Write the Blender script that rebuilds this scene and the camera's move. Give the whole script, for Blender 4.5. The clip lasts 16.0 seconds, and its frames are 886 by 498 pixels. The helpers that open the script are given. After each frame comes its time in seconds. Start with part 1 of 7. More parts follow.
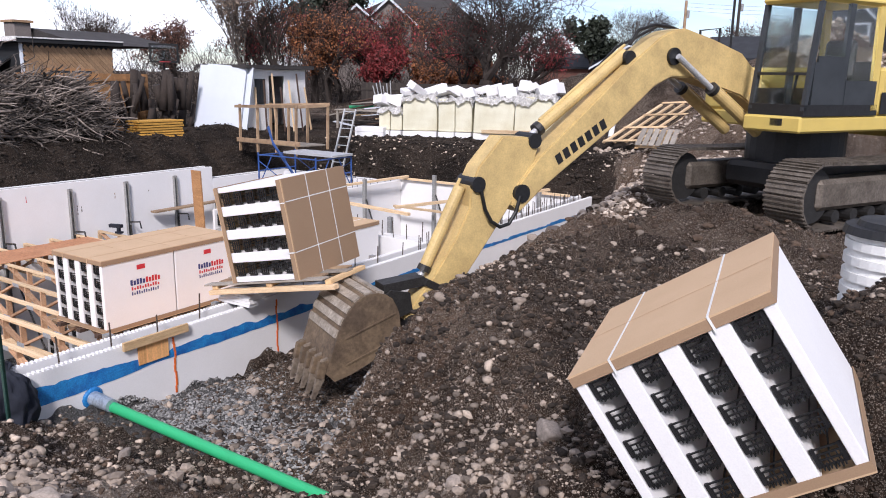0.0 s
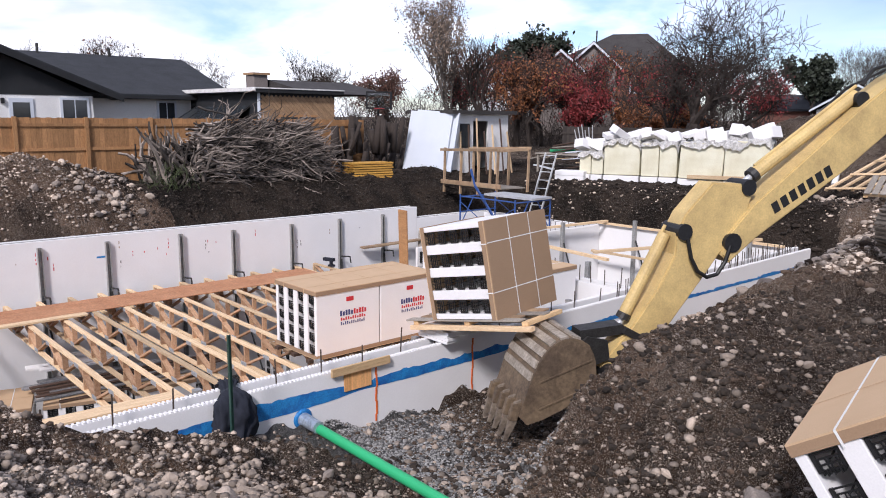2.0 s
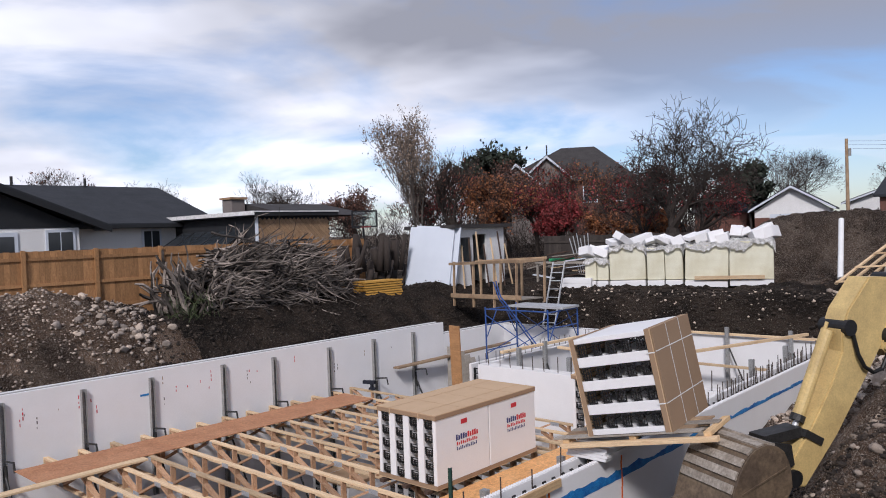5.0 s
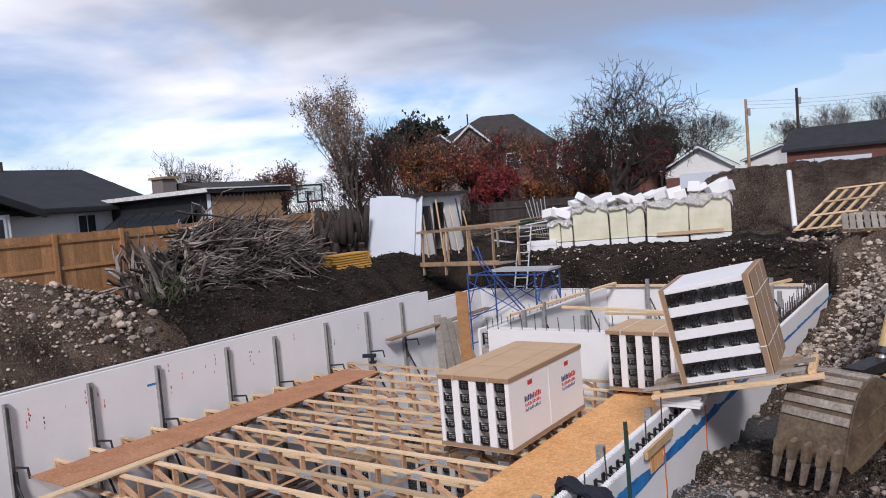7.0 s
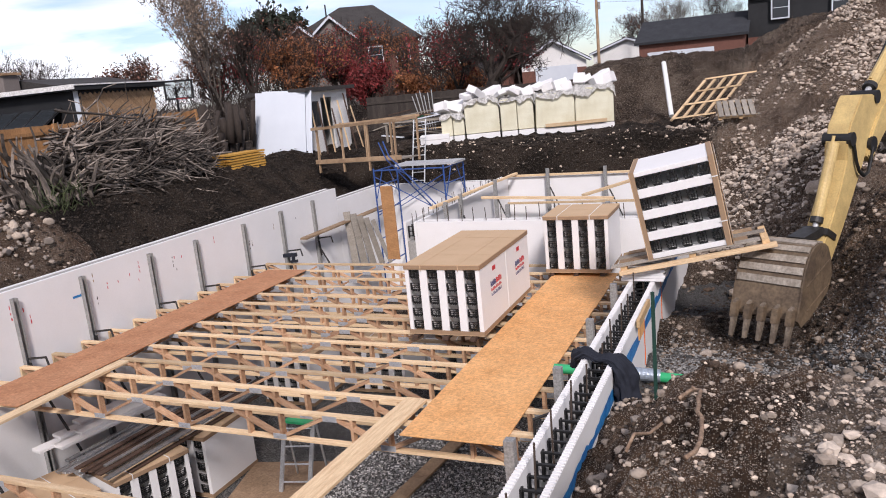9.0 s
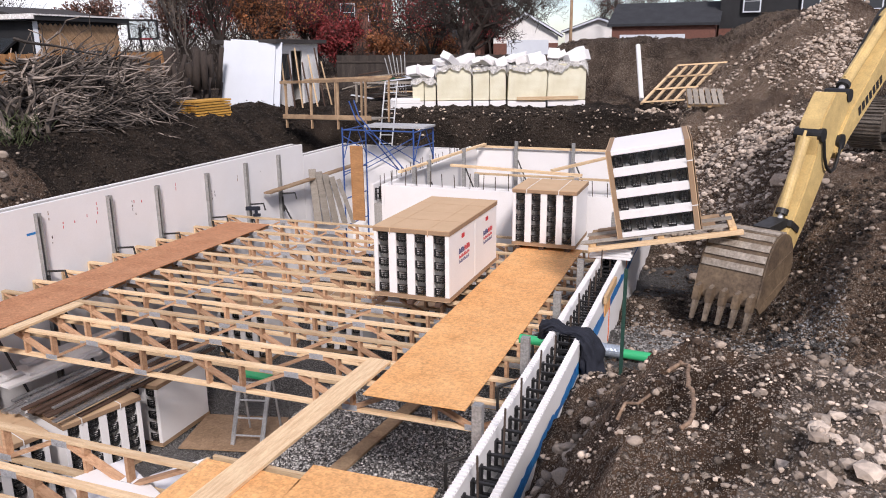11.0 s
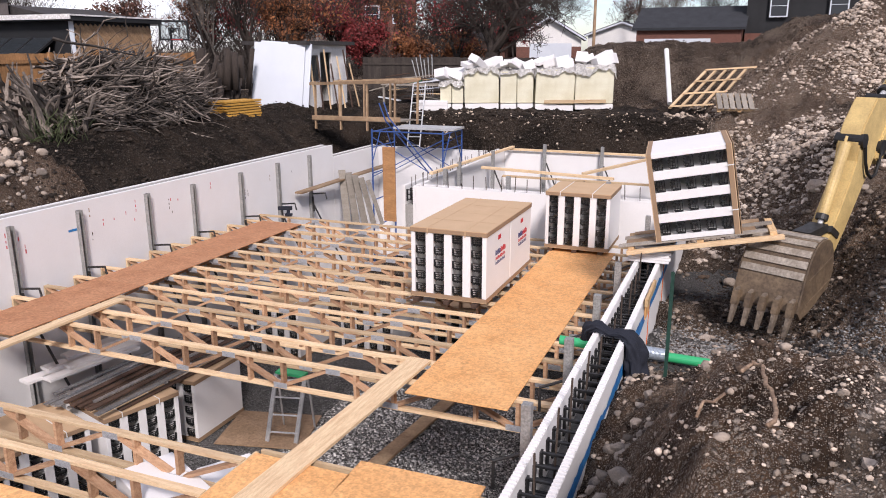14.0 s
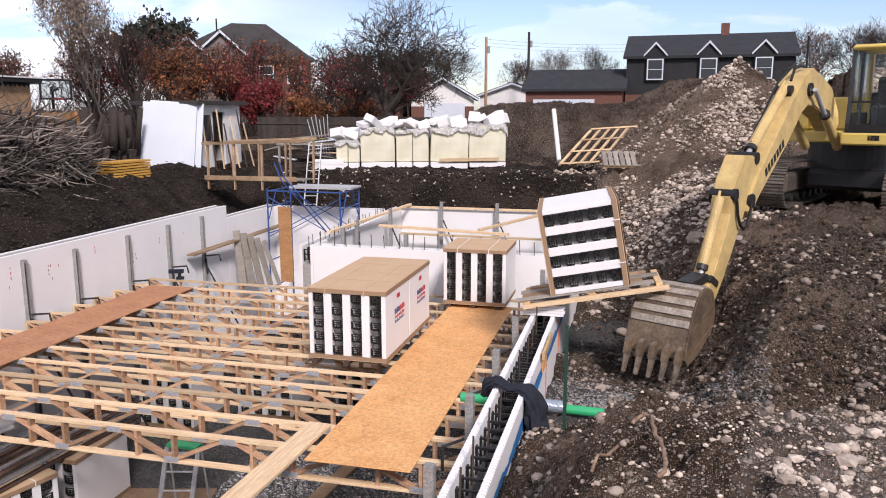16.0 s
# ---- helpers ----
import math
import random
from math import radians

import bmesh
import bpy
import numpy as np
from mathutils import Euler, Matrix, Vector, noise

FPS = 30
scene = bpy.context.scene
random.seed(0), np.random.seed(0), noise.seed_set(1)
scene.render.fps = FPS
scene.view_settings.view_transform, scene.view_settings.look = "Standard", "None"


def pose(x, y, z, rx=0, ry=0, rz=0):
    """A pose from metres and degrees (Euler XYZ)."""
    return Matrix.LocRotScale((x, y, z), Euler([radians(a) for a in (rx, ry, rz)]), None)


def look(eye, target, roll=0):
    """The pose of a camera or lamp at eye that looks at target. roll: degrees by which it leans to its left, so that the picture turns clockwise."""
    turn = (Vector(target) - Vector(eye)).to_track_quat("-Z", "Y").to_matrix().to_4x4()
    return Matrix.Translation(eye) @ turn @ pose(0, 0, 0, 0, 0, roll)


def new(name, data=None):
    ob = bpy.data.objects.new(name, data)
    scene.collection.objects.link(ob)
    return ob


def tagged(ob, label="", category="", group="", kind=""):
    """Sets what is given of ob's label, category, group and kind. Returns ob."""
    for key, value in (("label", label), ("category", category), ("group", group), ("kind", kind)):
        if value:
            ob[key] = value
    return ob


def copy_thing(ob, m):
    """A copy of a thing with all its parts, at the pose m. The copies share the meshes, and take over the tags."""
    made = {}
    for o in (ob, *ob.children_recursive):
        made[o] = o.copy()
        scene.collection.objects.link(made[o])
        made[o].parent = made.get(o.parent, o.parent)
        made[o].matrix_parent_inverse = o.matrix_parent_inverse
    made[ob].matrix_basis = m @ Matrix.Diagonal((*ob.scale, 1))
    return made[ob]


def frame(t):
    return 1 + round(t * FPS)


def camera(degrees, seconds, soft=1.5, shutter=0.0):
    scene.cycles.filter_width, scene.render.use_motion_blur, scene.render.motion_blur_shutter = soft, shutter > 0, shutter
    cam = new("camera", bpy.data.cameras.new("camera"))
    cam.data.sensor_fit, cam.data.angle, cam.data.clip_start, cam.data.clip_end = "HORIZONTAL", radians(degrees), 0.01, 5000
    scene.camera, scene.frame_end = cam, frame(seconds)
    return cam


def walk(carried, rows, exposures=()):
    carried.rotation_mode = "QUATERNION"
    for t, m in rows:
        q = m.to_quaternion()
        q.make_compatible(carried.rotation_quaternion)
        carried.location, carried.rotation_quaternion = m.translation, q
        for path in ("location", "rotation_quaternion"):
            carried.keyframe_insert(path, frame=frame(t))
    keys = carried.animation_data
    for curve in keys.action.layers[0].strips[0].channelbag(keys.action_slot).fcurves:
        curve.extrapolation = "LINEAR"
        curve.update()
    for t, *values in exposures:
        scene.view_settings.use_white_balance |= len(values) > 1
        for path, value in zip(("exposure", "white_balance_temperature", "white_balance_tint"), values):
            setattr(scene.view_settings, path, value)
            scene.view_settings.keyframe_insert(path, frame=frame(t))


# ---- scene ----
cam = camera(60.64, 16.0, soft=1.0)
PATH = [
    (0, (-0.064, 0.037, 1.52), (-1.12, 1.677, 1.074), 1.0),
    (0.5, (-0.044, 0.078, 1.517), (-1.143, 1.691, 1.079), 1.0),
    (1, (-0.049, 0.053, 1.511), (-1.234, 1.608, 1.091), 1.0),
    (1.5, (-0.065, 0.013, 1.526), (-1.363, 1.482, 1.131), 0.9),
    (2, (-0.097, -0.017, 1.531), (-1.554, 1.309, 1.188), 0.6),
    (2.5, (-0.28, -0.227, 1.553), (-1.811, 1.048, 1.368), 0.1),
    (3, (-0.577, -0.469, 1.544), (-2.058, 0.874, 1.493), -1.2),
    (5.5, (-2.838, -2.033, 1.494), (-4.141, -0.517, 1.423), -1.9),
    (6, (-3.395, -2.275, 1.454), (-4.631, -0.707, 1.34), -2.2),
    (6.5, (-3.864, -2.603, 1.456), (-5.015, -0.975, 1.3), -2.9),
    (7, (-4.371, -2.945, 1.449), (-5.51, -1.306, 1.322), -4.7),
    (7.5, (-4.806, -3.28, 1.443), (-5.941, -1.643, 1.269), -2.5),
    (8, (-5.096, -3.507, 1.488), (-6.035, -1.754, 1.273), -0.8),
    (8.5, (-5.517, -3.692, 1.5), (-6.361, -1.9, 1.228), -4.0),
    (9, (-5.885, -3.861, 1.505), (-6.675, -2.074, 1.079), -5.5),
    (11.5, (-6.204, -3.962, 1.458), (-6.875, -2.153, 0.93), 0.0),
    (12, (-6.336, -4.044, 1.463), (-7.014, -2.243, 0.916), -0.1),
    (12.5, (-6.355, -4.094, 1.466), (-7.048, -2.303, 0.909), -0.4),
    (13, (-6.343, -4.095, 1.464), (-7.049, -2.307, 0.91), -0.5),
    (13.5, (-6.365, -4.103, 1.453), (-7.08, -2.314, 0.917), -0.3),
    (14, (-6.365, -4.101, 1.459), (-7.083, -2.305, 0.952), -0.1),
    (14.5, (-6.351, -4.103, 1.47), (-7.06, -2.294, 0.995), 0.1),
    (15, (-6.347, -4.106, 1.479), (-7.025, -2.277, 1.037), 0.0),
    (15.5, (-6.344, -4.093, 1.478), (-6.951, -2.231, 1.073), 0.1),
    (16, (-6.335, -4.083, 1.487), (-6.814, -2.175, 1.125), 0.0),
]
walk(cam, [(t, look(eye, target, roll)) for t, eye, target, roll in PATH],
     exposures=[(0.0, 0.22, 6200, 18), (1.5, 0.18, 6200, 18), (2.2, 0.05, 6200, 17), (2.9, -0.25, 6200, 16), (5.5, -0.34, 6200, 16), (7.5, -0.25, 6200, 16), (9.0, -0.02, 6500, 18), (11.5, 0.12, 6600, 19), (16.0, 0.1, 6550, 20)])

# ---------- world and light ----------
world = bpy.data.worlds.new("world")
scene.world = world
world.use_nodes = True
wt = world.node_tree
wt.nodes.clear()
SUN_EL, SUN_AZ = radians(40), radians(150)


def wnode(kind, **inputs):
    n = wt.nodes.new(kind)
    for k, v in inputs.items():
        n.inputs[k].default_value = v
    return n


w_out = wnode("ShaderNodeOutputWorld")
w_bg = wnode("ShaderNodeBackground")
w_bg.inputs["Strength"].default_value = 1.0
sky = wt.nodes.new("ShaderNodeTexSky")
sky.sky_type = "NISHITA"
sky.sun_disc = False
sky.sun_elevation, sky.sun_rotation = SUN_EL, SUN_AZ
sky.air_density, sky.dust_density = 1.0, 0.6
w_gain = wt.nodes.new("ShaderNodeVectorMath")
w_gain.operation = "MULTIPLY"
w_gain.inputs[1].default_value = (0.115, 0.125, 0.145)
wt.links.new(sky.outputs[0], w_gain.inputs[0])
w_co = wt.nodes.new("ShaderNodeTexCoord")
w_sep = wt.nodes.new("ShaderNodeSeparateXYZ")
wt.links.new(w_co.outputs["Generated"], w_sep.inputs[0])
w_up = wt.nodes.new("ShaderNodeMath")
w_up.operation = "ADD"
w_up.inputs[1].default_value = 0.16
w_abs = wt.nodes.new("ShaderNodeMath")
w_abs.operation = "ABSOLUTE"
wt.links.new(w_sep.outputs[2], w_abs.inputs[0])
wt.links.new(w_abs.outputs[0], w_up.inputs[0])
w_div = wt.nodes.new("ShaderNodeVectorMath")
w_div.operation = "DIVIDE"
w_cmb = wt.nodes.new("ShaderNodeCombineXYZ")
for i in range(3):
    wt.links.new(w_up.outputs[0], w_cmb.inputs[i])
wt.links.new(w_co.outputs["Generated"], w_div.inputs[0])
wt.links.new(w_cmb.outputs[0], w_div.inputs[1])
w_n1 = wnode("ShaderNodeTexNoise", Scale=0.85, Detail=7.0, Roughness=0.52, Distortion=0.35)
w_n2 = wnode("ShaderNodeTexNoise", Scale=0.5, Detail=5.0, Roughness=0.5, Distortion=0.2)
w_off = wt.nodes.new("ShaderNodeVectorMath")
w_off.operation = "ADD"
w_off.inputs[1].default_value = (3.1, 1.7, 0.4)
wt.links.new(w_div.outputs[0], w_off.inputs[0])
wt.links.new(w_off.outputs[0], w_n1.inputs["Vector"])
w_off2 = wt.nodes.new("ShaderNodeVectorMath")
w_off2.operation = "ADD"
w_off2.inputs[1].default_value = (4.2, -2.3, 0.0)
wt.links.new(w_div.outputs[0], w_off2.inputs[0])
wt.links.new(w_off2.outputs[0], w_n2.inputs["Vector"])
w_cover = wt.nodes.new("ShaderNodeValToRGB")
w_cover.color_ramp.elements[0].position, w_cover.color_ramp.elements[1].position = 0.34, 0.54
wt.links.new(w_n1.outputs["Fac"], w_cover.inputs[0])
w_shade = wt.nodes.new("ShaderNodeValToRGB")
w_shade.color_ramp.elements[0].position, w_shade.color_ramp.elements[1].position = 0.36, 0.62
w_shade.color_ramp.elements[0].color = (1.55, 1.59, 1.67, 1)
w_shade.color_ramp.elements[1].color = (0.44, 0.46, 0.52, 1)
w_west = wt.nodes.new("ShaderNodeMapRange")  # the cloud deck thins towards the west
w_west.inputs["From Min"].default_value, w_west.inputs["From Max"].default_value = -0.98, -0.3
w_west.inputs["To Min"].default_value, w_west.inputs["To Max"].default_value = -0.16, 0.04
wt.links.new(w_sep.outputs[0], w_west.inputs["Value"])
w_thick = wt.nodes.new("ShaderNodeMath")
w_thick.operation = "ADD"
wt.links.new(w_n2.outputs["Fac"], w_thick.inputs[0])
wt.links.new(w_west.outputs[0], w_thick.inputs[1])
wt.links.new(w_thick.outputs[0], w_shade.inputs[0])
w_mix = wt.nodes.new("ShaderNodeMix")
w_mix.data_type = "RGBA"
w_north = wt.nodes.new("ShaderNodeMapRange")  # the deck breaks up over the northern horizon
w_north.inputs["From Min"].default_value, w_north.inputs["From Max"].default_value = 0.70, 0.93
w_north.inputs["To Min"].default_value, w_north.inputs["To Max"].default_value = 0.0, 0.8
wt.links.new(w_sep.outputs[1], w_north.inputs["Value"])
w_low = wt.nodes.new("ShaderNodeMapRange")
w_low.inputs["From Min"].default_value, w_low.inputs["From Max"].default_value = 0.12, 0.26
w_low.inputs["To Min"].default_value, w_low.inputs["To Max"].default_value = 1.0, 0.0
wt.links.new(w_sep.outputs[2], w_low.inputs["Value"])
w_gap = wt.nodes.new("ShaderNodeMath")
w_gap.operation = "MULTIPLY"
wt.links.new(w_north.outputs[0], w_gap.inputs[0])
wt.links.new(w_low.outputs[0], w_gap.inputs[1])
w_left = wt.nodes.new("ShaderNodeMath")
w_left.operation = "SUBTRACT"
w_left.use_clamp = True
wt.links.new(w_cover.outputs[0], w_left.inputs[0])
wt.links.new(w_gap.outputs[0], w_left.inputs[1])
wt.links.new(w_left.outputs[0], w_mix.inputs[0])
wt.links.new(w_gain.outputs[0], w_mix.inputs[6])
wt.links.new(w_shade.outputs[0], w_mix.inputs[7])
wt.links.new(w_mix.outputs[2], w_bg.inputs[0])
wt.links.new(w_bg.outputs[0], w_out.inputs[0])

sun = new("sun", bpy.data.lights.new("sun", "SUN"))
sun.data.energy, sun.data.angle, sun.data.color = 3.5, radians(10), (1.0, 0.965, 0.93)
sun_from = Vector((math.sin(SUN_AZ) * math.cos(SUN_EL), math.cos(SUN_AZ) * math.cos(SUN_EL), math.sin(SUN_EL)))
sun.matrix_world = look(sun_from * 50, (0, 0, 0))


# ---------- materials ----------
def mat(name, base, rough=0.7, metal=0.0, dark=None, scale=6.0, amount=0.5, fine=60.0, fine_amount=0.25, bump=0.15,
        stretch=(1, 1, 1), per_object=0.0, spec=0.4, island=0.0, trans=0.0):
    """A surface with broad stains, fine grain and relief, in object space at real size."""
    m = bpy.data.materials.new(name)
    m.use_nodes = True
    nt = m.node_tree
    b = nt.nodes["Principled BSDF"]
    b.inputs["Metallic"].default_value = metal
    b.inputs["Specular IOR Level"].default_value = spec
    b.inputs["Transmission Weight"].default_value = trans
    dark = dark or tuple(c * 0.55 for c in base)
    co = nt.nodes.new("ShaderNodeTexCoord")
    mp = nt.nodes.new("ShaderNodeMapping")
    mp.inputs["Scale"].default_value = stretch
    nt.links.new(co.outputs["Object"], mp.inputs[0])
    n1 = nt.nodes.new("ShaderNodeTexNoise")
    n1.inputs["Scale"].default_value, n1.inputs["Detail"].default_value, n1.inputs["Roughness"].default_value = scale, 6, 0.6
    n2 = nt.nodes.new("ShaderNodeTexNoise")
    n2.inputs["Scale"].default_value, n2.inputs["Detail"].default_value = fine, 3
    if per_object > 0:
        oi = nt.nodes.new("ShaderNodeObjectInfo")
        sh = nt.nodes.new("ShaderNodeVectorMath")
        sh.operation = "ADD"
        mu = nt.nodes.new("ShaderNodeMath")
        mu.operation = "MULTIPLY"
        mu.inputs[1].default_value = 37.0
        nt.links.new(oi.outputs["Random"], mu.inputs[0])
        nt.links.new(mp.outputs[0], sh.inputs[0])
        nt.links.new(mu.outputs[0], sh.inputs[1])
        src = sh.outputs[0]
    else:
        src = mp.outputs[0]
    nt.links.new(src, n1.inputs["Vector"])
    nt.links.new(src, n2.inputs["Vector"])
    r1 = nt.nodes.new("ShaderNodeMapRange")
    r1.inputs["From Min"].default_value, r1.inputs["From Max"].default_value = 0.35, 0.68
    r1.inputs["To Max"].default_value = amount
    nt.links.new(n1.outputs["Fac"], r1.inputs["Value"])
    mx = nt.nodes.new("ShaderNodeMix")
    mx.data_type = "RGBA"
    mx.inputs[6].default_value, mx.inputs[7].default_value = (*base, 1), (*dark, 1)
    nt.links.new(r1.outputs[0], mx.inputs[0])
    hs = nt.nodes.new("ShaderNodeHueSaturation")
    nt.links.new(mx.outputs[2], hs.inputs["Color"])
    va = nt.nodes.new("ShaderNodeMapRange")
    va.inputs["From Min"].default_value, va.inputs["From Max"].default_value = 0.3, 0.7
    va.inputs["To Min"].default_value, va.inputs["To Max"].default_value = 1 - fine_amount, 1 + fine_amount
    nt.links.new(n2.outputs["Fac"], va.inputs["Value"])
    val = va.outputs[0]
    for kind, amt in (("ShaderNodeObjectInfo", per_object), ("ShaderNodeNewGeometry", island)):
        if amt > 0:
            oi = nt.nodes.new(kind)
            mr = nt.nodes.new("ShaderNodeMapRange")
            mr.inputs["To Min"].default_value, mr.inputs["To Max"].default_value = 1 - amt, 1 + amt
            nt.links.new(oi.outputs["Random" if kind == "ShaderNodeObjectInfo" else "Random Per Island"], mr.inputs["Value"])
            mu = nt.nodes.new("ShaderNodeMath")
            mu.operation = "MULTIPLY"
            nt.links.new(val, mu.inputs[0])
            nt.links.new(mr.outputs[0], mu.inputs[1])
            val = mu.outputs[0]
    nt.links.new(val, hs.inputs["Value"])
    nt.links.new(hs.outputs[0], b.inputs["Base Color"])
    rr = nt.nodes.new("ShaderNodeMapRange")
    rr.inputs["To Min"].default_value, rr.inputs["To Max"].default_value = max(0.02, rough - 0.12), min(1, rough + 0.12)
    nt.links.new(n1.outputs["Fac"], rr.inputs["Value"])
    nt.links.new(rr.outputs[0], b.inputs["Roughness"])
    if bump > 0:
        bp = nt.nodes.new("ShaderNodeBump")
        bp.inputs["Strength"].default_value, bp.inputs["Distance"].default_value = bump, 0.02
        nt.links.new(n2.outputs["Fac"], bp.inputs["Height"])
        nt.links.new(bp.outputs[0], b.inputs["Normal"])
    return m


def dirt_material(name, soil, soil2, stone, cover=0.5, pebble=16.0, gravel_soil=False):
    """Earth with pebbles pressed into it at two sizes."""
    m = bpy.data.materials.new(name)
    m.use_nodes = True
    nt = m.node_tree
    b = nt.nodes["Principled BSDF"]
    b.inputs["Roughness"].default_value = 0.92
    b.inputs["Specular IOR Level"].default_value = 0.2
    co = nt.nodes.new("ShaderNodeTexCoord")
    n1 = nt.nodes.new("ShaderNodeTexNoise")
    n1.inputs["Scale"].default_value, n1.inputs["Detail"].default_value = 0.9, 8
    n2 = nt.nodes.new("ShaderNodeTexNoise")
    n2.inputs["Scale"].default_value, n2.inputs["Detail"].default_value, n2.inputs["Roughness"].default_value = 17, 9, 0.78
    for n in (n1, n2):
        nt.links.new(co.outputs["Object"], n.inputs["Vector"])
    mx = nt.nodes.new("ShaderNodeMix")
    mx.data_type = "RGBA"
    mx.inputs[6].default_value, mx.inputs[7].default_value = (*soil, 1), (*soil2, 1)
    r1 = nt.nodes.new("ShaderNodeMapRange")
    r1.inputs["From Min"].default_value, r1.inputs["From Max"].default_value = 0.4, 0.65
    nt.links.new(n1.outputs["Fac"], r1.inputs["Value"])
    nt.links.new(r1.outputs[0], mx.inputs[0])
    hs = nt.nodes.new("ShaderNodeHueSaturation")
    va = nt.nodes.new("ShaderNodeMapRange")
    va.inputs["From Min"].default_value, va.inputs["From Max"].default_value = 0.3, 0.7
    va.inputs["To Min"].default_value, va.inputs["To Max"].default_value = 0.18, 2.0
    nt.links.new(n2.outputs["Fac"], va.inputs["Value"])
    nt.links.new(va.outputs[0], hs.inputs["Value"])
    nt.links.new(mx.outputs[2], hs.inputs["Color"])
    color, height = hs.outputs[0], n2.outputs["Fac"]
    for k, sc in enumerate((pebble, pebble * 2.4, pebble * 5.5)):
        vo = nt.nodes.new("ShaderNodeTexVoronoi")
        vo.inputs["Scale"].default_value = sc
        nt.links.new(co.outputs["Object"], vo.inputs["Vector"])
        sp = nt.nodes.new("ShaderNodeSeparateColor")
        nt.links.new(vo.outputs["Color"], sp.inputs[0])
        pick = nt.nodes.new("ShaderNodeMath")
        pick.operation = "LESS_THAN"
        nt.links.new(sp.outputs[0], pick.inputs[0])
        pt = nt.nodes.new("ShaderNodeMapRange")
        pt.inputs["From Min"].default_value, pt.inputs["From Max"].default_value = 0.4, 0.62
        pt.inputs["To Min"].default_value, pt.inputs["To Max"].default_value = cover * (0.08, 0.35, 0.8)[k], cover * (0.35, 1.0, 1.8)[k]
        nt.links.new(n1.outputs["Fac"], pt.inputs["Value"])
        nt.links.new(pt.outputs[0], pick.inputs[1])
        near = nt.nodes.new("ShaderNodeMapRange")
        near.inputs["From Min"].default_value, near.inputs["From Max"].default_value = 0.50, 0.30
        nt.links.new(vo.outputs["Distance"], near.inputs["Value"])
        fac = nt.nodes.new("ShaderNodeMath")
        fac.operation = "MULTIPLY"
        nt.links.new(pick.outputs[0], fac.inputs[0])
        nt.links.new(near.outputs[0], fac.inputs[1])
        st = nt.nodes.new("ShaderNodeHueSaturation")
        st.inputs["Color"].default_value = (*stone, 1)
        sv = nt.nodes.new("ShaderNodeMapRange")
        sv.inputs["To Min"].default_value, sv.inputs["To Max"].default_value = 0.35, 1.25
        nt.links.new(sp.outputs[1], sv.inputs["Value"])
        nt.links.new(sv.outputs[0], st.inputs["Value"])
        sm = nt.nodes.new("ShaderNodeMix")
        sm.data_type = "RGBA"
        nt.links.new(fac.outputs[0], sm.inputs[0])
        nt.links.new(color, sm.inputs[6])
        nt.links.new(st.outputs[0], sm.inputs[7])
        color = sm.outputs[2]
        ad = nt.nodes.new("ShaderNodeMath")
        ad.operation = "MULTIPLY_ADD"
        ad.inputs[1].default_value = (0.9, 0.45, 0.2)[k]
        nt.links.new(fac.outputs[0], ad.inputs[0])
        nt.links.new(height, ad.inputs[2])
        height = ad.outputs[0]
    nt.links.new(color, b.inputs["Base Color"])
    bp = nt.nodes.new("ShaderNodeBump")
    bp.inputs["Strength"].default_value, bp.inputs["Distance"].default_value = 1.0, 0.10
    nt.links.new(height, bp.inputs["Height"])
    nt.links.new(bp.outputs[0], b.inputs["Normal"])
    return m


M_DIRT = dirt_material("dirt", (0.026, 0.016, 0.0105), (0.095, 0.060, 0.038), (0.46, 0.38, 0.31), 0.55, 26.0)
M_BANK = dirt_material("pale_bank_earth", (0.062, 0.037, 0.023), (0.18, 0.112, 0.070), (0.52, 0.43, 0.35), 0.60, 24.0)
M_TOPSOIL = dirt_material("topsoil", (0.012, 0.0085, 0.006), (0.046, 0.032, 0.023), (0.22, 0.19, 0.16), 0.16, 22.0)
M_SUBSOIL = dirt_material("gravelly_subsoil", (0.15, 0.112, 0.084), (0.29, 0.225, 0.17), (0.56, 0.48, 0.41), 0.85, 16.0)
M_GRAVEL = dirt_material("gravel", (0.07, 0.066, 0.062), (0.13, 0.123, 0.115), (0.27, 0.265, 0.26), 1.2, 30.0)
M_FLOOR_GRAVEL = dirt_material("washed_gravel", (0.05, 0.048, 0.046), (0.10, 0.096, 0.09), (0.50, 0.49, 0.48), 1.2, 20.0)
M_CHIP_PALE = mat("washed_chip", (0.55, 0.54, 0.52), 0.8, dark=(0.25, 0.245, 0.235), scale=6, fine=40, bump=0.3, island=0.6)
M_STONE = mat("stone", (0.43, 0.35, 0.28), 0.85, dark=(0.15, 0.115, 0.09), scale=5, fine=40, bump=0.4, island=0.5, per_object=0.35)
M_CHIP = mat("gravel_chip", (0.24, 0.235, 0.225), 0.85, dark=(0.12, 0.115, 0.11), scale=6, fine=40, bump=0.3, island=0.6)
M_CLOD = mat("earth_clod", (0.085, 0.057, 0.039), 0.95, dark=(0.024, 0.016, 0.011), scale=6, fine=60, fine_amount=0.4, bump=0.6, island=0.4)
M_CLOD_DARK = mat("dark_clod", (0.040, 0.029, 0.021), 0.95, dark=(0.011, 0.008, 0.006), scale=6, fine=60, fine_amount=0.4, bump=0.6, island=0.4)
M_PALE = mat("pale_stone", (0.55, 0.465, 0.385), 0.85, dark=(0.26, 0.205, 0.165), scale=5, fine=40, bump=0.4, island=0.35)
M_COBBLE = mat("dusty_cobble", (0.34, 0.285, 0.24), 0.9, dark=(0.11, 0.092, 0.078), scale=5, fine=40, bump=0.4, per_object=0.35)
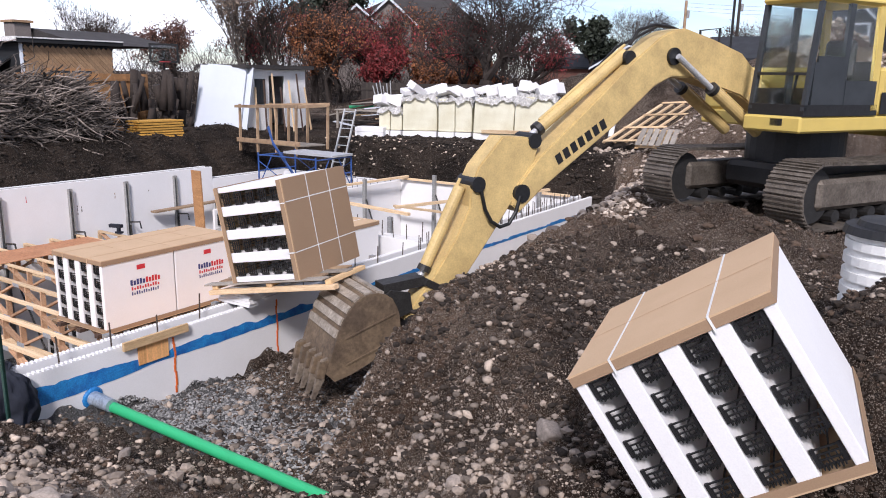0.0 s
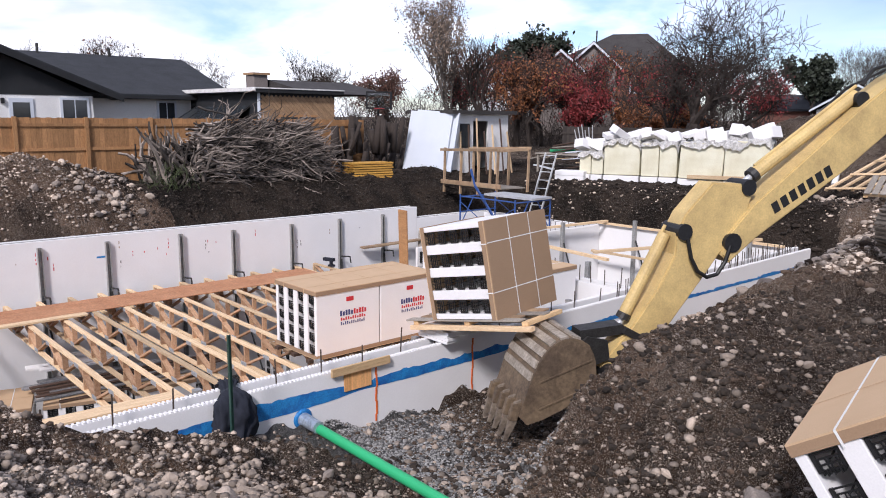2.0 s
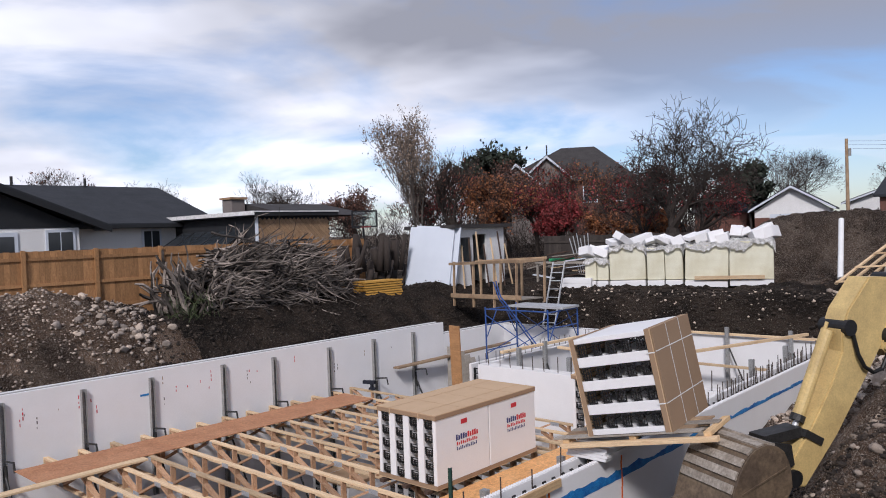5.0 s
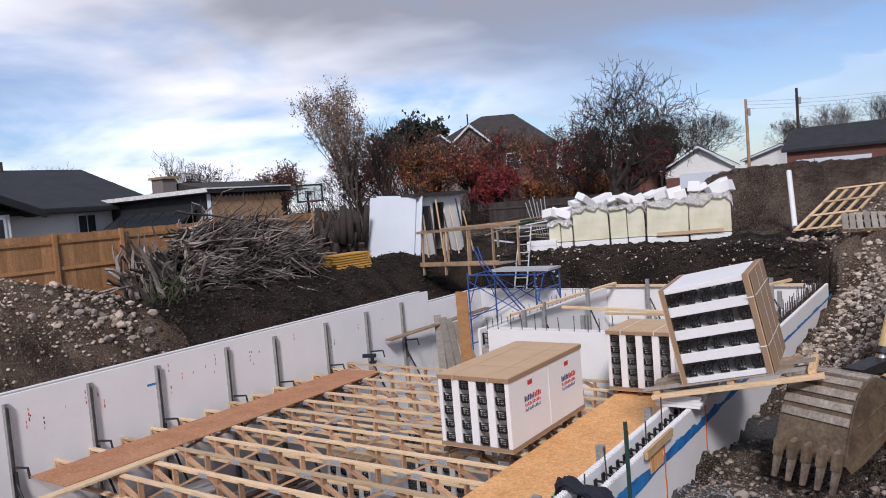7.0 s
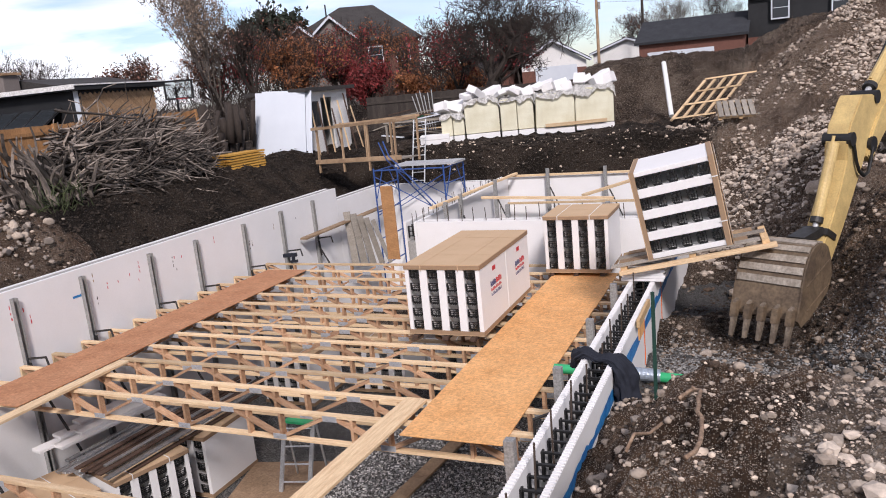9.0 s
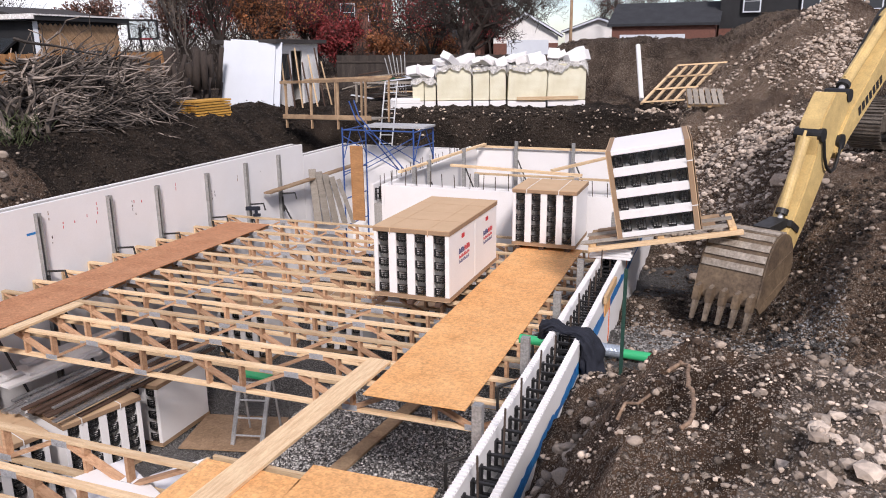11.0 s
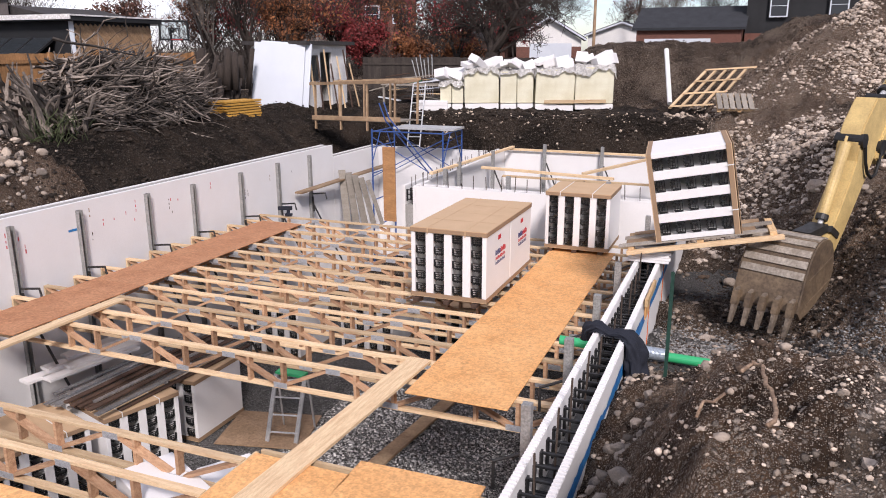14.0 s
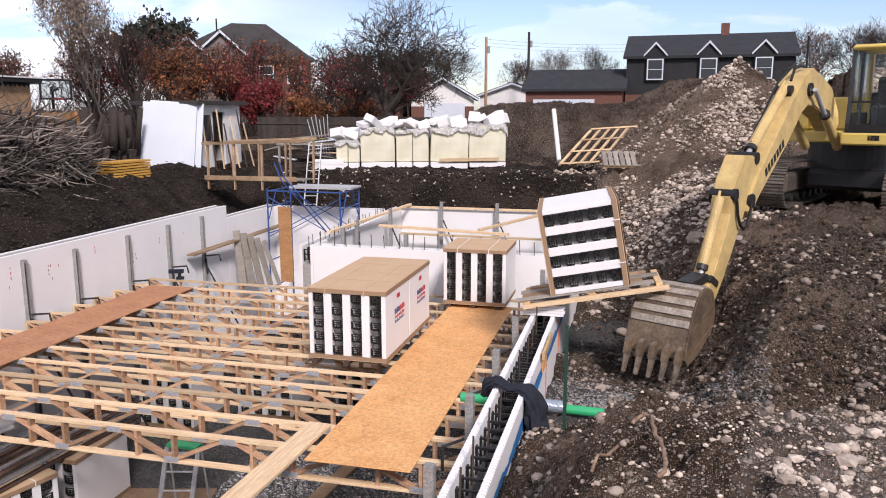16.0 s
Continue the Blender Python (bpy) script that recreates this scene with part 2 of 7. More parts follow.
M_FOAM = mat("foam_white", (0.80, 0.79, 0.785), 0.8, dark=(0.69, 0.67, 0.65), scale=1.2, amount=0.35, fine=90, fine_amount=0.03, bump=0.05)
M_FOAM_OLD = mat("foam_weathered", (0.72, 0.70, 0.55), 0.8, dark=(0.55, 0.50, 0.34), scale=1.5, amount=0.8, fine=40, fine_amount=0.06)
M_FILM = mat("plastic_film", (0.78, 0.77, 0.75), 0.35, dark=(0.52, 0.50, 0.46), scale=5, amount=0.7, fine=18, bump=0.6)
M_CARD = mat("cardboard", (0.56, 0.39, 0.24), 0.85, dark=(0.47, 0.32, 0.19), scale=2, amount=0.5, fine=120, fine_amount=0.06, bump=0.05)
# the same cardboard with the shade of upright faces put into its colour
M_CARD_DARK = mat("cardboard_shaded_side", (0.32, 0.212, 0.13), 0.85, dark=(0.29, 0.19, 0.115), scale=2, amount=0.5, fine=120, fine_amount=0.06, bump=0.05)
M_WEB = mat("black_plastic", (0.018, 0.018, 0.019), 0.4, scale=8, bump=0.02)
# redder lumber, darkened to hold the shade between the truss chords
M_WEBWOOD_SHADED = mat("shaded_web_lumber", (0.52, 0.33, 0.20), 0.75, dark=(0.34, 0.18, 0.10), scale=3, amount=0.9, fine=26, fine_amount=0.16, bump=0.12, stretch=(1, 9, 9), per_object=0.3)
M_LUMBER = mat("lumber", (0.70, 0.53, 0.33), 0.75, dark=(0.50, 0.32, 0.18), scale=3, amount=0.8, fine=26, fine_amount=0.14, bump=0.12, stretch=(1, 9, 9), per_object=0.26)
M_LUMBER_Y = mat("lumber_lengthwise", (0.67, 0.47, 0.26), 0.75, dark=(0.44, 0.27, 0.13), scale=3, amount=0.7, fine=26, fine_amount=0.12, bump=0.12, stretch=(9, 1, 9), per_object=0.16)
M_OLDWOOD = mat("weathered_wood", (0.30, 0.27, 0.23), 0.85, dark=(0.17, 0.14, 0.11), scale=3, fine=30, bump=0.2, stretch=(4, 1, 4), per_object=0.2)
M_STAKE = mat("galvanised_post", (0.34, 0.34, 0.33), 0.55, metal=0.3, dark=(0.20, 0.19, 0.18), scale=7, fine=50, bump=0.1)
M_PLATE = mat("truss_plate", (0.50, 0.51, 0.53), 0.45, metal=0.35, scale=20, fine=90, bump=0.25)
M_STEEL = mat("dark_steel", (0.06, 0.058, 0.056), 0.5, metal=0.6, scale=8, bump=0.1)
M_ZINC = mat("zinc_stud", (0.50, 0.51, 0.53), 0.35, metal=0.8, scale=6, fine=30, bump=0.05, per_object=0.2)
M_REBAR = mat("rebar", (0.10, 0.075, 0.06), 0.7, metal=0.4, scale=30, bump=0.2)
M_BLUE = mat("blue_paint", (0.025, 0.24, 0.56), 0.5, dark=(0.012, 0.09, 0.33), scale=7, amount=0.9, fine=60, bump=0.1)
M_BLUE_STEEL = mat("blue_steel", (0.03, 0.09, 0.30), 0.45, dark=(0.03, 0.05, 0.12), scale=9, bump=0.05)
M_ORANGE = mat("orange_marking", (0.75, 0.16, 0.03), 0.7, scale=20, bump=0.0)
M_RED = mat("red_print", (0.62, 0.04, 0.05), 0.6, scale=30, fine_amount=0.05, bump=0.0)
M_INK = mat("blue_print", (0.06, 0.07, 0.20), 0.6, scale=30, fine_amount=0.05, bump=0.0)
M_GREEN_PIPE = mat("green_pipe", (0.03, 0.42, 0.17), 0.35, dark=(0.03, 0.30, 0.12), scale=3, amount=0.3, fine_amount=0.03, bump=0.01)
M_DUCT_TAPE = mat("foil_sleeve", (0.45, 0.52, 0.60), 0.35, metal=0.5, scale=12, fine=30, bump=0.5)
M_YELLOW = mat("yellow_paint", (0.63, 0.46, 0.19), 0.5, dark=(0.42, 0.30, 0.13), scale=3.5, amount=0.8, fine=45, fine_amount=0.10, bump=0.06)
M_YELLOW_CAB = mat("yellow_cab_paint", (0.66, 0.49, 0.13), 0.4, dark=(0.50, 0.37, 0.11), scale=2.2, amount=0.5, fine_amount=0.04, bump=0.03)
M_BUCKET = mat("worn_bucket_steel", (0.19, 0.136, 0.086), 0.6, metal=0.15, dark=(0.085, 0.06, 0.042), scale=3, amount=0.9, fine=25, bump=0.3)
M_WEAR = mat("polished_wear_bar", (0.46, 0.40, 0.33), 0.5, metal=0.3, dark=(0.20, 0.165, 0.125), scale=5, amount=0.8, fine=30, bump=0.3)
M_TOOTH = mat("bucket_tooth", (0.26, 0.21, 0.16), 0.6, metal=0.3, dark=(0.11, 0.085, 0.065), scale=7, amount=0.9, fine=30, bump=0.3)
M_TRACK = mat("track_shoe", (0.17, 0.145, 0.12), 0.6, metal=0.4, dark=(0.08, 0.065, 0.05), scale=5, amount=0.8, fine=30, bump=0.3, per_object=0.2)
M_BLACK = mat("black_paint", (0.015, 0.015, 0.016), 0.5, scale=5, fine=30, bump=0.05)
M_RUBBER = mat("rubber_hose", (0.012, 0.012, 0.012), 0.5, scale=9, bump=0.02)
M_WHITE = mat("white_panel", (0.62, 0.66, 0.71), 0.4, dark=(0.52, 0.56, 0.62), scale=1.0, amount=0.5, fine_amount=0.03, bump=0.02)
M_WHITEWALL = mat("white_siding", (0.76, 0.75, 0.73), 0.75, dark=(0.64, 0.63, 0.61), scale=1.2, amount=0.5, bump=0.04)
M_SHINGLE = mat("dark_shingles", (0.030, 0.032, 0.037), 0.85, dark=(0.018, 0.02, 0.023), scale=1.5, fine=25, fine_amount=0.35, bump=0.3)
M_SHINGLE_B = mat("brown_shingles", (0.05, 0.045, 0.043), 0.85, scale=1.5, fine=25, fine_amount=0.35, bump=0.3)
M_BLACKSIDING = mat("black_siding", (0.018, 0.019, 0.021), 0.7, scale=1.5, bump=0.05)
M_BRICK = mat("red_brick", (0.17, 0.075, 0.055), 0.85, dark=(0.10, 0.048, 0.038), scale=4, fine=20, fine_amount=0.3, bump=0.2)
M_CEDAR = mat("cedar_boards", (0.40, 0.21, 0.09), 0.75, dark=(0.27, 0.14, 0.06), scale=3, amount=0.8, fine=20, bump=0.15, stretch=(4, 4, 1), per_object=0.18)
M_DIAG = mat("diagonal_cladding", (0.36, 0.23, 0.13), 0.75, dark=(0.25, 0.15, 0.08), scale=3, amount=0.7, fine=25, bump=0.15, per_object=0.15)
M_DARKFENCE = mat("dark_fence_boards", (0.055, 0.044, 0.037), 0.85, scale=3, fine=25, bump=0.2, per_object=0.25)
M_CABGREY = mat("charcoal_cab_paint", (0.035, 0.04, 0.045), 0.45, scale=4, bump=0.02)
M_BARK = mat("bark", (0.045, 0.034, 0.028), 0.9, dark=(0.02, 0.015, 0.012), scale=4, fine=25, bump=0.5, stretch=(3, 3, 1), island=0.3)
M_BARK_PALE = mat("pale_bark", (0.14, 0.12, 0.105), 0.9, dark=(0.08, 0.066, 0.056), scale=4, fine=25, bump=0.4)
M_BRUSH = mat("dead_branches", (0.27, 0.225, 0.19), 0.9, dark=(0.016, 0.012, 0.01), scale=1.6, amount=1.0, fine=22, bump=0.5, island=0.9)
M_RAIL = mat("used_lumber", (0.40, 0.28, 0.17), 0.8, dark=(0.22, 0.14, 0.085), scale=2.5, amount=0.9, fine=26, fine_amount=0.15, bump=0.15, per_object=0.3)
M_ROOT = mat("dry_root", (0.36, 0.25, 0.17), 0.9, dark=(0.16, 0.10, 0.065), scale=14, amount=1.0, fine=60, fine_amount=0.3, bump=0.6)
M_HOUSE = mat("tan_siding", (0.21, 0.18, 0.165), 0.8, dark=(0.15, 0.125, 0.11), scale=1.5, fine=20, bump=0.05)
M_YLUMBER = mat("yellow_form_boards", (0.55, 0.30, 0.06), 0.7, dark=(0.42, 0.21, 0.04), scale=3, fine=25, bump=0.1, per_object=0.2)
M_CLOTH = mat("navy_cloth", (0.018, 0.021, 0.032), 0.9, scale=6, fine=200, bump=0.3)
M_GALV = mat("aluminium", (0.62, 0.63, 0.64), 0.45, metal=0.4, scale=6, bump=0.05)
M_PVC = mat("white_pipe", (0.78, 0.78, 0.76), 0.4, scale=2, amount=0.2, fine_amount=0.03, bump=0.02)
M_DARKBOARD = mat("dark_stained_boards", (0.09, 0.055, 0.04), 0.7, scale=3, fine=25, bump=0.1)


def osb_material(name, base, dark):
    """Strand board: flakes in three directions, each a little lighter or darker, with dark specks."""
    m = mat(name, base, 0.75, dark=dark, scale=2.2, amount=0.7, fine=45, fine_amount=0.10, bump=0.1, per_object=0.06)
    nt = m.node_tree
    b = nt.nodes["Principled BSDF"]
    co = nt.nodes.new("ShaderNodeTexCoord")
    col = b.inputs["Base Color"].links[0].from_socket
    for rot, sc, lo, hi in ((0.35, (14, 34, 1), 0.93, 1.07), (1.45, (16, 38, 1), 0.94, 1.07), (2.4, (13, 32, 1), 0.93, 1.07), (0.0, (34, 34, 1), 0.84, 1.06)):
        mp = nt.nodes.new("ShaderNodeMapping")
        mp.inputs["Rotation"].default_value = (0, 0, rot)
        nt.links.new(co.outputs["Object"], mp.inputs[0])
        turned = mp
        mp = nt.nodes.new("ShaderNodeMapping")
        mp.inputs["Scale"].default_value = sc
        nt.links.new(turned.outputs[0], mp.inputs[0])
        vo = nt.nodes.new("ShaderNodeTexVoronoi")
        vo.inputs["Scale"].default_value = 1.0
        nt.links.new(mp.outputs[0], vo.inputs["Vector"])
        sp = nt.nodes.new("ShaderNodeSeparateColor")
        nt.links.new(vo.outputs["Color"], sp.inputs[0])
        mr = nt.nodes.new("ShaderNodeMapRange")
        mr.inputs["To Min"].default_value, mr.inputs["To Max"].default_value = lo, hi
        nt.links.new(sp.outputs[0], mr.inputs["Value"])
        hs = nt.nodes.new("ShaderNodeHueSaturation")
        nt.links.new(mr.outputs[0], hs.inputs["Value"])
        nt.links.new(col, hs.inputs["Color"])
        col = hs.outputs[0]
    nt.links.new(col, b.inputs["Base Color"])
    return m


M_OSB = osb_material("osb", (0.82, 0.445, 0.185), (0.70, 0.34, 0.12))
M_OSB_RED = osb_material("osb_wet", (0.50, 0.245, 0.125), (0.38, 0.165, 0.08))
M_OSB_OLD = osb_material("osb_dusty", (0.34, 0.23, 0.145), (0.24, 0.155, 0.09))


def leaf_material(name, a, c):
    m = mat(name, a, 0.7, dark=c, scale=1.2, amount=1.0, fine=8, fine_amount=0.3, bump=0, island=0.4)
    return m


M_LEAF_RED = leaf_material("red_leaves", (0.27, 0.035, 0.035), (0.12, 0.022, 0.022))
M_LEAF_ORANGE = leaf_material("orange_leaves", (0.32, 0.12, 0.04), (0.17, 0.065, 0.035))
M_LEAF_BROWN = leaf_material("brown_leaves", (0.17, 0.075, 0.05), (0.10, 0.05, 0.038))
M_LEAF_TAN = leaf_material("tan_leaves", (0.30, 0.22, 0.16), (0.18, 0.13, 0.10))
M_LEAF_DARK = leaf_material("dark_needles", (0.035, 0.045, 0.028), (0.02, 0.025, 0.017))
M_LEAF_GREEN = leaf_material("weed_leaves", (0.065, 0.08, 0.03), (0.035, 0.045, 0.02))

glass = bpy.data.materials.new("window_glass")
glass.use_nodes = True
_g = glass.node_tree.nodes["Principled BSDF"]
_g.inputs["Base Color"].default_value, _g.inputs["Roughness"].default_value = (0.72, 0.78, 0.78, 1), 0.04
_g.inputs["Transmission Weight"].default_value, _g.inputs["IOR"].default_value = 1.0, 1.25
darkglass = bpy.data.materials.new("dark_window_pane")
darkglass.use_nodes = True
_g = darkglass.node_tree.nodes["Principled BSDF"]
_g.inputs["Base Color"].default_value, _g.inputs["Roughness"].default_value = (0.03, 0.035, 0.04, 1), 0.08


# ---------- building helpers ----------
def part(name, bm, material, parent=None, label=""):
    me = bpy.data.meshes.new(name)
    bm.to_mesh(me)
    bm.free()
    me.materials.append(material)
    ob = new(name, me)
    ob.parent = parent
    if label:
        ob["label"] = label
    return ob


def shared(name, me, parent, m=None, label=""):
    ob = new(name, me)
    ob.parent = parent
    if m is not None:
        ob.matrix_basis = m
    if label:
        ob["label"] = label
    return ob


def mesh_of(name, bm, material):
    me = bpy.data.meshes.new(name)
    bm.to_mesh(me)
    bm.free()
    me.materials.append(material)
    return me


def thing(name, m=None, label="", category="", group="", kind=""):
    ob = new(name)
    ob.empty_display_size = 0.2
    if m is not None:
        ob.matrix_basis = m
    return tagged(ob, label, category, group, kind)


def box(x0, x1, y0, y1, z0, z1, bm=None, bevel=0.0):
    bm = bm or bmesh.new()
    m = Matrix.Translation(((x0 + x1) / 2, (y0 + y1) / 2, (z0 + z1) / 2)) @ Matrix.Diagonal((x1 - x0, y1 - y0, z1 - z0, 1))
    vs = bmesh.ops.create_cube(bm, size=1, matrix=m)["verts"]
    if bevel:
        es = list({e for v in vs for e in v.link_edges})
        bmesh.ops.bevel(bm, geom=es, offset=bevel, segments=1, affect="EDGES")
    return bm


def frame_of(p, q):
    p, q = Vector(p), Vector(q)
    d = (q - p).normalized()
    up = Vector((0, 0, 1)) if abs(d.z) < 0.95 else Vector((1, 0, 0))
    s = d.cross(up).normalized()
    u = s.cross(d)
    return Matrix((d, s, u)).transposed().to_4x4(), (q - p).length, (p + q) / 2


def beam(p, q, w, h, bm=None):
    """A board from p to q, w wide and h deep."""
    bm = bm or bmesh.new()
    r, length, c = frame_of(p, q)
    bmesh.ops.create_cube(bm, size=1, matrix=Matrix.Translation(c) @ r @ Matrix.Diagonal((length, w, h, 1)))
    return bm


def tube(p, q, r0, r1=None, seg=10, bm=None):
    bm = bm or bmesh.new()
    r, length, c = frame_of(p, q)
    m = Matrix.Translation(c) @ r @ Euler((0, radians(90), 0)).to_matrix().to_4x4()
    bmesh.ops.create_cone(bm, cap_ends=True, segments=seg, radius1=r0, radius2=r0 if r1 is None else r1, depth=length, matrix=m)
    return bm


def pipe_run(points, r, seg=8, bm=None):
    """One continuous tube swept along the points."""
    bm = bm or bmesh.new()
    pts = [Vector(p) for p in points]
    rings, side = [], None
    for i, p in enumerate(pts):
        d = (pts[min(i + 1, len(pts) - 1)] - pts[max(i - 1, 0)])
        d = d.normalized() if d.length > 1e-6 else Vector((0, 0, 1))
        if side is None:
            side = d.orthogonal().normalized()
        side = side - d * side.dot(d)
        side = side.normalized() if side.length > 1e-4 else d.orthogonal().normalized()
        up = d.cross(side)
        rings.append([bm.verts.new(p + side * r * math.cos(6.28319 * k / seg) + up * r * math.sin(6.28319 * k / seg)) for k in range(seg)])
    for a, c in zip(rings, rings[1:]):
        for k in range(seg):
            bm.faces.new((a[k], a[(k + 1) % seg], c[(k + 1) % seg], c[k]))
    bm.faces.new(rings[0][::-1])
    bm.faces.new(rings[-1])
    return bm


def prism(profile, y0, y1, bm=None, bevel=0.0):
    """A solid with the outline profile in x and z, from y0 to y1."""
    bm = bm or bmesh.new()
    a = [bm.verts.new((x, y0, z)) for x, z in profile]
    c = [bm.verts.new((x, y1, z)) for x, z in profile]
    n = len(profile)
    fs = [bm.faces.new(a), bm.faces.new(c[::-1])]
    for i in range(n):
        fs.append(bm.faces.new((a[i], c[i], c[(i + 1) % n], a[(i + 1) % n])))
    bmesh.ops.recalc_face_normals(bm, faces=fs)
    if bevel:
        es = [e for e in bm.edges if e.verts[0].co.y == e.verts[1].co.y]
        bmesh.ops.bevel(bm, geom=es, offset=bevel, segments=2, affect="EDGES")
    return bm


def smooth(ob):
    for p in ob.data.polygons:
        p.use_smooth = True
    return ob


def sstep(v, a, b):
    t = np.clip((v - a) / (b - a), 0, 1)
    return t * t * (3 - 2 * t)


_lat = np.random.RandomState(7).rand(64, 64)


def vnoise(x, y, f):
    x, y = np.asarray(x, float) * f + 900.0, np.asarray(y, float) * f + 900.0
    i, j = np.floor(x).astype(int), np.floor(y).astype(int)
    u, v = x - i, y - j
    u, v = u * u * (3 - 2 * u), v * v * (3 - 2 * v)
    a, b = _lat[i % 64, j % 64], _lat[(i + 1) % 64, j % 64]
    c, d = _lat[i % 64, (j + 1) % 64], _lat[(i + 1) % 64, (j + 1) % 64]
    return (a * (1 - u) + b * u) * (1 - v) + (c * (1 - u) + d * u) * v - 0.5


# ---------- the ground ----------
WX0, WX1, RX0, RX1 = -17.40, -17.05, -7.70, -7.34  # west wall and east wall of the foundation
DECK, FLOOR = -2.30, -4.90


def ground_height(x, y):
    x, y = np.asarray(x, float), np.asarray(y, float)
    # east side: trench at the wall foot, pipe valley, mound, excavator stand
    foot = np.interp(y, (-8, 1, 4, 7, 9, 13, 19), (-1.3, -1.85, -2.1, -2.4, -2.5, -2.2, -1.95))
    mass = np.interp(y, (4, 5.5, 7, 11, 14, 20), (-0.9, -0.75, -0.62, -0.55, -0.50, -0.42))
    xa = np.interp(y, (5, 6, 9, 13, 19), (-5.3, -5.5, -6.2, -7.2, -7.3))
    xb = np.interp(y, (5, 6, 9, 13, 19), (-3.6, -4.0, -4.1, -4.5, -4.6))
    north = foot + (mass - foot) * sstep(x, xa, xb)
    valley = np.interp(x, (-7.3, -5.5, -3.8, -2.2, -0.5, 2), (-2.12, -2.1, -2.02, -1.35, -1.0, -0.7))
    north2 = valley + (mass - valley) * sstep(y, 4.8, 6.6)
    north = np.where(x > -6.0, np.minimum(north, np.maximum(north2, foot)), north)
    plateau = -0.05 - 0.02 * np.clip(y + 4, -4, 4)
    s = np.clip((4.1 - y) / 4.3, 0, 1)
    south = valley + (plateau - valley) * s
    wallside = foot + 0.05
    south = wallside + (south - wallside) * sstep(x, -7.4, -6.3)
    blend = sstep(y, 4.0, 5.0)
    east = south * (1 - blend) + north * blend
    # west bank, north bank
    west = np.where(x < -18.3, -2.35 + 1.9 * sstep(-x, 18.2, 21.2), -2.35)
    zz = np.where(x > RX1 - 0.15, east, west)
    bank = sstep(y, 19.6, 20.5)
    yard = -0.62 + 0.25 * sstep(-x, 20, 24) + 0.9 * sstep(y, 34, 55)
    zz = zz * (1 - bank) + yard * bank
    # pit under the building
    inside = (x > WX0 + 0.15) & (x < RX1 - 0.15) & (y > -9.5) & (y < 19.0)
    zz = np.where(inside, FLOOR - 0.06, zz)
    # spoil heaps
    def heap(cx, cy, h, rx, ry, power=1.0):
        d = np.sqrt(((x - cx) / rx) ** 2 + ((y - cy) / ry) ** 2)
        return h * np.clip(1 - d, 0, 1) ** power
    zz = zz + heap(-2.9, 25.0, 3.9, 5.2, 5.5) + heap(2.5, 25.5, 3.3, 6.5, 5.0) * (heap(-2.9, 25.0, 1, 5.2, 5.5) < 0.3)
    zz = zz + 2.3 * sstep(y, 26.0, 29.0) * (1 - sstep(y, 30.5, 33.5)) * sstep(x, -15.5, -12.5) * (1 - sstep(x, -5, 0))
    zz = zz + heap(-21.4, 4.9, 0.85, 2.2, 3.2) + heap(-20.9, 1.2, 0.9, 2.2, 4.0)
    zz = zz + heap(-2.6, 10.9, 0.35, 1.5, 1.0) + heap(0.5, 5.9, 1.75, 1.7, 1.2)
    far = (np.abs(x) > 60) | (y > 95) | (y < -40)
    amp = np.where(inside | far, 0.0, 1.0)
    bumps = 0.24 * vnoise(x, y, 0.7) + 0.20 * vnoise(x, y, 1.9) + 0.15 * vnoise(x + 31, y, 3.9) + 0.10 * (0.5 - 2.0 * np.abs(vnoise(x, y + 17, 5.7))) + 0.085 * vnoise(x, y + 17, 7.7) + 0.065 * vnoise(x + 7, y, 13.7)
    track = (x > -7.2) & (x < -5.4) & (y > 4) & (y < 9.5)
    return zz + amp * bumps * np.where(track, 0.35, 1.0) * np.where(y > 34, 0.5, 1.0)


def axis_steps(lo, hi, fine_lo, fine_hi, step):
    core = list(np.arange(fine_lo, fine_hi + 1e-6, step))
    out, s = [], step
    v = fine_hi
    while v < hi:
        s *= 1.18
        v += s
        out.append(min(v, hi))
    pre, s, v = [], step, fine_lo
    while v > lo:
        s *= 1.18
        v -= s
        pre.append(max(v, lo))
    return np.array(sorted(set(pre + core + out)))


gx, gy = axis_steps(-900, 900, -7.6, 0.4, 0.045), axis_steps(-900, 900, -2.0, 9.0, 0.045)
gx = np.unique(np.concatenate([gx, np.arange(-24, -7.6, 0.16), np.arange(0.4, 8, 0.12), [WX0 + 0.14, WX0 + 0.16, RX1 - 0.16, RX1 - 0.14]]))
gy = np.unique(np.concatenate([gy, np.arange(9, 14, 0.08), np.arange(14, 33, 0.16), np.arange(-6, -2, 0.12)]))
XX, YY = np.meshgrid(gx, gy)
ZZ = ground_height(XX, YY)
nx, ny = len(gx), len(gy)
ids = np.arange(nx * ny).reshape(ny, nx)
quads = np.stack([ids[:-1, :-1], ids[:-1, 1:], ids[1:, 1:], ids[1:, :-1]], -1).reshape(-1, 4)
me = bpy.data.meshes.new("ground")
me.from_pydata(np.stack([XX, YY, ZZ], -1).reshape(-1, 3).tolist(), [], quads.tolist())
me.materials.append(M_DIRT)
me.materials.append(M_SUBSOIL)
me.materials.append(M_GRAVEL)
me.materials.append(M_TOPSOIL)
me.materials.append(M_BANK)
qx, qy = XX.reshape(-1)[quads].mean(1), YY.reshape(-1)[quads].mean(1)
edge = 0.9 * vnoise(qx, qy, 0.8) + 0.5 * vnoise(qx, qy, 2.6)
kind_of = np.zeros(len(quads), int)
kind_of[(qx + edge * 2 > -7.6) & (qx < 9) & (qy + edge * 2 > 20.9) & (qy < 27.5)] = 4
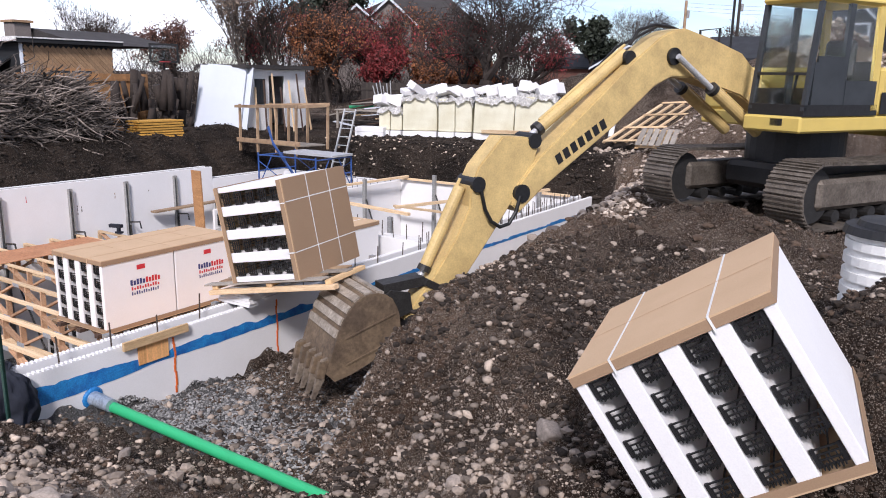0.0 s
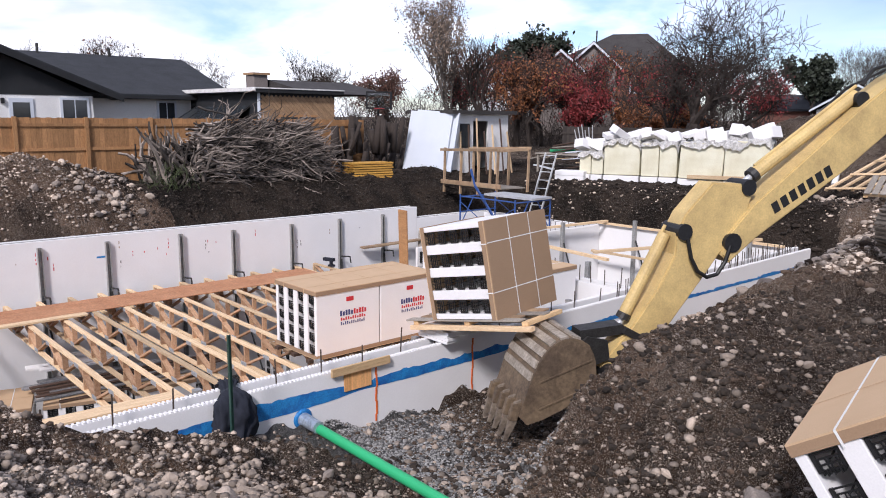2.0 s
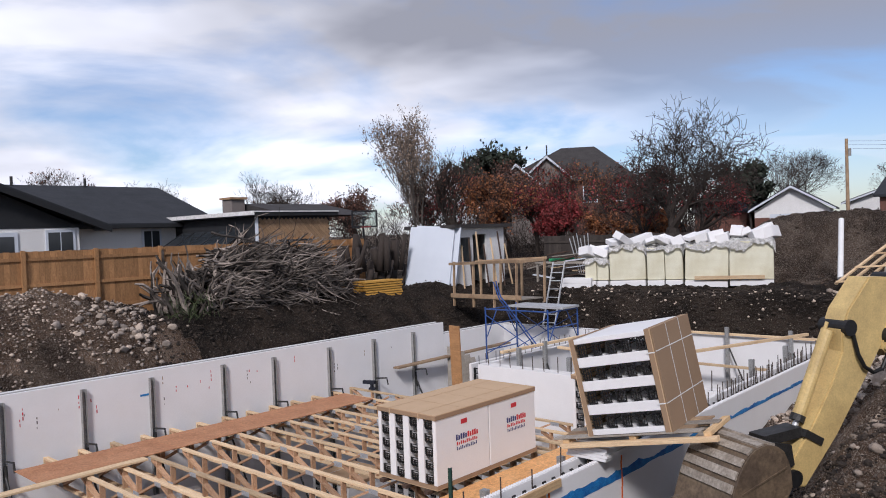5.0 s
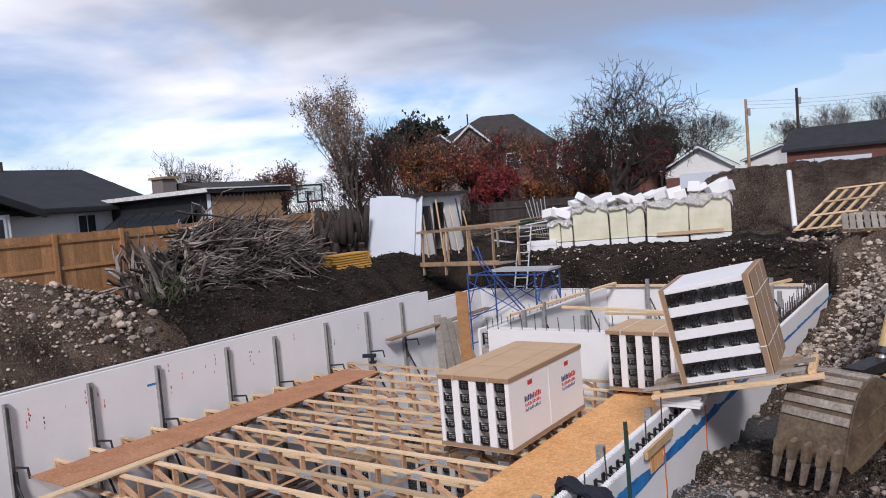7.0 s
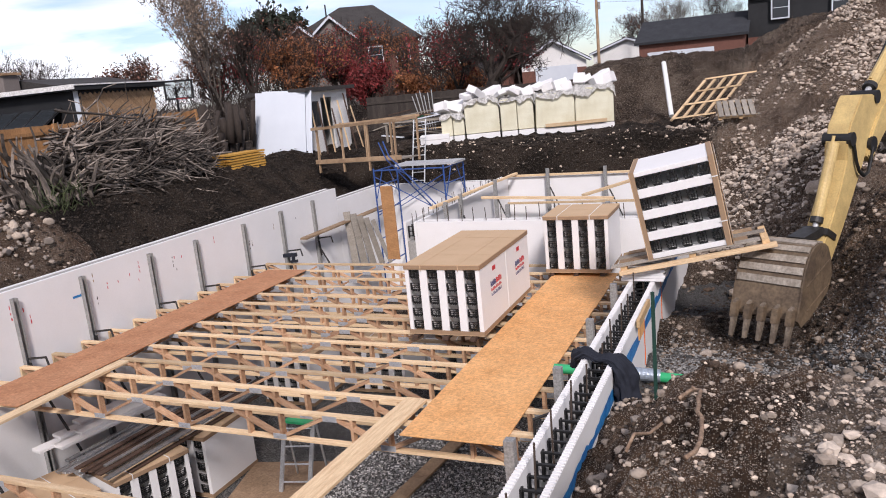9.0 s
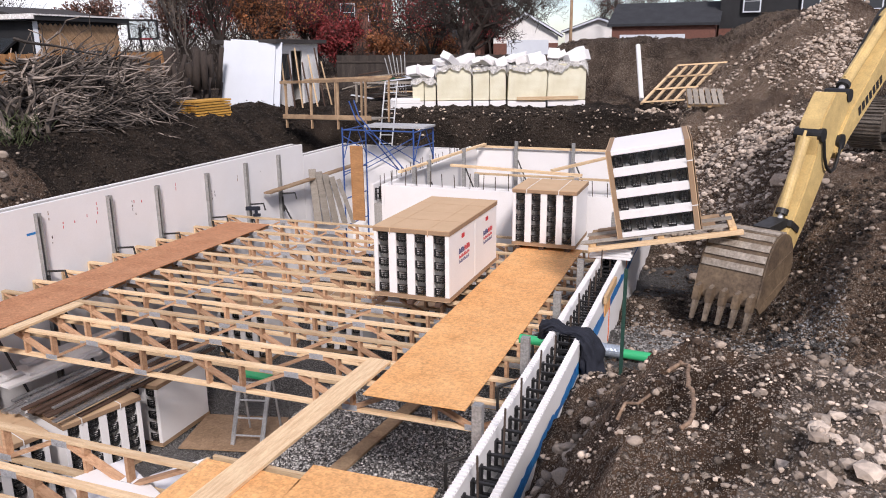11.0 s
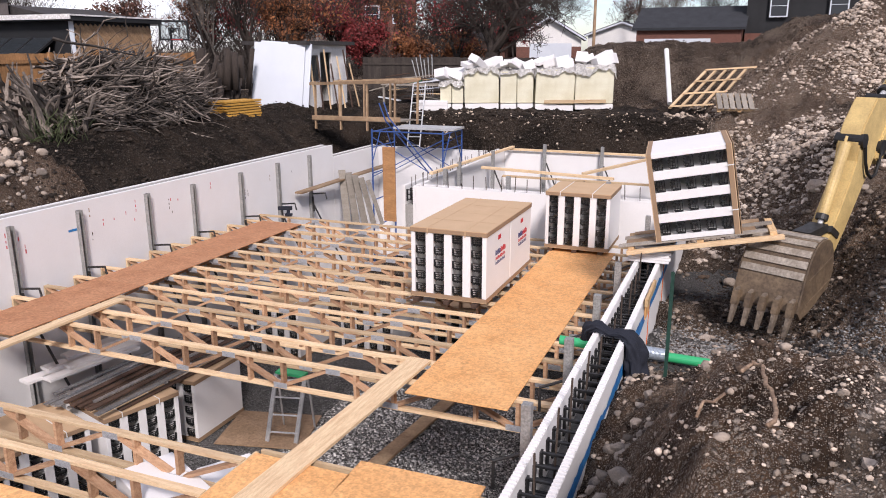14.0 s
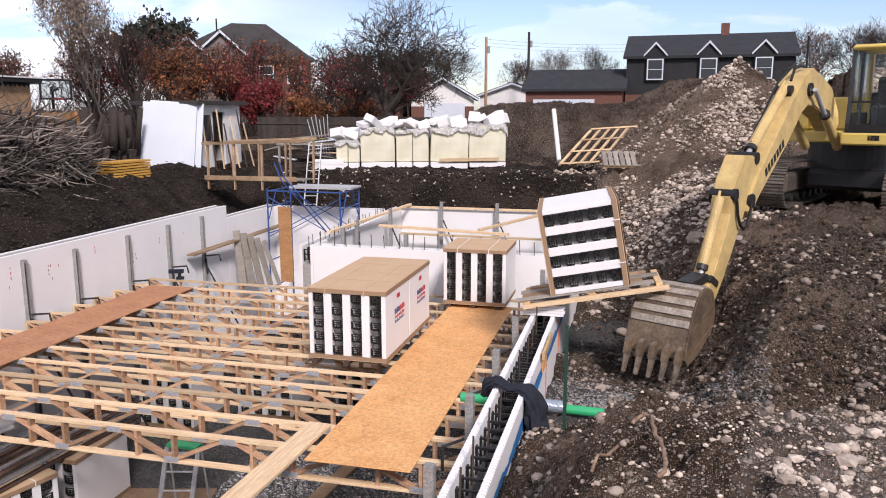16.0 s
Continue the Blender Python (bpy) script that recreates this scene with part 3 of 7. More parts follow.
kind_of[(qx > -7.3) & (qx + 1.6 * edge < -4.2) & (qy + edge * 2 > 10.5) & (qy < 22)] = 4
# the mound's west flank takes the paler bank earth
kind_of[(qx > -6.3) & (qx + 1.2 * edge < -3.9) & (qy + edge > 4.9) & (qy < 12)] = 4
kind_of[(qx + 1.2 * edge < -19.8) & (qx > -23) & (qy + 2.5 * edge < 7.3) & (qy > -6)] = 4
kind_of[(qx > -7.3) & (qx < 1) & (qy + 2 * edge < 2.6) & (qy > -9)] = 4
kind_of[(qx + edge > -6.0 + 0.4 * (qy + 1)) & (qx + 4 * edge < 1.0) & (qy + edge * 2 < 2.1) & (qy + 4 * edge > -4.5)] = 1
kind_of[(qx + 1.5 * edge > -5.2) & (qx + 4 * edge < 0) & (qy + edge * 2 < 3.0) & (qy + 4 * edge > -4.5)] = 1
kind_of[((qx < -18) & (qx > -24) & (qy + edge > 7.8)) | ((qx + edge < -7.8) & (qy > 18.5) & (qy + 2 * edge < 24.5))] = 3
kind_of[(qx > -7.4) & (qx + 1.3 * edge < -5.1) & (qy + edge > 4.3) & (qy + edge < 6.3)] = 2
kind_of[(qx > -7.4) & (qx + edge < -6.0) & (qy + edge > 8.2) & (qy + edge < 9.8)] = 2
me.polygons.foreach_set("material_index", kind_of.astype(np.int32))
ground = tagged(new("ground", me), "bare excavated brown earth with pebbles and clods", "ground", kind="structure")
smooth(ground)


def zg(x, y):
    return float(ground_height(np.array([x]), np.array([y]))[0])

# ---------- foundation of insulating foam forms ----------
def icf_wall(name, p, q, thick, top, bottom, label, ties=True, rebar=0.0, rebar_h=0.3, concrete=False, left_first=True):
    """A foam-form wall from p to q (its left face on that line): two panels with teeth, ties in the gap, rebar."""
    p, q = Vector((*p, 0)), Vector((*q, 0))
    length = (q - p).length
    yaw = math.degrees(math.atan2(q.y - p.y, q.x - p.x))
    w = thing(name, pose(p.x, p.y, bottom, 0, 0, yaw), label, "wall", kind="structure")
    h, t = top - bottom, 0.066
    for nm, y0 in (("inner_panel", -t), ("outer_panel", -thick)):
        bm = bmesh.new()
        box(0, length, y0, y0 + t, 0, h if concrete else h - 0.02, bm)
        n = 0 if concrete else int(length / 0.05)
        for i in range(n):
            box(i * 0.05 + 0.008, i * 0.05 + 0.034, y0 + 0.004, y0 + t - 0.004, h - 0.025, h - 0.004, bm)
        part(nm, bm, M_FOAM, w)
    part("concrete_core", box(0.002, length - 0.002, -thick + t + 0.001, -t - 0.001, 0, h - (0.015 if concrete else 0.45)), M_OLDCONC, w, "grey concrete core")
    if ties:
        bm = bmesh.new()
        c0, c1 = -thick + t - 0.004, -t + 0.004
        for z in (0, -0.11, -0.22):
            box(-0.012, 0.012, c0, c1, z - 0.012, z + 0.006, bm)
        for yy in (c0, c1 - 0.022):
            box(-0.03, 0.03, yy, yy + 0.022, -0.26, 0.012, bm)
        tie = mesh_of("tie", bm, M_WEB)
        for i in range(int(length / 0.203)):
            shared("tie", tie, w, pose(0.1 + i * 0.203, 0, h - 0.12))
    if rebar:
        bar = mesh_of("rebar", tube((0, 0, 0), (0, 0, rebar_h + 0.5), 0.009, 0.009, 6), M_REBAR)
        n = int(length / rebar)
        for i in range(n):
            shared("rebar", bar, w, pose((i + 0.5) * rebar, -thick / 2 + random.uniform(-0.03, 0.03), h - 0.5 + random.uniform(-0.06, 0.05), random.uniform(-3, 3), random.uniform(-3, 3)))
    return w


M_GREENPOST = mat("green_post_paint", (0.02, 0.06, 0.045), 0.5, scale=9, bump=0.05)
M_OLDCONC = mat("concrete", (0.36, 0.35, 0.33), 0.9, scale=3, fine=40, bump=0.3)
random.seed(3)
ETOP, WTOP, GTOP = -1.45, -1.08, -1.49
wall_east = icf_wall("wall_east", (RX0, -6.5), (RX0, 18.4), RX1 - RX0, ETOP, FLOOR, "white foam-form foundation wall with blue waterproofing band", rebar=0.61, rebar_h=0.22)
wall_west = icf_wall("wall_west", (WX0, -6.5), (WX0, 14.35), WX1 - WX0, WTOP, FLOOR, "tall white foam-form foundation wall with marker streaks", ties=False, concrete=True)
icf_wall("wall_west_low", (WX0, 14.362), (WX0, 17.5), WX1 - WX0, -1.42, FLOOR, "stepped white foam-form wall beside the scaffold", ties=False, concrete=True)
icf_wall("wall_north_west", (WX1 + 0.004, 17.5), (-13.56, 17.5), 0.33, -1.45, FLOOR, "white foam-form wall behind blue scaffold", ties=False, concrete=True, rebar=0.6)
icf_wall("wall_inner", (-13.20, 11.67), (RX0 - 0.004, 11.67), 0.33, GTOP, FLOOR, "white foam-form cross wall with rebar row", ties=True, rebar=0.3)
icf_wall("wall_garage_west", (-13.53, 11.34), (-13.53, 18.4), 0.326, GTOP, FLOOR, "white foam-form wall lined with upright rebar", rebar=0.3, rebar_h=0.2)
icf_wall("wall_north", (-13.196, 18.4), (RX0 - 0.004, 18.4), 0.33, GTOP, FLOOR, "white foam-form wall with lumber cap", rebar=0.9, rebar_h=0.1)
icf_wall("wall_south", (WX1 + 0.004, -6.17), (RX0 - 0.004, -6.17), 0.33, ETOP, FLOOR, "white foam-form wall", ties=False, concrete=True)

# far rebar of the east wall stands close together
bar = mesh_of("rebar", tube((0, 0, 0), (0, 0, 0.62), 0.009, 0.009, 6), M_REBAR)
for i in range(48):
    shared("rebar", bar, wall_east, pose(17.4 + i * 0.152, -0.12 - 0.12 * (i % 2), ETOP - FLOOR - 0.40 + random.uniform(-0.05, 0.05), random.uniform(-3, 3), random.uniform(-3, 3)))

# blue band with ragged edges on the east face
bm = bmesh.new()
ys = np.arange(-3.0, 18.9, 0.05)
width = 0.036 + 0.05 * np.exp(-((ys - 4.0) / 0.9) ** 2) + 0.05 * (vnoise(ys, ys * 0, 2.1) + 0.5) * (ys < 9)
mid = np.where(ys > 4, -1.74 - 0.006 * (ys - 4), -1.74)
prev = None
for i, yv in enumerate(ys):
    up, lo = mid[i] + width[i] + 0.055 * float(vnoise(yv, 3.3, 5.0)) + 0.03 * float(vnoise(yv, 5.3, 13.0)), mid[i] - width[i] * 0.8 + 0.012 * float(vnoise(yv, 8.3, 9.0))
    row = [bm.verts.new((RX1 + d, yv, z)) for d, z in ((0.004, up), (0.006, (up + lo) / 2), (0.004, lo))]
    if prev:
        for k in range(2):
            bm.faces.new((prev[k], prev[k + 1], row[k + 1], row[k]))
    prev = row
ob = part("waterproofing_band", bm, M_BLUE, None)
ob.parent = wall_east
ob.matrix_parent_inverse = wall_east.matrix_basis.inverted()
for yv, z0, z1 in ((5.47, -2.25, -1.55), (7.15, -2.4, -1.47)):
    bm = bmesh.new()
    for k in range(8):
        za, zb = z0 + (z1 - z0) * k / 8, z0 + (z1 - z0) * (k + 1) / 8
        j = 0.008 * math.sin(k * 1.7 + yv)
        box(RX1 + 0.001, RX1 + 0.009, yv - 0.013 + j, yv + 0.011 + j, za, zb - 0.0005, bm)
    ob = part("marking_stripe", bm, M_ORANGE, None)
    ob.parent = wall_east
    ob.matrix_parent_inverse = wall_east.matrix_basis.inverted()
# marker streaks on the west wall
for i in range(26):
    yv, zv = random.uniform(2.0, 13.9), random.uniform(-1.75, -1.25)
    n = random.randint(1, 3)
    bm = bmesh.new()
    for k in range(n):
        box(WX1 + 0.001, WX1 + 0.003, yv, yv + random.uniform(0.01, 0.02), zv - k * 0.09, zv - k * 0.09 + random.uniform(0.03, 0.07), bm)
    ob = part("marker_streak", bm, random.choice((M_REBAR, M_RED, M_CARD_DARK)), None)
    ob.parent = wall_west
    ob.matrix_parent_inverse = wall_west.matrix_basis.inverted()
ob = part("blue_tape", box(WX1 + 0.001, WX1 + 0.004, 5.28, 5.46, -1.56, -1.52), M_BLUE, None)
ob.parent = wall_west
ob.matrix_parent_inverse = wall_west.matrix_basis.inverted()

# basement floor
floor = part("floor", box(WX1 + 0.002, RX0 - 0.002, -6.1, 11.32, FLOOR - 0.05, FLOOR), M_FLOOR_GRAVEL)
tagged(floor, "grey crushed gravel basement floor", "floor", kind="structure")
floor2 = part("floor", box(-13.19, RX0 - 0.002, 11.69, 18.06, FLOOR + 1.2, FLOOR + 1.3), M_FLOOR_GRAVEL)
tagged(floor2, "gravel floor of the garage", "floor", kind="structure")


def board(name, p, q, w, h, material=M_LUMBER, label="", category="board", group=""):
    """A loose board whose grain runs along it."""
    r, length, c = frame_of(p, q)
    m = Matrix.Translation(c) @ r
    ob = part(name, box(-length / 2, length / 2, -w / 2, w / 2, -h / 2, h / 2, bevel=0.003), material)
    ob.matrix_basis = m
    return tagged(ob, label or "pale lumber board", category, group)


# ---------- wall braces on the west wall ----------
def wall_brace():
    t = thing("wall_brace", None, "grey steel upright brace with black bracket on foam wall", "wall brace", "braces along the west wall")
    bm = box(-0.045, -0.035, -0.045, 0.045, -3.7, 0)
    box(-0.035, 0.035, -0.045, -0.038, -3.7, 0, bm)
    box(-0.035, 0.035, 0.038, 0.045, -3.7, 0, bm)
    part("upright", bm, M_STAKE, t)
    part("bracket_arm", pipe_run([(0.05, 0, -1.02), (0.42, 0.02, -0.98), (0.46, 0.02, -1.15)], 0.02), M_STEEL, t, "black steel arm")
    part("turnbuckle", pipe_run([(0.04, 0.01, -1.1), (0.06, 0.02, -1.5)], 0.025), M_STEEL, t)
    part("diagonal_brace", pipe_run([(0.06, 0.0, -1.3), (1.3, 0.1, -3.68)], 0.022), M_STEEL, t, "black diagonal prop")
    return t


brace = wall_brace()
brace.matrix_basis = pose(WX1 + 0.048, 4.16, WTOP - 0.13)
for yv in (1.35, 2.75, 5.51, 7.15, 8.47, 10.1, 11.59, 13.06):
    copy_thing(brace, pose(WX1 + 0.048, yv, WTOP - 0.13 + random.uniform(-0.02, 0.01)))


# ---------- floor trusses ----------
def floor_truss(x0, x1):
    t = thing("floor_truss", None, "pale lumber open-web floor truss with metal plates", "truss", "floor trusses over the basement")
    L, D = x1 - x0, 0.40
    part("top_chord", box(0, L, -0.044, 0.044, -0.038, 0, bevel=0.002), M_LUMBER, t)
    part("bottom_chord", box(0.02, L - 0.02, -0.044, 0.044, -D, -D + 0.038, bevel=0.002), M_LUMBER, t)
    n = int(round(L / 1.52))
    step = L / n
    # webs and posts have the shade under the top chord in their colour
    web = mesh_of("web", beam((0, 0, -0.038), (step / 2 - 0.08, 0, -D + 0.038), 0.088, 0.036), M_WEBWOOD_SHADED)
    post = mesh_of("post", box(-0.019, 0.019, -0.043, 0.043, -D + 0.039, -0.039), M_WEBWOOD_SHADED)
    bm = box(-0.10, 0.10, -0.0465, -0.0445, -0.085, -0.012)
    box(-0.10, 0.10, 0.0445, 0.0465, -0.085, -0.012, bm)
    for k in range(9):
        for s in (-1, 1):
            box(-0.096 + k * 0.022, -0.086 + k * 0.022, s * 0.0478 - 0.0012, s * 0.0478 + 0.0012, -0.082, -0.015, bm)
    plate = mesh_of("plate", bm, M_PLATE)
    for i in range(n):
        shared("web", web, t, pose(i * step + 0.05, 0, 0))
        shared("web", web, t, pose((i + 1) * step - 0.05, 0, 0, 0, 0, 180))
        shared("post", post, t, pose((i + 0.5) * step + 0.03, 0, 0))
        shared("plate", plate, t, pose((i + 0.5) * step, 0, -D + 0.097))
        if i:
            shared("plate", plate, t, pose(i * step, 0, 0))
            shared("post", post, t, pose(i * step + 0.3, 0, 0))
    part("end_post", box(0.0, 0.038, -0.044, 0.044, -D, -0.039), M_LUMBER, t)
    part("end_post", box(L - 0.038, L, -0.044, 0.044, -D, -0.039), M_LUMBER, t)
    return t


TRUSS_TOP = DECK - 0.020
truss = floor_truss(WX1 + 0.02, RX0 - 0.03)
truss.matrix_basis = pose(WX1 + 0.02, 3.45, TRUSS_TOP)
for i in range(1, 13):
    copy_thing(truss, pose(WX1 + 0.02, 3.45 + 0.61 * i, TRUSS_TOP + random.uniform(-0.004, 0.0), 0, 0, random.uniform(-0.15, 0.15)))
short = floor_truss(WX1 + 0.02, -10.55)
short.matrix_basis = pose(WX1 + 0.02, 1.22, TRUSS_TOP)
for yv in (0.63, 0.02, -0.6, -1.2):
    copy_thing(short, pose(WX1 + 0.02, yv, TRUSS_TOP - 0.002))
# ledger and carrier under the near deck
board("beam", (-10.5, 1.45, TRUSS_TOP - 0.14), (RX0 - 0.03, 1.45, TRUSS_TOP - 0.14), 0.04, 0.28, label="pale lumber carrier beam under the near deck")
board("beam", (-10.52, -1.5, TRUSS_TOP - 0.14), (-10.52, 1.4, TRUSS_TOP - 0.14), 0.04, 0.28, label="pale lumber carrier beam at the stair opening")


def osb_sheet(x0, x1, y0, y1, z, rz=0.0, label="orange-brown oriented strand board sheet on trusses", m=M_OSB):
    ob = part("osb_sheet", box(-(x1 - x0) / 2, (x1 - x0) / 2, -(y1 - y0) / 2, (y1 - y0) / 2, 0, 0.018, bevel=0.002), m)
    ob.matrix_basis = pose((x0 + x1) / 2, (y0 + y1) / 2, z, 0, 0, rz)
    return tagged(ob, label, "board", "deck sheets")


for y0, y1 in ((3.10, 5.53), (5.534, 7.96), (7.964, 10.1)):
    osb_sheet(-9.72, -8.50, y0, y1, TRUSS_TOP + 0.001, 0.2)
for y0, y1 in ((2.75, 5.18), (5.184, 7.61), (7.614, 10.1)):
    osb_sheet(-16.5, -15.46, y0, y1, TRUSS_TOP + 0.001, 0, "red-brown damp strand board sheet on trusses", M_OSB_RED)
osb_sheet(-9.46, -8.22, -0.84, 1.6, TRUSS_TOP + 0.001, 1.0)
osb_sheet(-10.52, -9.48, -1.1, 1.34, TRUSS_TOP + 0.001, -1.0)
osb_sheet(-13.6, -11.05, -1.1, 0.05, TRUSS_TOP + 0.001)
osb_sheet(-9.46, -8.22, -3.3, -0.86, TRUSS_TOP + 0.001, 0)
osb_sheet(-17.0, -10.52, -4.5, -1.12, TRUSS_TOP + 0.001)
board("plank", (-10.06, 0.45, DECK + 0.022), (-9.90, 3.98, DECK + 0.022), 0.29, 0.038, label="long pale plank bridging the deck opening", category="plank")
board("plank", (-15.2, 1.0, DECK + 0.022), (-15.2, 4.45, DECK + 0.022), 0.19, 0.038, label="long pale plank along the trusses", category="plank")
board("plank", (-11.38, 4.9, FLOOR + 0.06), (-11.05, 7.9, FLOOR + 0.06), 0.26, 0.045, M_RAIL, label="long brown plank lying on the gravel floor", category="plank")


# ---------- bundles of foam forms ----------
def bundle(depth=1.22, label="strapped bundle of white foam forms with black webs and cardboard caps", printed=True):
    """Four forms side by side: white slabs with dark webs between, cardboard trays above and below, straps."""
    W, H = 1.22, 1.10
    t = thing("foam_form_bundle", None, label, "foam bundle", "bundles of foam forms")
    xs = [(0, 0.065), (0.24, 0.365), (0.54, 0.665), (0.84, 0.965), (1.15, W)]
    for a, b in xs:
        bm = bmesh.new()
        box(a, b - 0.0015, 0.004, depth - 0.004, 0.035, H - 0.038, bm, bevel=0.004)
        part("foam_slab", bm, M_FOAM, t)
    bm = bmesh.new()
    for k in range(2):
        yy = 0.03 + k * (depth - 0.14)
        for z in (-0.05, -0.017, 0.017, 0.05):
            box(0.008, 0.167, yy - 0.005, yy + 0.006, z - 0.0045, z + 0.0045, bm)
        for x in (0.004, 0.150):
            box(x, x + 0.021, yy - 0.008, yy + 0.010, -0.056, 0.056, bm)
        for k2 in range(7):
            x = 0.027 + k2 * 0.019
            box(x, x + 0.007, yy - 0.016, yy + 0.02, -0.070 - 0.008 * (k2 % 2), -0.046, bm)
            if k2 % 3 != 1:
                box(x, x + 0.006, yy - 0.002, yy + 0.008, -0.05, 0.016, bm)
    box(0.082, 0.09, 0.046, depth - 0.1, -0.004, 0.004, bm)
    web = mesh_of("web", bm, M_WEB)
    for (a, b), (c, d) in zip(xs, xs[1:]):
        for k in range(5):
            shared("web", web, t, pose(b + (c - b - 0.175) / 2, 0, 0.15 + k * 0.2))
    for nm, z0, z1, lip0, lip1 in (("top_tray", H - 0.012, H, H - 0.075, H - 0.012), ("bottom_tray", 0, 0.012, 0.012, 0.07)):
        bm = box(-0.008, W + 0.008, -0.008, depth + 0.008, z0, z1)
        part(nm, bm, M_CARD, t, "brown cardboard tray")
        # lips get the darker cardboard, so their side shade is painted in
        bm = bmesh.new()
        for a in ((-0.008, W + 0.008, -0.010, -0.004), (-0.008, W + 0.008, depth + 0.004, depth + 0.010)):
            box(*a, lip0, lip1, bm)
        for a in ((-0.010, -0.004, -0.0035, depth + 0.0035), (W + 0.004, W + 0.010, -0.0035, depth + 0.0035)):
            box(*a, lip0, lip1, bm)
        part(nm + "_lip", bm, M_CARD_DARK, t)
    strap = M_CARD if printed else M_PVC
    for u in (0.22, 0.72):
        bm = box(W * u, W * u + 0.014, -0.014, depth + 0.014, H + 0.0015, H + 0.004)
        box(W * u, W * u + 0.014, -0.0145, -0.0115, H - 0.10, H + 0.004, bm)
        part("strap", bm, strap, t, "thin packing strap")
    bm = box(-0.012, W + 0.012, depth * 0.5, depth * 0.5 + 0.007, H + 0.0045, H + 0.006)
    part("strap", bm, M_CARD, t, "thin packing strap")
    if printed:
        # print on the east side: red square, two coloured lettering bars and a number bar
        e0, e1 = W + 0.0005, W + 0.003
        part("red_square", box(e0, e1, depth * 0.46, depth * 0.575, H - 0.235, H - 0.165), M_RED, t)
        for nm, y0, n, pitch, wide, z0, z1, ink in (("logo_bars_blue", 0.36, 5, 0.043, 0.030, 0.46, 0.375, M_INK), ("logo_bars_red", 0.575, 5, 0.043, 0.030, 0.46, 0.375, M_RED),
                                                     ("address_bars", 0.37, 11, 0.037, 0.022, 0.535, 0.485, M_RED), ("number_bars", 0.37, 12, 0.033, 0.016, 0.61, 0.56, M_INK)):
            bm = bmesh.new()
            for k in range(n):
                y = depth * (y0 + k * pitch)
                box(e0, e1, y, y + depth * wide, H - z0, H - z1 - 0.018 * (k % 3 == 1), bm)
            part(nm, bm, ink, t)
    return t


b1 = bundle()
b1.matrix_basis = pose(-11.0, 6.17, DECK + 0.07)
b2 = copy_thing(b1, pose(-11.0, 7.41, DECK + 0.07))
b3 = bundle(1.22, "plain white foam-form bundle on the strand board walkway", False)
b3.matrix_basis = pose(-9.82, 9.84, DECK + 0.07)
for x in (-10.9, -10.4, -9.95):
    board("skid", (x, 6.1, DECK + 0.03), (x, 8.65, DECK + 0.03), 0.09, 0.055, M_DARKBOARD, "dark wooden skid under foam bundle", "skid")
for x in (-9.72, -9.25, -8.75):
    board("skid", (x, 9.85, DECK + 0.03), (x, 11.0, DECK + 0.03), 0.09, 0.055, M_DARKBOARD, "dark wooden skid under foam bundle", "skid")

# bundle tipped on its side on a pallet, across bucket and wall
LOAD = pose(-7.40, 6.47, -1.12, 2, -10.5, 5)
b4 = bundle(1.25, "foam-form bundle tipped on its side on a pallet", False)
b4.matrix_basis = LOAD @ pose(0.0, 0, 1.22, 0, 90, 0)
# large kraft sheet on the east cap, strapped; its colour carries the side's shade
kraft = thing("cardboard_sheet", LOAD, "brown cardboard sheet strapped over foam bundle", "cardboard")
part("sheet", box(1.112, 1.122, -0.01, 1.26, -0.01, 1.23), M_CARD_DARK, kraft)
for u in (0.33, 0.95):
    part("strap", box(1.1225, 1.125, -0.012, 1.262, u, u + 0.012), M_PVC, kraft, "white packing strap")
    part("strap", box(1.1252, 1.127, 0.2 + u * 0.7, 0.212 + u * 0.7, -0.012, 1.232), M_PVC, kraft, "white packing strap")


def pallet(w, d):
    t = thing("wooden_pallet", None, "rough wooden pallet of mixed boards", "pallet")
    for y in (0.04, d / 2, d - 0.08):
        part("stringer", box(0, w, y, y + 0.04, 0.022, 0.11, bevel=0.003), M_LUMBER, t)
    n = 7
    for k in range(n):
        part("slat", box(k * w / n + 0.01, (k + 1) * w / n - 0.03, 0, d, 0.111, 0.131), M_OLDWOOD, t)
    for k in range(3):
        part("slat", box(k * (w - 0.1) / 2, k * (w - 0.1) / 2 + 0.1, 0, d, 0, 0.021), M_LUMBER_Y, t)
    return t


pl = thing("wooden_pallet", None, "rough wooden pallet of mixed boards", "pallet")
for x in (0.02, 0.95, 1.88):
    part("stringer", box(x, x + 0.09, 0.06, 0.80, 0.058, 0.11, bevel=0.003), M_LUMBER_Y, pl)
for y, x0, x1, m in ((0.0, 0.0, 2.05, M_LUMBER), (0.46, 0.1, 1.9, M_OLDWOOD), (0.72, 0.05, 1.7, M_RAIL)):
    part("bottom_board", box(x0, x1, y, y + 0.09, 0, 0.057, bevel=0.003), m, pl)
for y, x0, x1, m in ((0.04, -0.1, 1.86, M_OLDWOOD), (0.22, 0.0, 1.72, M_RAIL), (0.42, -0.03, 1.95, M_OLDWOOD), (0.62, 0.1, 1.8, M_RAIL)):
    part("slat", box(x0, x1, y, y + 0.14, 0.111, 0.132, bevel=0.002), m, pl)
pl.matrix_basis = LOAD @ pose(-0.42, -0.05, -0.137)
for k in range(4):
    ob = part("foam_sheet", box(RX0 - 0.1 + 0.02 * k, RX1 + 0.12 + 0.02 * (k % 2), 6.55, 7.5 - 0.04 * k, ETOP + 0.002 + 0.042 * k, ETOP + 0.041 + 0.042 * k, bevel=0.003), M_FOAM)
    tagged(ob, "white foam sheet stacked on the wall top", "foam sheet", "foam sheets on the wall")

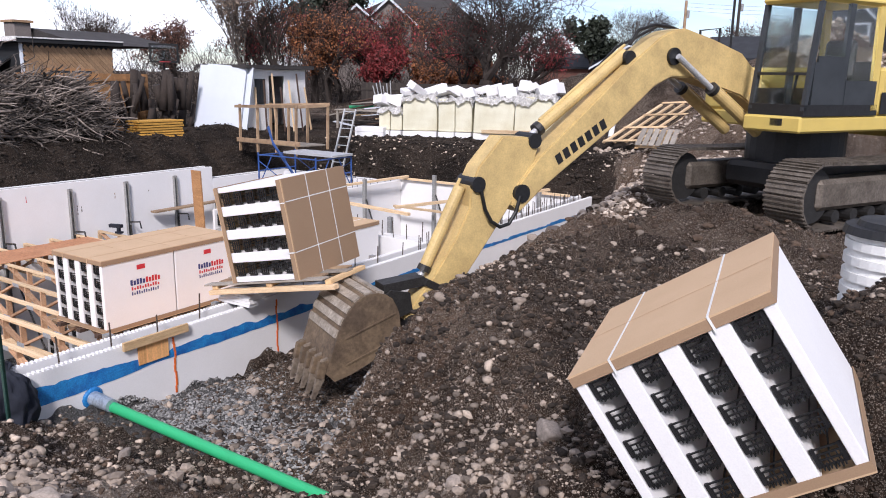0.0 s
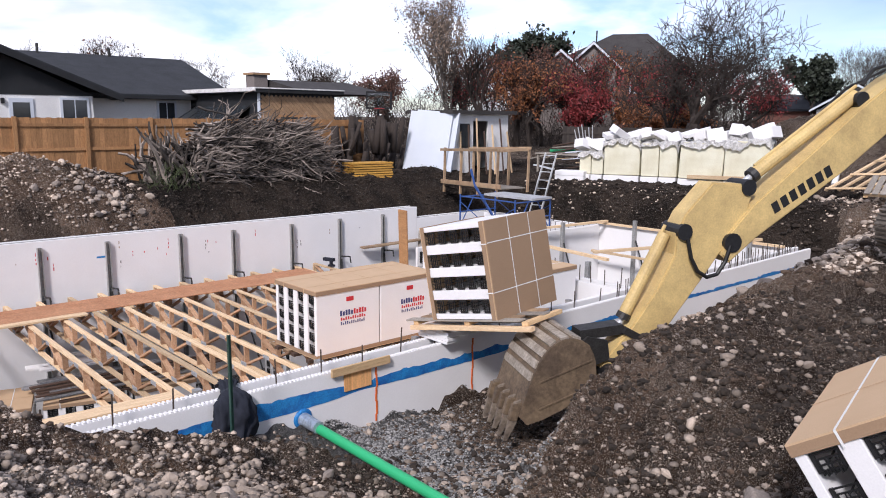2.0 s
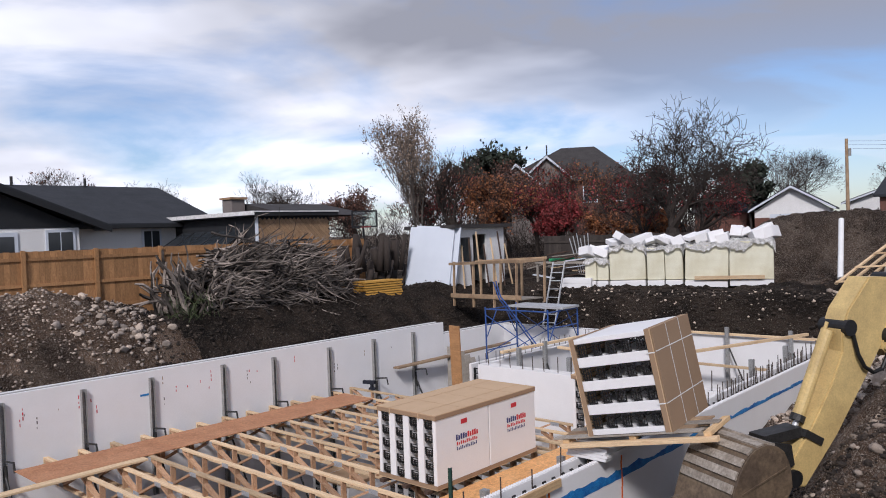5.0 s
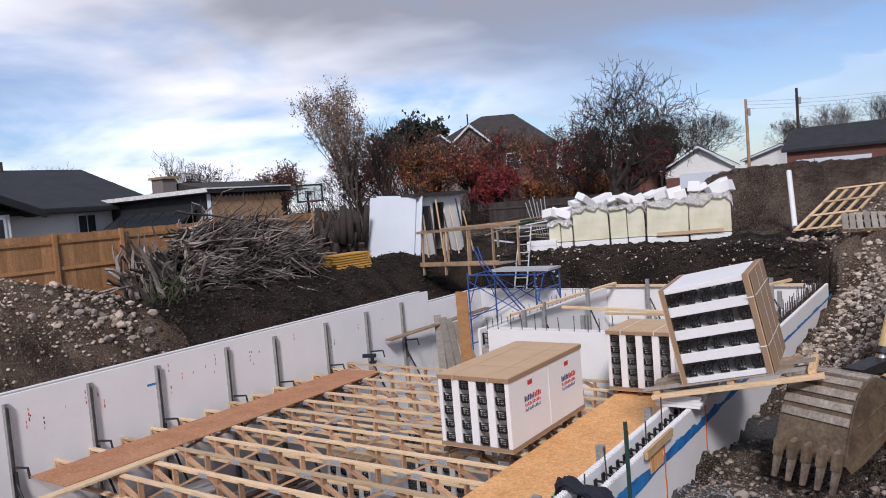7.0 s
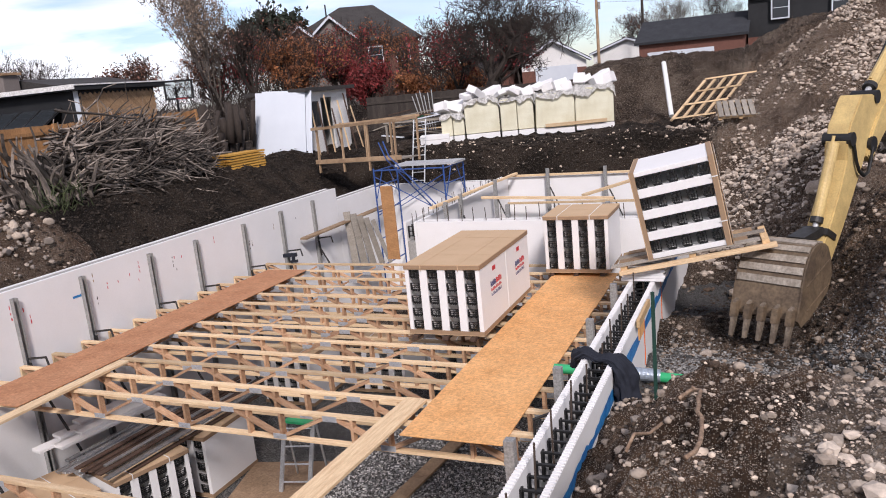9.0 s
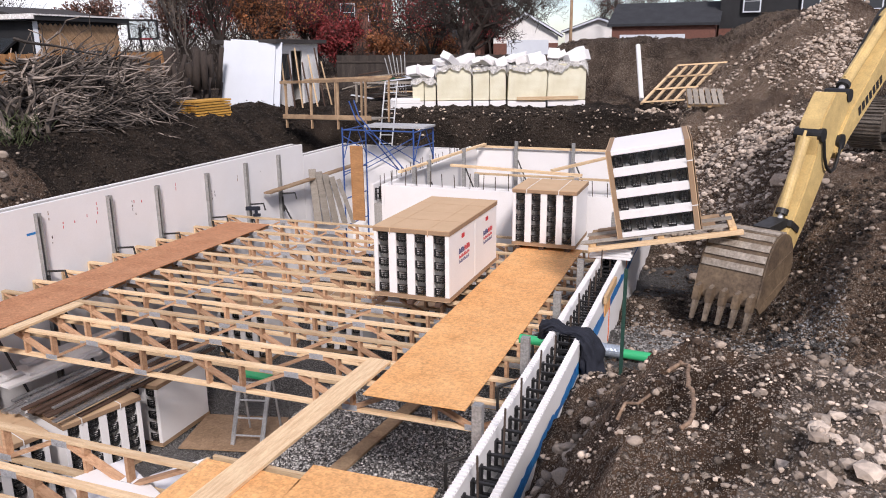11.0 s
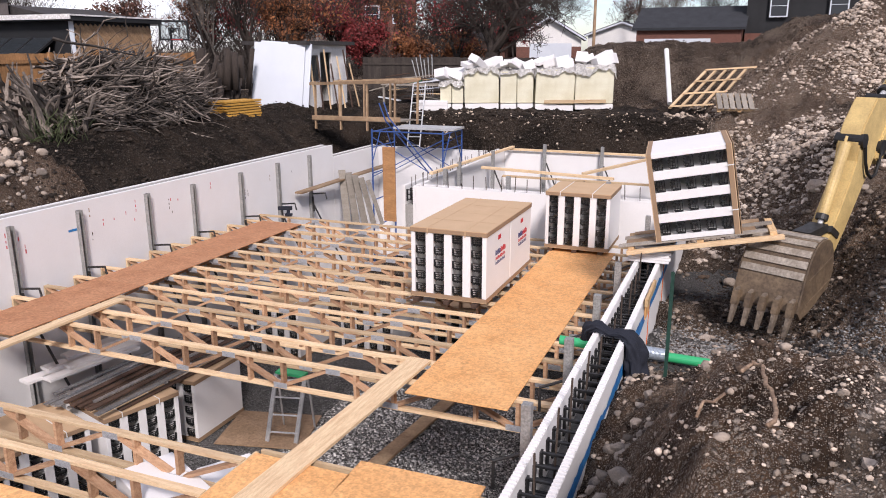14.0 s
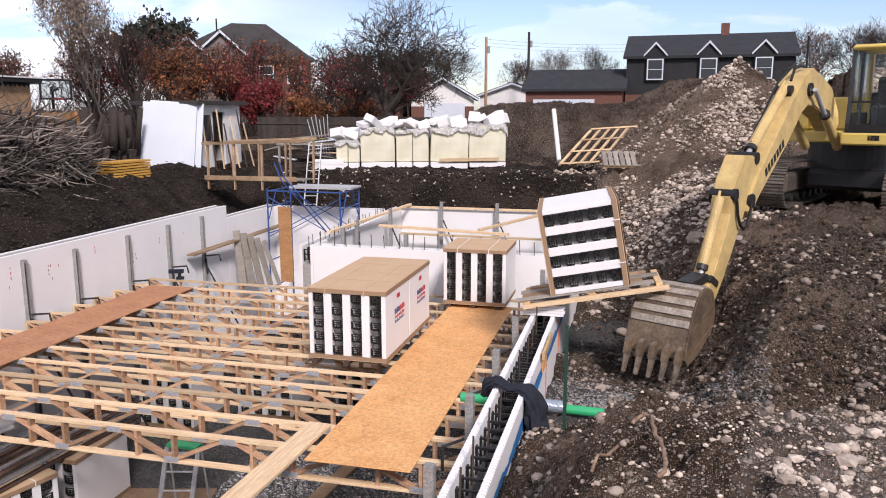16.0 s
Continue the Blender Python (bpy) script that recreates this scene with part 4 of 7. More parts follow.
# tilted bundle on the earth near the camera's start
b5 = bundle(1.22, "foam-form bundle leaning on an earth slope", False)
NEAR = pose(-1.698, 3.969, -0.198, 4.42, -33.59, 7.0) @ pose(0, 0, -1.10)
b5.matrix_basis = NEAR

# ---------- drain pipe, jacket, posts by the east wall ----------
pipe = thing("drain_pipe", pose(0, 0, 0), "bright green plastic drain pipe lying in gravel", "pipe")
part("tube", tube((RX1 - 0.9, 4.40, -1.93), (-2.9, 4.50, -2.10), 0.056, 0.056, 20), M_GREEN_PIPE, pipe)
part("sleeve", tube((RX1 + 0.004, 4.40, -1.936), (RX1 + 0.33, 4.405, -1.945), 0.08, 0.072, 18), M_DUCT_TAPE, pipe, "silver-blue wrapped sleeve")
part("collar", tube((RX1 + 0.002, 4.40, -1.936), (RX1 + 0.02, 4.40, -1.937), 0.125, 0.105, 14), M_BLUE, pipe, "blue sealed collar")


def jacket_lump(name, label):
    """A jacket draped across the wall top: a flattened roll of cloth with folds running along it."""
    spine = [(RX0 - 0.12, 3.72, ETOP - 0.16, 0.06, 0.035), (RX0 - 0.07, 3.68, ETOP - 0.02, 0.10, 0.055), (RX0 + 0.03, 3.65, ETOP + 0.045, 0.10, 0.04), (RX0 + 0.17, 3.58, ETOP + 0.01, 0.07, 0.022),
             (RX1 - 0.06, 3.54, ETOP + 0.03, 0.11, 0.028), (RX1 + 0.05, 3.52, ETOP - 0.02, 0.17, 0.055), (RX1 + 0.10, 3.52, ETOP - 0.17, 0.20, 0.085),
             (RX1 + 0.12, 3.50, ETOP - 0.33, 0.20, 0.10), (RX1 + 0.13, 3.48, ETOP - 0.47, 0.15, 0.08), (RX1 + 0.13, 3.47, ETOP - 0.53, 0.07, 0.04)]
    rows, cols = 50, 56
    bm = bmesh.new()
    rings = []
    for i in range(rows + 1):
        s = i / rows * (len(spine) - 1)
        k = min(int(s), len(spine) - 2)
        w = s - k
        a, c = spine[k], spine[k + 1]
        x, y, z, wide, deep = (a[n] * (1 - w) + c[n] * w for n in range(5))
        tx, tz = c[0] - a[0], c[2] - a[2]
        ln = math.hypot(tx, tz)
        ux, uz = -tz / ln, tx / ln  # outward from the wall
        ring = []
        for j in range(cols):
            an = 2 * math.pi * j / cols
            f = 1 + 0.95 * noise.noise(Vector((math.cos(an) * 2.6, math.sin(an) * 2.6, s * 0.8))) + 0.5 * noise.noise(Vector((math.cos(an) * 6, math.sin(an) * 6, s * 2.1)))
            cy, cd = math.cos(an) * wide * (0.7 + 0.4 * f), math.sin(an) * deep * f
            ring.append(bm.verts.new((x + ux * cd, y + cy, z + uz * cd)))
        rings.append(ring)
    for i in range(rows):
        for j in range(cols):
            bm.faces.new((rings[i][j], rings[i][(j + 1) % cols], rings[i + 1][(j + 1) % cols], rings[i + 1][j]))
    bm.faces.new(rings[0][::-1])
    bm.faces.new(rings[-1])
    bmesh.ops.recalc_face_normals(bm, faces=bm.faces)
    return tagged(smooth(part(name, bm, M_CLOTH)), label, "jacket")


jacket_lump("jacket", "dark navy jacket bunched over the foam wall top")
tp = thing("steel_post", pose(-6.91, 3.3, -2.05), "dark green steel fence post driven in gravel", "post")
part("shaft", box(-0.018, 0.018, -0.005, 0.005, -0.3, 1.42, box(-0.004, 0.004, 0.005, 0.03, -0.3, 1.42)), M_GREENPOST, tp)
bk = thing("plywood_patch", pose(RX1 + 0.004, 5.2, ETOP), "plywood patch with lumber strap on the foam wall", "patch")
part("ply", box(0, 0.016, -0.22, 0.18, -0.30, -0.06), M_OSB, bk)
part("strap_board", box(0.017, 0.055, -0.42, 0.45, -0.07, 0.03, bevel=0.003), M_LUMBER_Y, bk)
for yv in (1.75, 3.4, 5.0, 6.6, 8.3, 10.0):
    st = thing("wall_stake", pose(RX0 - 0.22, yv, -1.5), "short grey steel upright against foam wall", "stake", "uprights along the east wall")
    part("upright", box(-0.045, 0.045, -0.045, 0.045, -3.1, 0, bevel=0.004), M_STAKE, st)
    part("bracket", pipe_run([(-0.05, 0.0, -0.5), (-0.3, 0.0, -0.62), (-0.3, 0, -0.9)], 0.018), M_STEEL, st, "black bracket arm")

# ---------- excavator ----------
EX = pose(-4.602, 8.92, 0, 0, 0, 62.8)  # x runs back along the boom, y to its right-hand side
exc = thing("excavator", EX, "yellow tracked excavator with weathered paint and dark cab", "excavator")
CO = 0.03  # middle plane of boom and arm


SHIFT = [0.0, 0.0, 0.0]  # where the next assembly sits along the machine


def ex_part(name, bm, m, label="", parent=None):
    ob = part(name, bm, m, parent or exc, label)
    ob.location = SHIFT
    return ob


boom_profile = [(-0.22, -0.10), (-0.10, -0.20), (0.25, 0.09), (1.46, 0.90), (2.14, 1.43), (2.45, 1.56), (2.91, 1.54), (3.91, 1.30), (4.40, 1.05), (4.60, 1.20), (4.50, 1.45),
                (3.88, 1.92), (3.24, 2.10), (2.65, 2.23), (2.40, 2.19), (2.17, 2.09), (1.58, 1.66), (1.11, 1.26), (0.57, 0.82), (0.17, 0.50), (-0.15, 0.14)]
boom = ex_part("boom", prism(boom_profile, CO - 0.20, CO + 0.20, bevel=0.02), M_YELLOW)
arm_profile = [(-0.38, 0.79), (0.15, 0.76), (0.18, 0.60), (0.05, 0.18), (-0.21, -0.08), (-0.38, -0.32), (-0.67, -0.71), (-0.95, -1.08), (-1.45, -1.62), (-1.70, -1.60), (-1.76, -1.40),
               (-1.34, -0.92), (-1.04, -0.48), (-0.84, -0.08), (-0.84, 0.18), (-0.72, 0.42)]
arm = ex_part("arm", prism(arm_profile, CO - 0.16, CO + 0.16, bevel=0.02), M_YELLOW)
for a, z, r, w in ((-0.08, 0.05, 0.12, 0.22), (2.43, 1.84, 0.12, 0.25), (-0.74, 0.20, 0.10, 0.20), (0.12, 0.72, 0.10, 0.18), (1.70, 1.80, 0.10, 0.14), (-1.66, -1.48, 0.10, 0.22)):
    ex_part("pin", tube((a, CO - w, z), (a, CO + w, z), r, r, 16), M_BLACK, "greasy black pin")


def cylinder(p, q, r, y, rod=0.45):
    p, q = Vector((p[0], y, p[1])), Vector((q[0], y, q[1]))
    c = p.lerp(q, 1 - rod)
    cyl = ex_part("hydraulic_cylinder", tube(p, c, r, r, 14), M_YELLOW)
    part("rod", tube(c, q, r * 0.5, r * 0.5, 12), M_GALV, cyl, "bright steel rod")
    part("gland", tube(c - (c - p).normalized() * 0.02, c + (q - p).normalized() * 0.06, r * 1.15, r * 1.15, 14), M_STEEL, cyl)
    ex_part("cylinder_hose", pipe_run([p + Vector((0, 0, r + 0.03)), p.lerp(q, 0.3) + Vector((0, 0, r + 0.03)), c + Vector((0, 0, r + 0.02))], 0.022), M_YELLOW)


cylinder((1.70, 1.86), (0.14, 0.76), 0.085, CO, 0.10)
cylinder((-0.90, 0.16), (-1.46, -0.96), 0.075, CO, 0.12)
cylinder((4.25, 0.75), (2.43, 1.84), 0.085, CO - 0.30, 0.42)
cylinder((4.25, 0.75), (2.43, 1.84), 0.085, CO + 0.30, 0.42)
ex_part("hose", pipe_run([(1.70, CO - 0.1, 1.98), (1.85, CO - 0.1, 2.18), (2.15, CO - 0.1, 2.26), (2.45, CO - 0.1, 2.24)], 0.025), M_RUBBER, "black hydraulic hose")
ex_part("hose", pipe_run([(-0.70, CO - 0.19, 0.12), (-0.64, CO - 0.2, -0.12), (-0.55, CO - 0.21, -0.28), (-0.42, CO - 0.22, -0.36), (-0.28, CO - 0.22, -0.33), (-0.17, CO - 0.21, -0.18), (-0.11, CO - 0.21, 0.02)], 0.025), M_RUBBER, "black hydraulic hose")
ex_part("hose", pipe_run([(0.3, CO + 0.1, 0.80), (0.9, CO + 0.1, 1.30), (1.65, CO + 0.1, 1.95), (2.5, CO + 0.1, 2.30), (3.6, CO + 0.1, 2.05)], 0.02), M_RUBBER)
# maker's lettering as plain black strokes along the boom
u = Vector((0.84, 0, 0.50)).normalized()
for k in range(7):
    c = Vector((0.50, CO - 0.2025, 0.48)) + u * (k * 0.14)
    ex_part("lettering_bar", beam(c - u * 0.048, c + u * 0.048, 0.004, 0.14), M_BLACK)

# bucket: curved back with wear bars, side plates, teeth
B0, B1 = -0.40, 0.47
knots = [(-1.97, -1.24), (-2.06, -1.04), (-2.24, -0.95), (-2.45, -0.98), (-2.61, -1.12), (-2.73, -1.34), (-2.82, -1.58), (-2.90, -1.83)]
back = []
for k in range(len(knots) - 1):  # rounded shell between the knots
    p0, p1, p2, p3 = (Vector(knots[min(max(k + d, 0), len(knots) - 1)]) for d in (-1, 0, 1, 2))
    for w in (0, 0.5):
        back.append(tuple(p1 + (p2 - p0) * 0.5 * w + (p0 - p1 * 2.5 + p2 * 2 - p3 * 0.5) * w ** 2 + ((p1 - p2) * 1.5 + (p3 - p0) * 0.5) * w ** 3))
back.append(knots[-1])
inner = [(a + 0.05 * (1 if i > 3 else 0.3), z - 0.04) for i, (a, z) in enumerate(back)]
bucket = ex_part("bucket", prism(back + inner[::-1], B0, B1), M_BUCKET, "worn dull steel bucket with bright bars")
side = back + [(-2.80, -1.94), (-2.60, -1.89), (-2.38, -1.80), (-2.05, -1.62), (-1.95, -1.45)]
for y in (B0 - 0.02, B1 - 0.01):
    part("side_plate", prism(side, y, y + 0.03), M_BUCKET, bucket)
for z in (-1.62, -1.30):  # welded doubler on the outer side
    part("side_weld", beam((-2.66, B0 - 0.026, z - 0.14), (-2.02, B0 - 0.026, z + 0.08), 0.012, 0.018), M_BUCKET, bucket)
part("lip", prism([(-2.02, -1.66), (-2.3, -1.80), (-2.3, -1.76), (-2.01, -1.61)], B0, B1), M_BUCKET, bucket)
run = [0.0]
for p0, p1 in zip(back, back[1:]):
    run.append(run[-1] + math.hypot(p1[0] - p0[0], p1[1] - p0[1]))
for k in range(6):
    d0 = 0.34 + k * 0.152
    c = [Vector((float(np.interp(d, run, [p[0] for p in back])), 0, float(np.interp(d, run, [p[1] for p in back])))) for d in (d0, d0 + 0.095)]
    d = (c[1] - c[0]).normalized()
    out = Vector((d.z, 0, -d.x))
    out = -out if out.x > 0 and k > 0 or out.z < 0 and k == 0 else out
    m = (c[0] + c[1]) / 2 + out * 0.012
    bm = bmesh.new()
    r = Matrix((d, Vector((0, 1, 0)), d.cross(Vector((0, 1, 0))))).transposed().to_4x4()
    bmesh.ops.create_cube(bm, size=1, matrix=Matrix.Translation((m.x, (B0 + B1) / 2, m.z)) @ r @ Matrix.Diagonal((0.095, B1 - B0 - 0.02, 0.026, 1)))
    part("wear_bar", bm, M_WEAR, bucket)
for k in range(5):
    y = B0 + 0.06 + k * (B1 - B0 - 0.12) / 4
    tooth = part("tooth", prism([(-2.85, -1.66), (-2.93, -1.68), (-3.00, -1.90), (-3.06, -2.13), (-3.02, -2.14), (-2.90, -1.92)], y - 0.03, y + 0.03, bevel=0.008), M_TOOTH, bucket)
    part("adapter", prism([(-2.84, -1.68), (-2.955, -1.70), (-3.005, -1.88), (-2.91, -1.90)], y - 0.045, y + 0.045, bevel=0.008), M_BUCKET, tooth)
for y in (CO - 0.20, CO + 0.17):
    part("ear", prism([(-1.66, -1.32), (-1.98, -1.42), (-2.08, -1.12), (-1.96, -1.02), (-1.70, -1.08)], y, y + 0.04), M_STEEL, bucket)
ex_part("link", beam((-1.46, CO, -0.98), (-2.02, CO, -1.02), 0.24, 0.12), M_STEEL)
ex_part("link", beam((-1.46, CO, -0.98), (-1.20, CO, -1.12), 0.36, 0.09), M_STEEL)

# upper body
SHIFT = [-0.27, 0.0, 0.0]
TX, TZ, TC, UC = 5.55, -0.45, -0.08, -0.42
ex_part("turntable", tube((TX, UC + 0.2, TZ + 0.72), (TX, UC + 0.2, TZ + 1.26), 0.75, 0.75, 28), M_BLACK)
ex_part("deck", box(3.95, 8.0, TC - 1.32, TC - 0.36, TZ + 1.27, TZ + 1.50, bevel=0.03), M_YELLOW_CAB)
ex_part("deck", box(4.95, 8.0, TC - 0.359, TC + 1.32, TZ + 1.27, TZ + 1.50, bevel=0.03), M_YELLOW_CAB)
ex_part("engine_hood", box(5.75, 7.95, TC - 1.32, TC + 1.3, TZ + 1.505, TZ + 2.2, bevel=0.05), M_YELLOW_CAB)
ex_part("black_stripe", box(5.76, 7.9, TC - 1.327, TC - 1.3215, TZ + 1.52, TZ + 1.84), M_BLACK)
ex_part("counterweight", box(7.96, 8.5, TC - 1.3, TC + 1.3, TZ + 1.05, TZ + 2.0, bevel=0.12), M_YELLOW_CAB)
for k in range(5):
    ex_part("vent_slat", box(5.9, 6.35, TC - 1.335, TC - 1.3285, TZ + 1.88 + k * 0.055, TZ + 1.91 + k * 0.055), M_BLACK)
ex_part("toolbox", box(4.96, 5.7, TC + 0.55, TC + 1.3, TZ + 1.505, TZ + 2.0, bevel=0.05), M_YELLOW_CAB)
ex_part("handrail", pipe_run([(4.3, TC + 0.9, TZ + 1.9), (4.3, TC + 0.9, TZ + 2.75), (4.75, TC + 0.9, TZ + 2.8), (4.75, TC + 0.9, TZ + 1.9)], 0.02), M_BLACK)
ex_part("handrail", tube((4.62, TC + 0.55, TZ + 1.9), (4.62, TC + 0.55, TZ + 3.4), 0.02, 0.02), M_BLACK)
# cab with glazed sides
cab = ex_part("cab", box(3.98, 5.68, TC - 1.33, TC - 0.42, TZ + 1.505, TZ + 1.58), M_BLACK, "yellow and black cab with tinted glass")
y0, y1, z0, z1 = TC - 1.33, TC - 0.42, TZ + 1.58, TZ + 3.04
fa, ft = 3.98, 4.12  # front pillar foot and head
part("roof", box(ft - 0.06, 5.66, y0 - 0.01, y1 + 0.01, z1, z1 + 0.10, bevel=0.04), M_YELLOW_CAB, cab)
for y in (y0 + 0.03, y1 - 0.03):
    part("pillar", beam((fa + 0.03, y, z0), (ft + 0.03, y, z1), 0.06, 0.07), M_CABGREY, cab)
    part("pillar", beam((4.78, y, z0), (4.82, y, z1), 0.05, 0.12), M_CABGREY, cab)
    part("pillar", beam((5.58, y, z0), (5.52, y, z1), 0.06, 0.14), M_YELLOW_CAB, cab)
    part("sill", box(fa, 5.66, y - 0.03, y + 0.03, z0 - 0.001, z0 + 0.08), M_BLACK, cab)
part("front_sill", box(fa, fa + 0.06, y0 + 0.06, y1 - 0.06, z0, z0 + 0.08), M_BLACK, cab)
part("front_rail", beam((fa + 0.06, y0 + 0.06, z0 + 0.5), (fa + 0.06, y1 - 0.06, z0 + 0.5), 0.03, 0.04), M_BLACK, cab)
part("windscreen", beam((fa + 0.045, (y0 + y1) / 2, z0 + 0.06), (ft + 0.045, (y0 + y1) / 2, z1), y1 - y0 - 0.12, 0.008), glass, cab, "large clear windscreen").visible_shadow = False
part("far_panel", box(4.05, 5.58, y1 - 0.03, y1 - 0.013, z0, z0 + 0.3), M_BLACK, cab)
part("door_panel", box(4.10, 4.78, y0 - 0.006, y0 + 0.02, z0 + 0.08, z0 + 0.66), M_CABGREY, cab)
part("door_frame", box(4.16, 4.78, y0 - 0.008, y0 + 0.02, z0 + 0.66, z0 + 0.74), M_CABGREY, cab)
part("door_window", box(4.16, 4.78, y0 + 0.004, y0 + 0.010, z0 + 0.74, z1 - 0.02), glass, cab).visible_shadow = False
part("rear_panel", box(4.84, 5.58, y0 - 0.004, y0 + 0.02, z0 + 0.08, z0 + 0.42), M_CABGREY, cab)
part("side_window", box(4.84, 5.58, y0 + 0.004, y0 + 0.010, z0 + 0.42, z1 - 0.02), glass, cab).visible_shadow = False
part("far_window", box(4.2, 5.58, y1 - 0.012, y1 - 0.006, z0 + 0.3, z1 - 0.02), glass, cab).visible_shadow = False
part("rear_wall", box(5.58, 5.64, y0 + 0.06, y1 - 0.06, z0, z0 + 0.7), M_BLACK, cab)
part("seat", box(4.85, 5.3, y0 + 0.22, y1 - 0.22, z0, z0 + 0.45, bevel=0.05), M_BLACK, cab)
part("seat_back", box(5.25, 5.4, y0 + 0.22, y1 - 0.22, z0 + 0.45, z0 + 1.0, bevel=0.05), M_BLACK, cab)
part("lever", tube((4.3, (y0 + y1) / 2, z0), (4.38, (y0 + y1) / 2, z0 + 0.5), 0.02), M_BLACK, cab)
part("headlight", box(fa - 0.03, fa, y0 + 0.3, y0 + 0.5, z0 - 0.22, z0 - 0.12), M_BLACK, cab)
# undercarriage
SHIFT = [-0.35, -0.08, 0.0]
ex_part("car_body", box(4.6, 6.6, UC - 0.8, UC + 0.8, TZ + 0.35, TZ + 0.74, bevel=0.08), M_BLACK)
for s in (-1, 1):
    c = UC + s * 1.15
    fr = ex_part("track_frame", box(4.0, 7.3, c - 0.2, c + 0.2, TZ + 0.25, TZ + 0.68, bevel=0.06), M_TRACK)
    for a in (3.95, 7.25):
        part("wheel", tube((a, c - 0.13, TZ + 0.46), (a, c + 0.13, TZ + 0.46), 0.38, 0.38, 24), M_STEEL, fr)
    for k in range(7):
        part("roller", tube((4.4 + k * 0.42, c - 0.2, TZ + 0.16), (4.4 + k * 0.42, c + 0.2, TZ + 0.16), 0.09, 0.09, 12), M_STEEL, fr)
    bm = box(-0.092, 0.092, -0.30, 0.30, -0.012, 0.012)
    for g in (-0.07, 0.0, 0.07):
        box(g - 0.012, g + 0.012, -0.30, 0.30, 0.012, 0.036, bm)
    shoe = mesh_of("track_shoe", bm, M_TRACK)
    R, a0, a1, zc = 0.44, 3.95, 7.25, TZ + 0.46
    total, arc = 2 * (a1 - a0) + 2 * math.pi * R, math.pi * R
    n = int(total / 0.19)
    for k in range(n):
        d = k * total / n
        if d < a1 - a0:
            x, z, ang = a0 + d, zc + R - 0.03 * math.sin(math.pi * d / (a1 - a0)), 0
        elif d < a1 - a0 + arc:
            th = (d - (a1 - a0)) / R
            x, z, ang = a1 + R * math.sin(th), zc + R * math.cos(th), math.degrees(th)
        elif d < 2 * (a1 - a0) + arc:
            x, z, ang = a1 - (d - (a1 - a0) - arc), zc - R, 180
        else:
            th = (d - 2 * (a1 - a0) - arc) / R
            x, z, ang = a0 - R * math.sin(th), zc - R * math.cos(th), 180 + math.degrees(th)
        shared("track_shoe", shoe, fr, pose(x, c, z, 0, ang, 0))

# ---------- the yard ----------
# cedar fence
fence = thing("fence", pose(-23.4, -6, -0.5), "tall reddish-brown cedar board fence", "fence")
bdata = mesh_of("board", box(-0.009, 0.009, 0, 0.136, 0, 1.9), M_CEDAR)
for k in range(165):
    shared("board", bdata, fence, pose(0, k * 0.14, random.uniform(-0.01, 0.01)))
pdata = mesh_of("post", box(0.012, 0.10, -0.05, 0.05, -0.2, 1.93), M_CEDAR)
for k in range(13):
    shared("post", pdata, fence, pose(0.0, 0.2 + k * 1.86, 0))
for z in (0.3, 0.98, 1.66):
    part("rail", box(0.010, 0.048, 0.02, 23.0, z, z + 0.085), M_CEDAR, fence)
# dark board fence across the back
fence2 = thing("fence", pose(-24, 29.6, -0.4), "dark weathered board fence", "fence")
bdata = mesh_of("board", box(0, 0.137, -0.009, 0.009, 0, 1.55), M_DARKFENCE)
for k in range(95):
    shared("board", bdata, fence2, pose(k * 0.14, 0, random.uniform(-0.02, 0.02)))
for z in (0.4, 1.2):
    part("rail", box(0, 13.3, -0.05, -0.011, z, z + 0.08), M_DARKFENCE, fence2)


# brush pile: many tangled limbs, ONE heap
def limb_mesh(name, count, place, material, thin=(0.008, 0.035), length=(0.8, 3.0), seed=5):
    rnd = random.Random(seed)
    verts, faces = [], []
    for _ in range(count):
        p, d = place(rnd)
        L = rnd.uniform(*length)
        r = rnd.uniform(*thin)
        n = 7
        d = Vector(d).normalized()
        pts = []
        q = Vector(p) - d * L / 2
        for k in range(n):
            pts.append(q.copy())
            d = (d + Vector((rnd.gauss(0, 0.26), rnd.gauss(0, 0.26), rnd.gauss(0, 0.22)))).normalized()
            q = q + d * L / (n - 1)
        base = len(verts)
        for k, c in enumerate(pts):
            dd = (pts[min(k + 1, n - 1)] - pts[max(k - 1, 0)]).normalized()
            s = dd.cross(Vector((0.3, 0.2, 1))).normalized()
            u = s.cross(dd)
            rr = r * (1 - 0.65 * k / (n - 1))
            for a in range(4):
                verts.append(c + s * rr * math.cos(a * 1.5708) + u * rr * math.sin(a * 1.5708))
        for k in range(n - 1):
            for a in range(4):
                faces.append((base + k * 4 + a, base + k * 4 + (a + 1) % 4, base + k * 4 + 4 + (a + 1) % 4, base + k * 4 + 4 + a))
    me = bpy.data.meshes.new(name)
    me.from_pydata([tuple(v) for v in verts], [], faces)
    me.materials.append(material)
    return new(name, me)


def heap_place(x0, x1, y0, y1, base, h, flat=0.25, along=(0.15, 1, 0)):
    def f(r):
        v = r.uniform(0, 1)
        x, y = r.uniform(x0, x1), y0 + (y1 - y0) * v
        e = min(1, 4 * v * 0.9 + 0.35) * min(1, (1 - v) * 3 + 0.5)
        s = 1 - abs((x - (x0 + x1) / 2) / ((x1 - x0) / 2)) ** 2 * 0.55
        z = base + h * e * s * r.random() ** 0.55
        return (x, y, z), (along[0] + r.gauss(0, 0.4), along[1] + r.gauss(0, 0.3), r.gauss(0, flat))
    return f


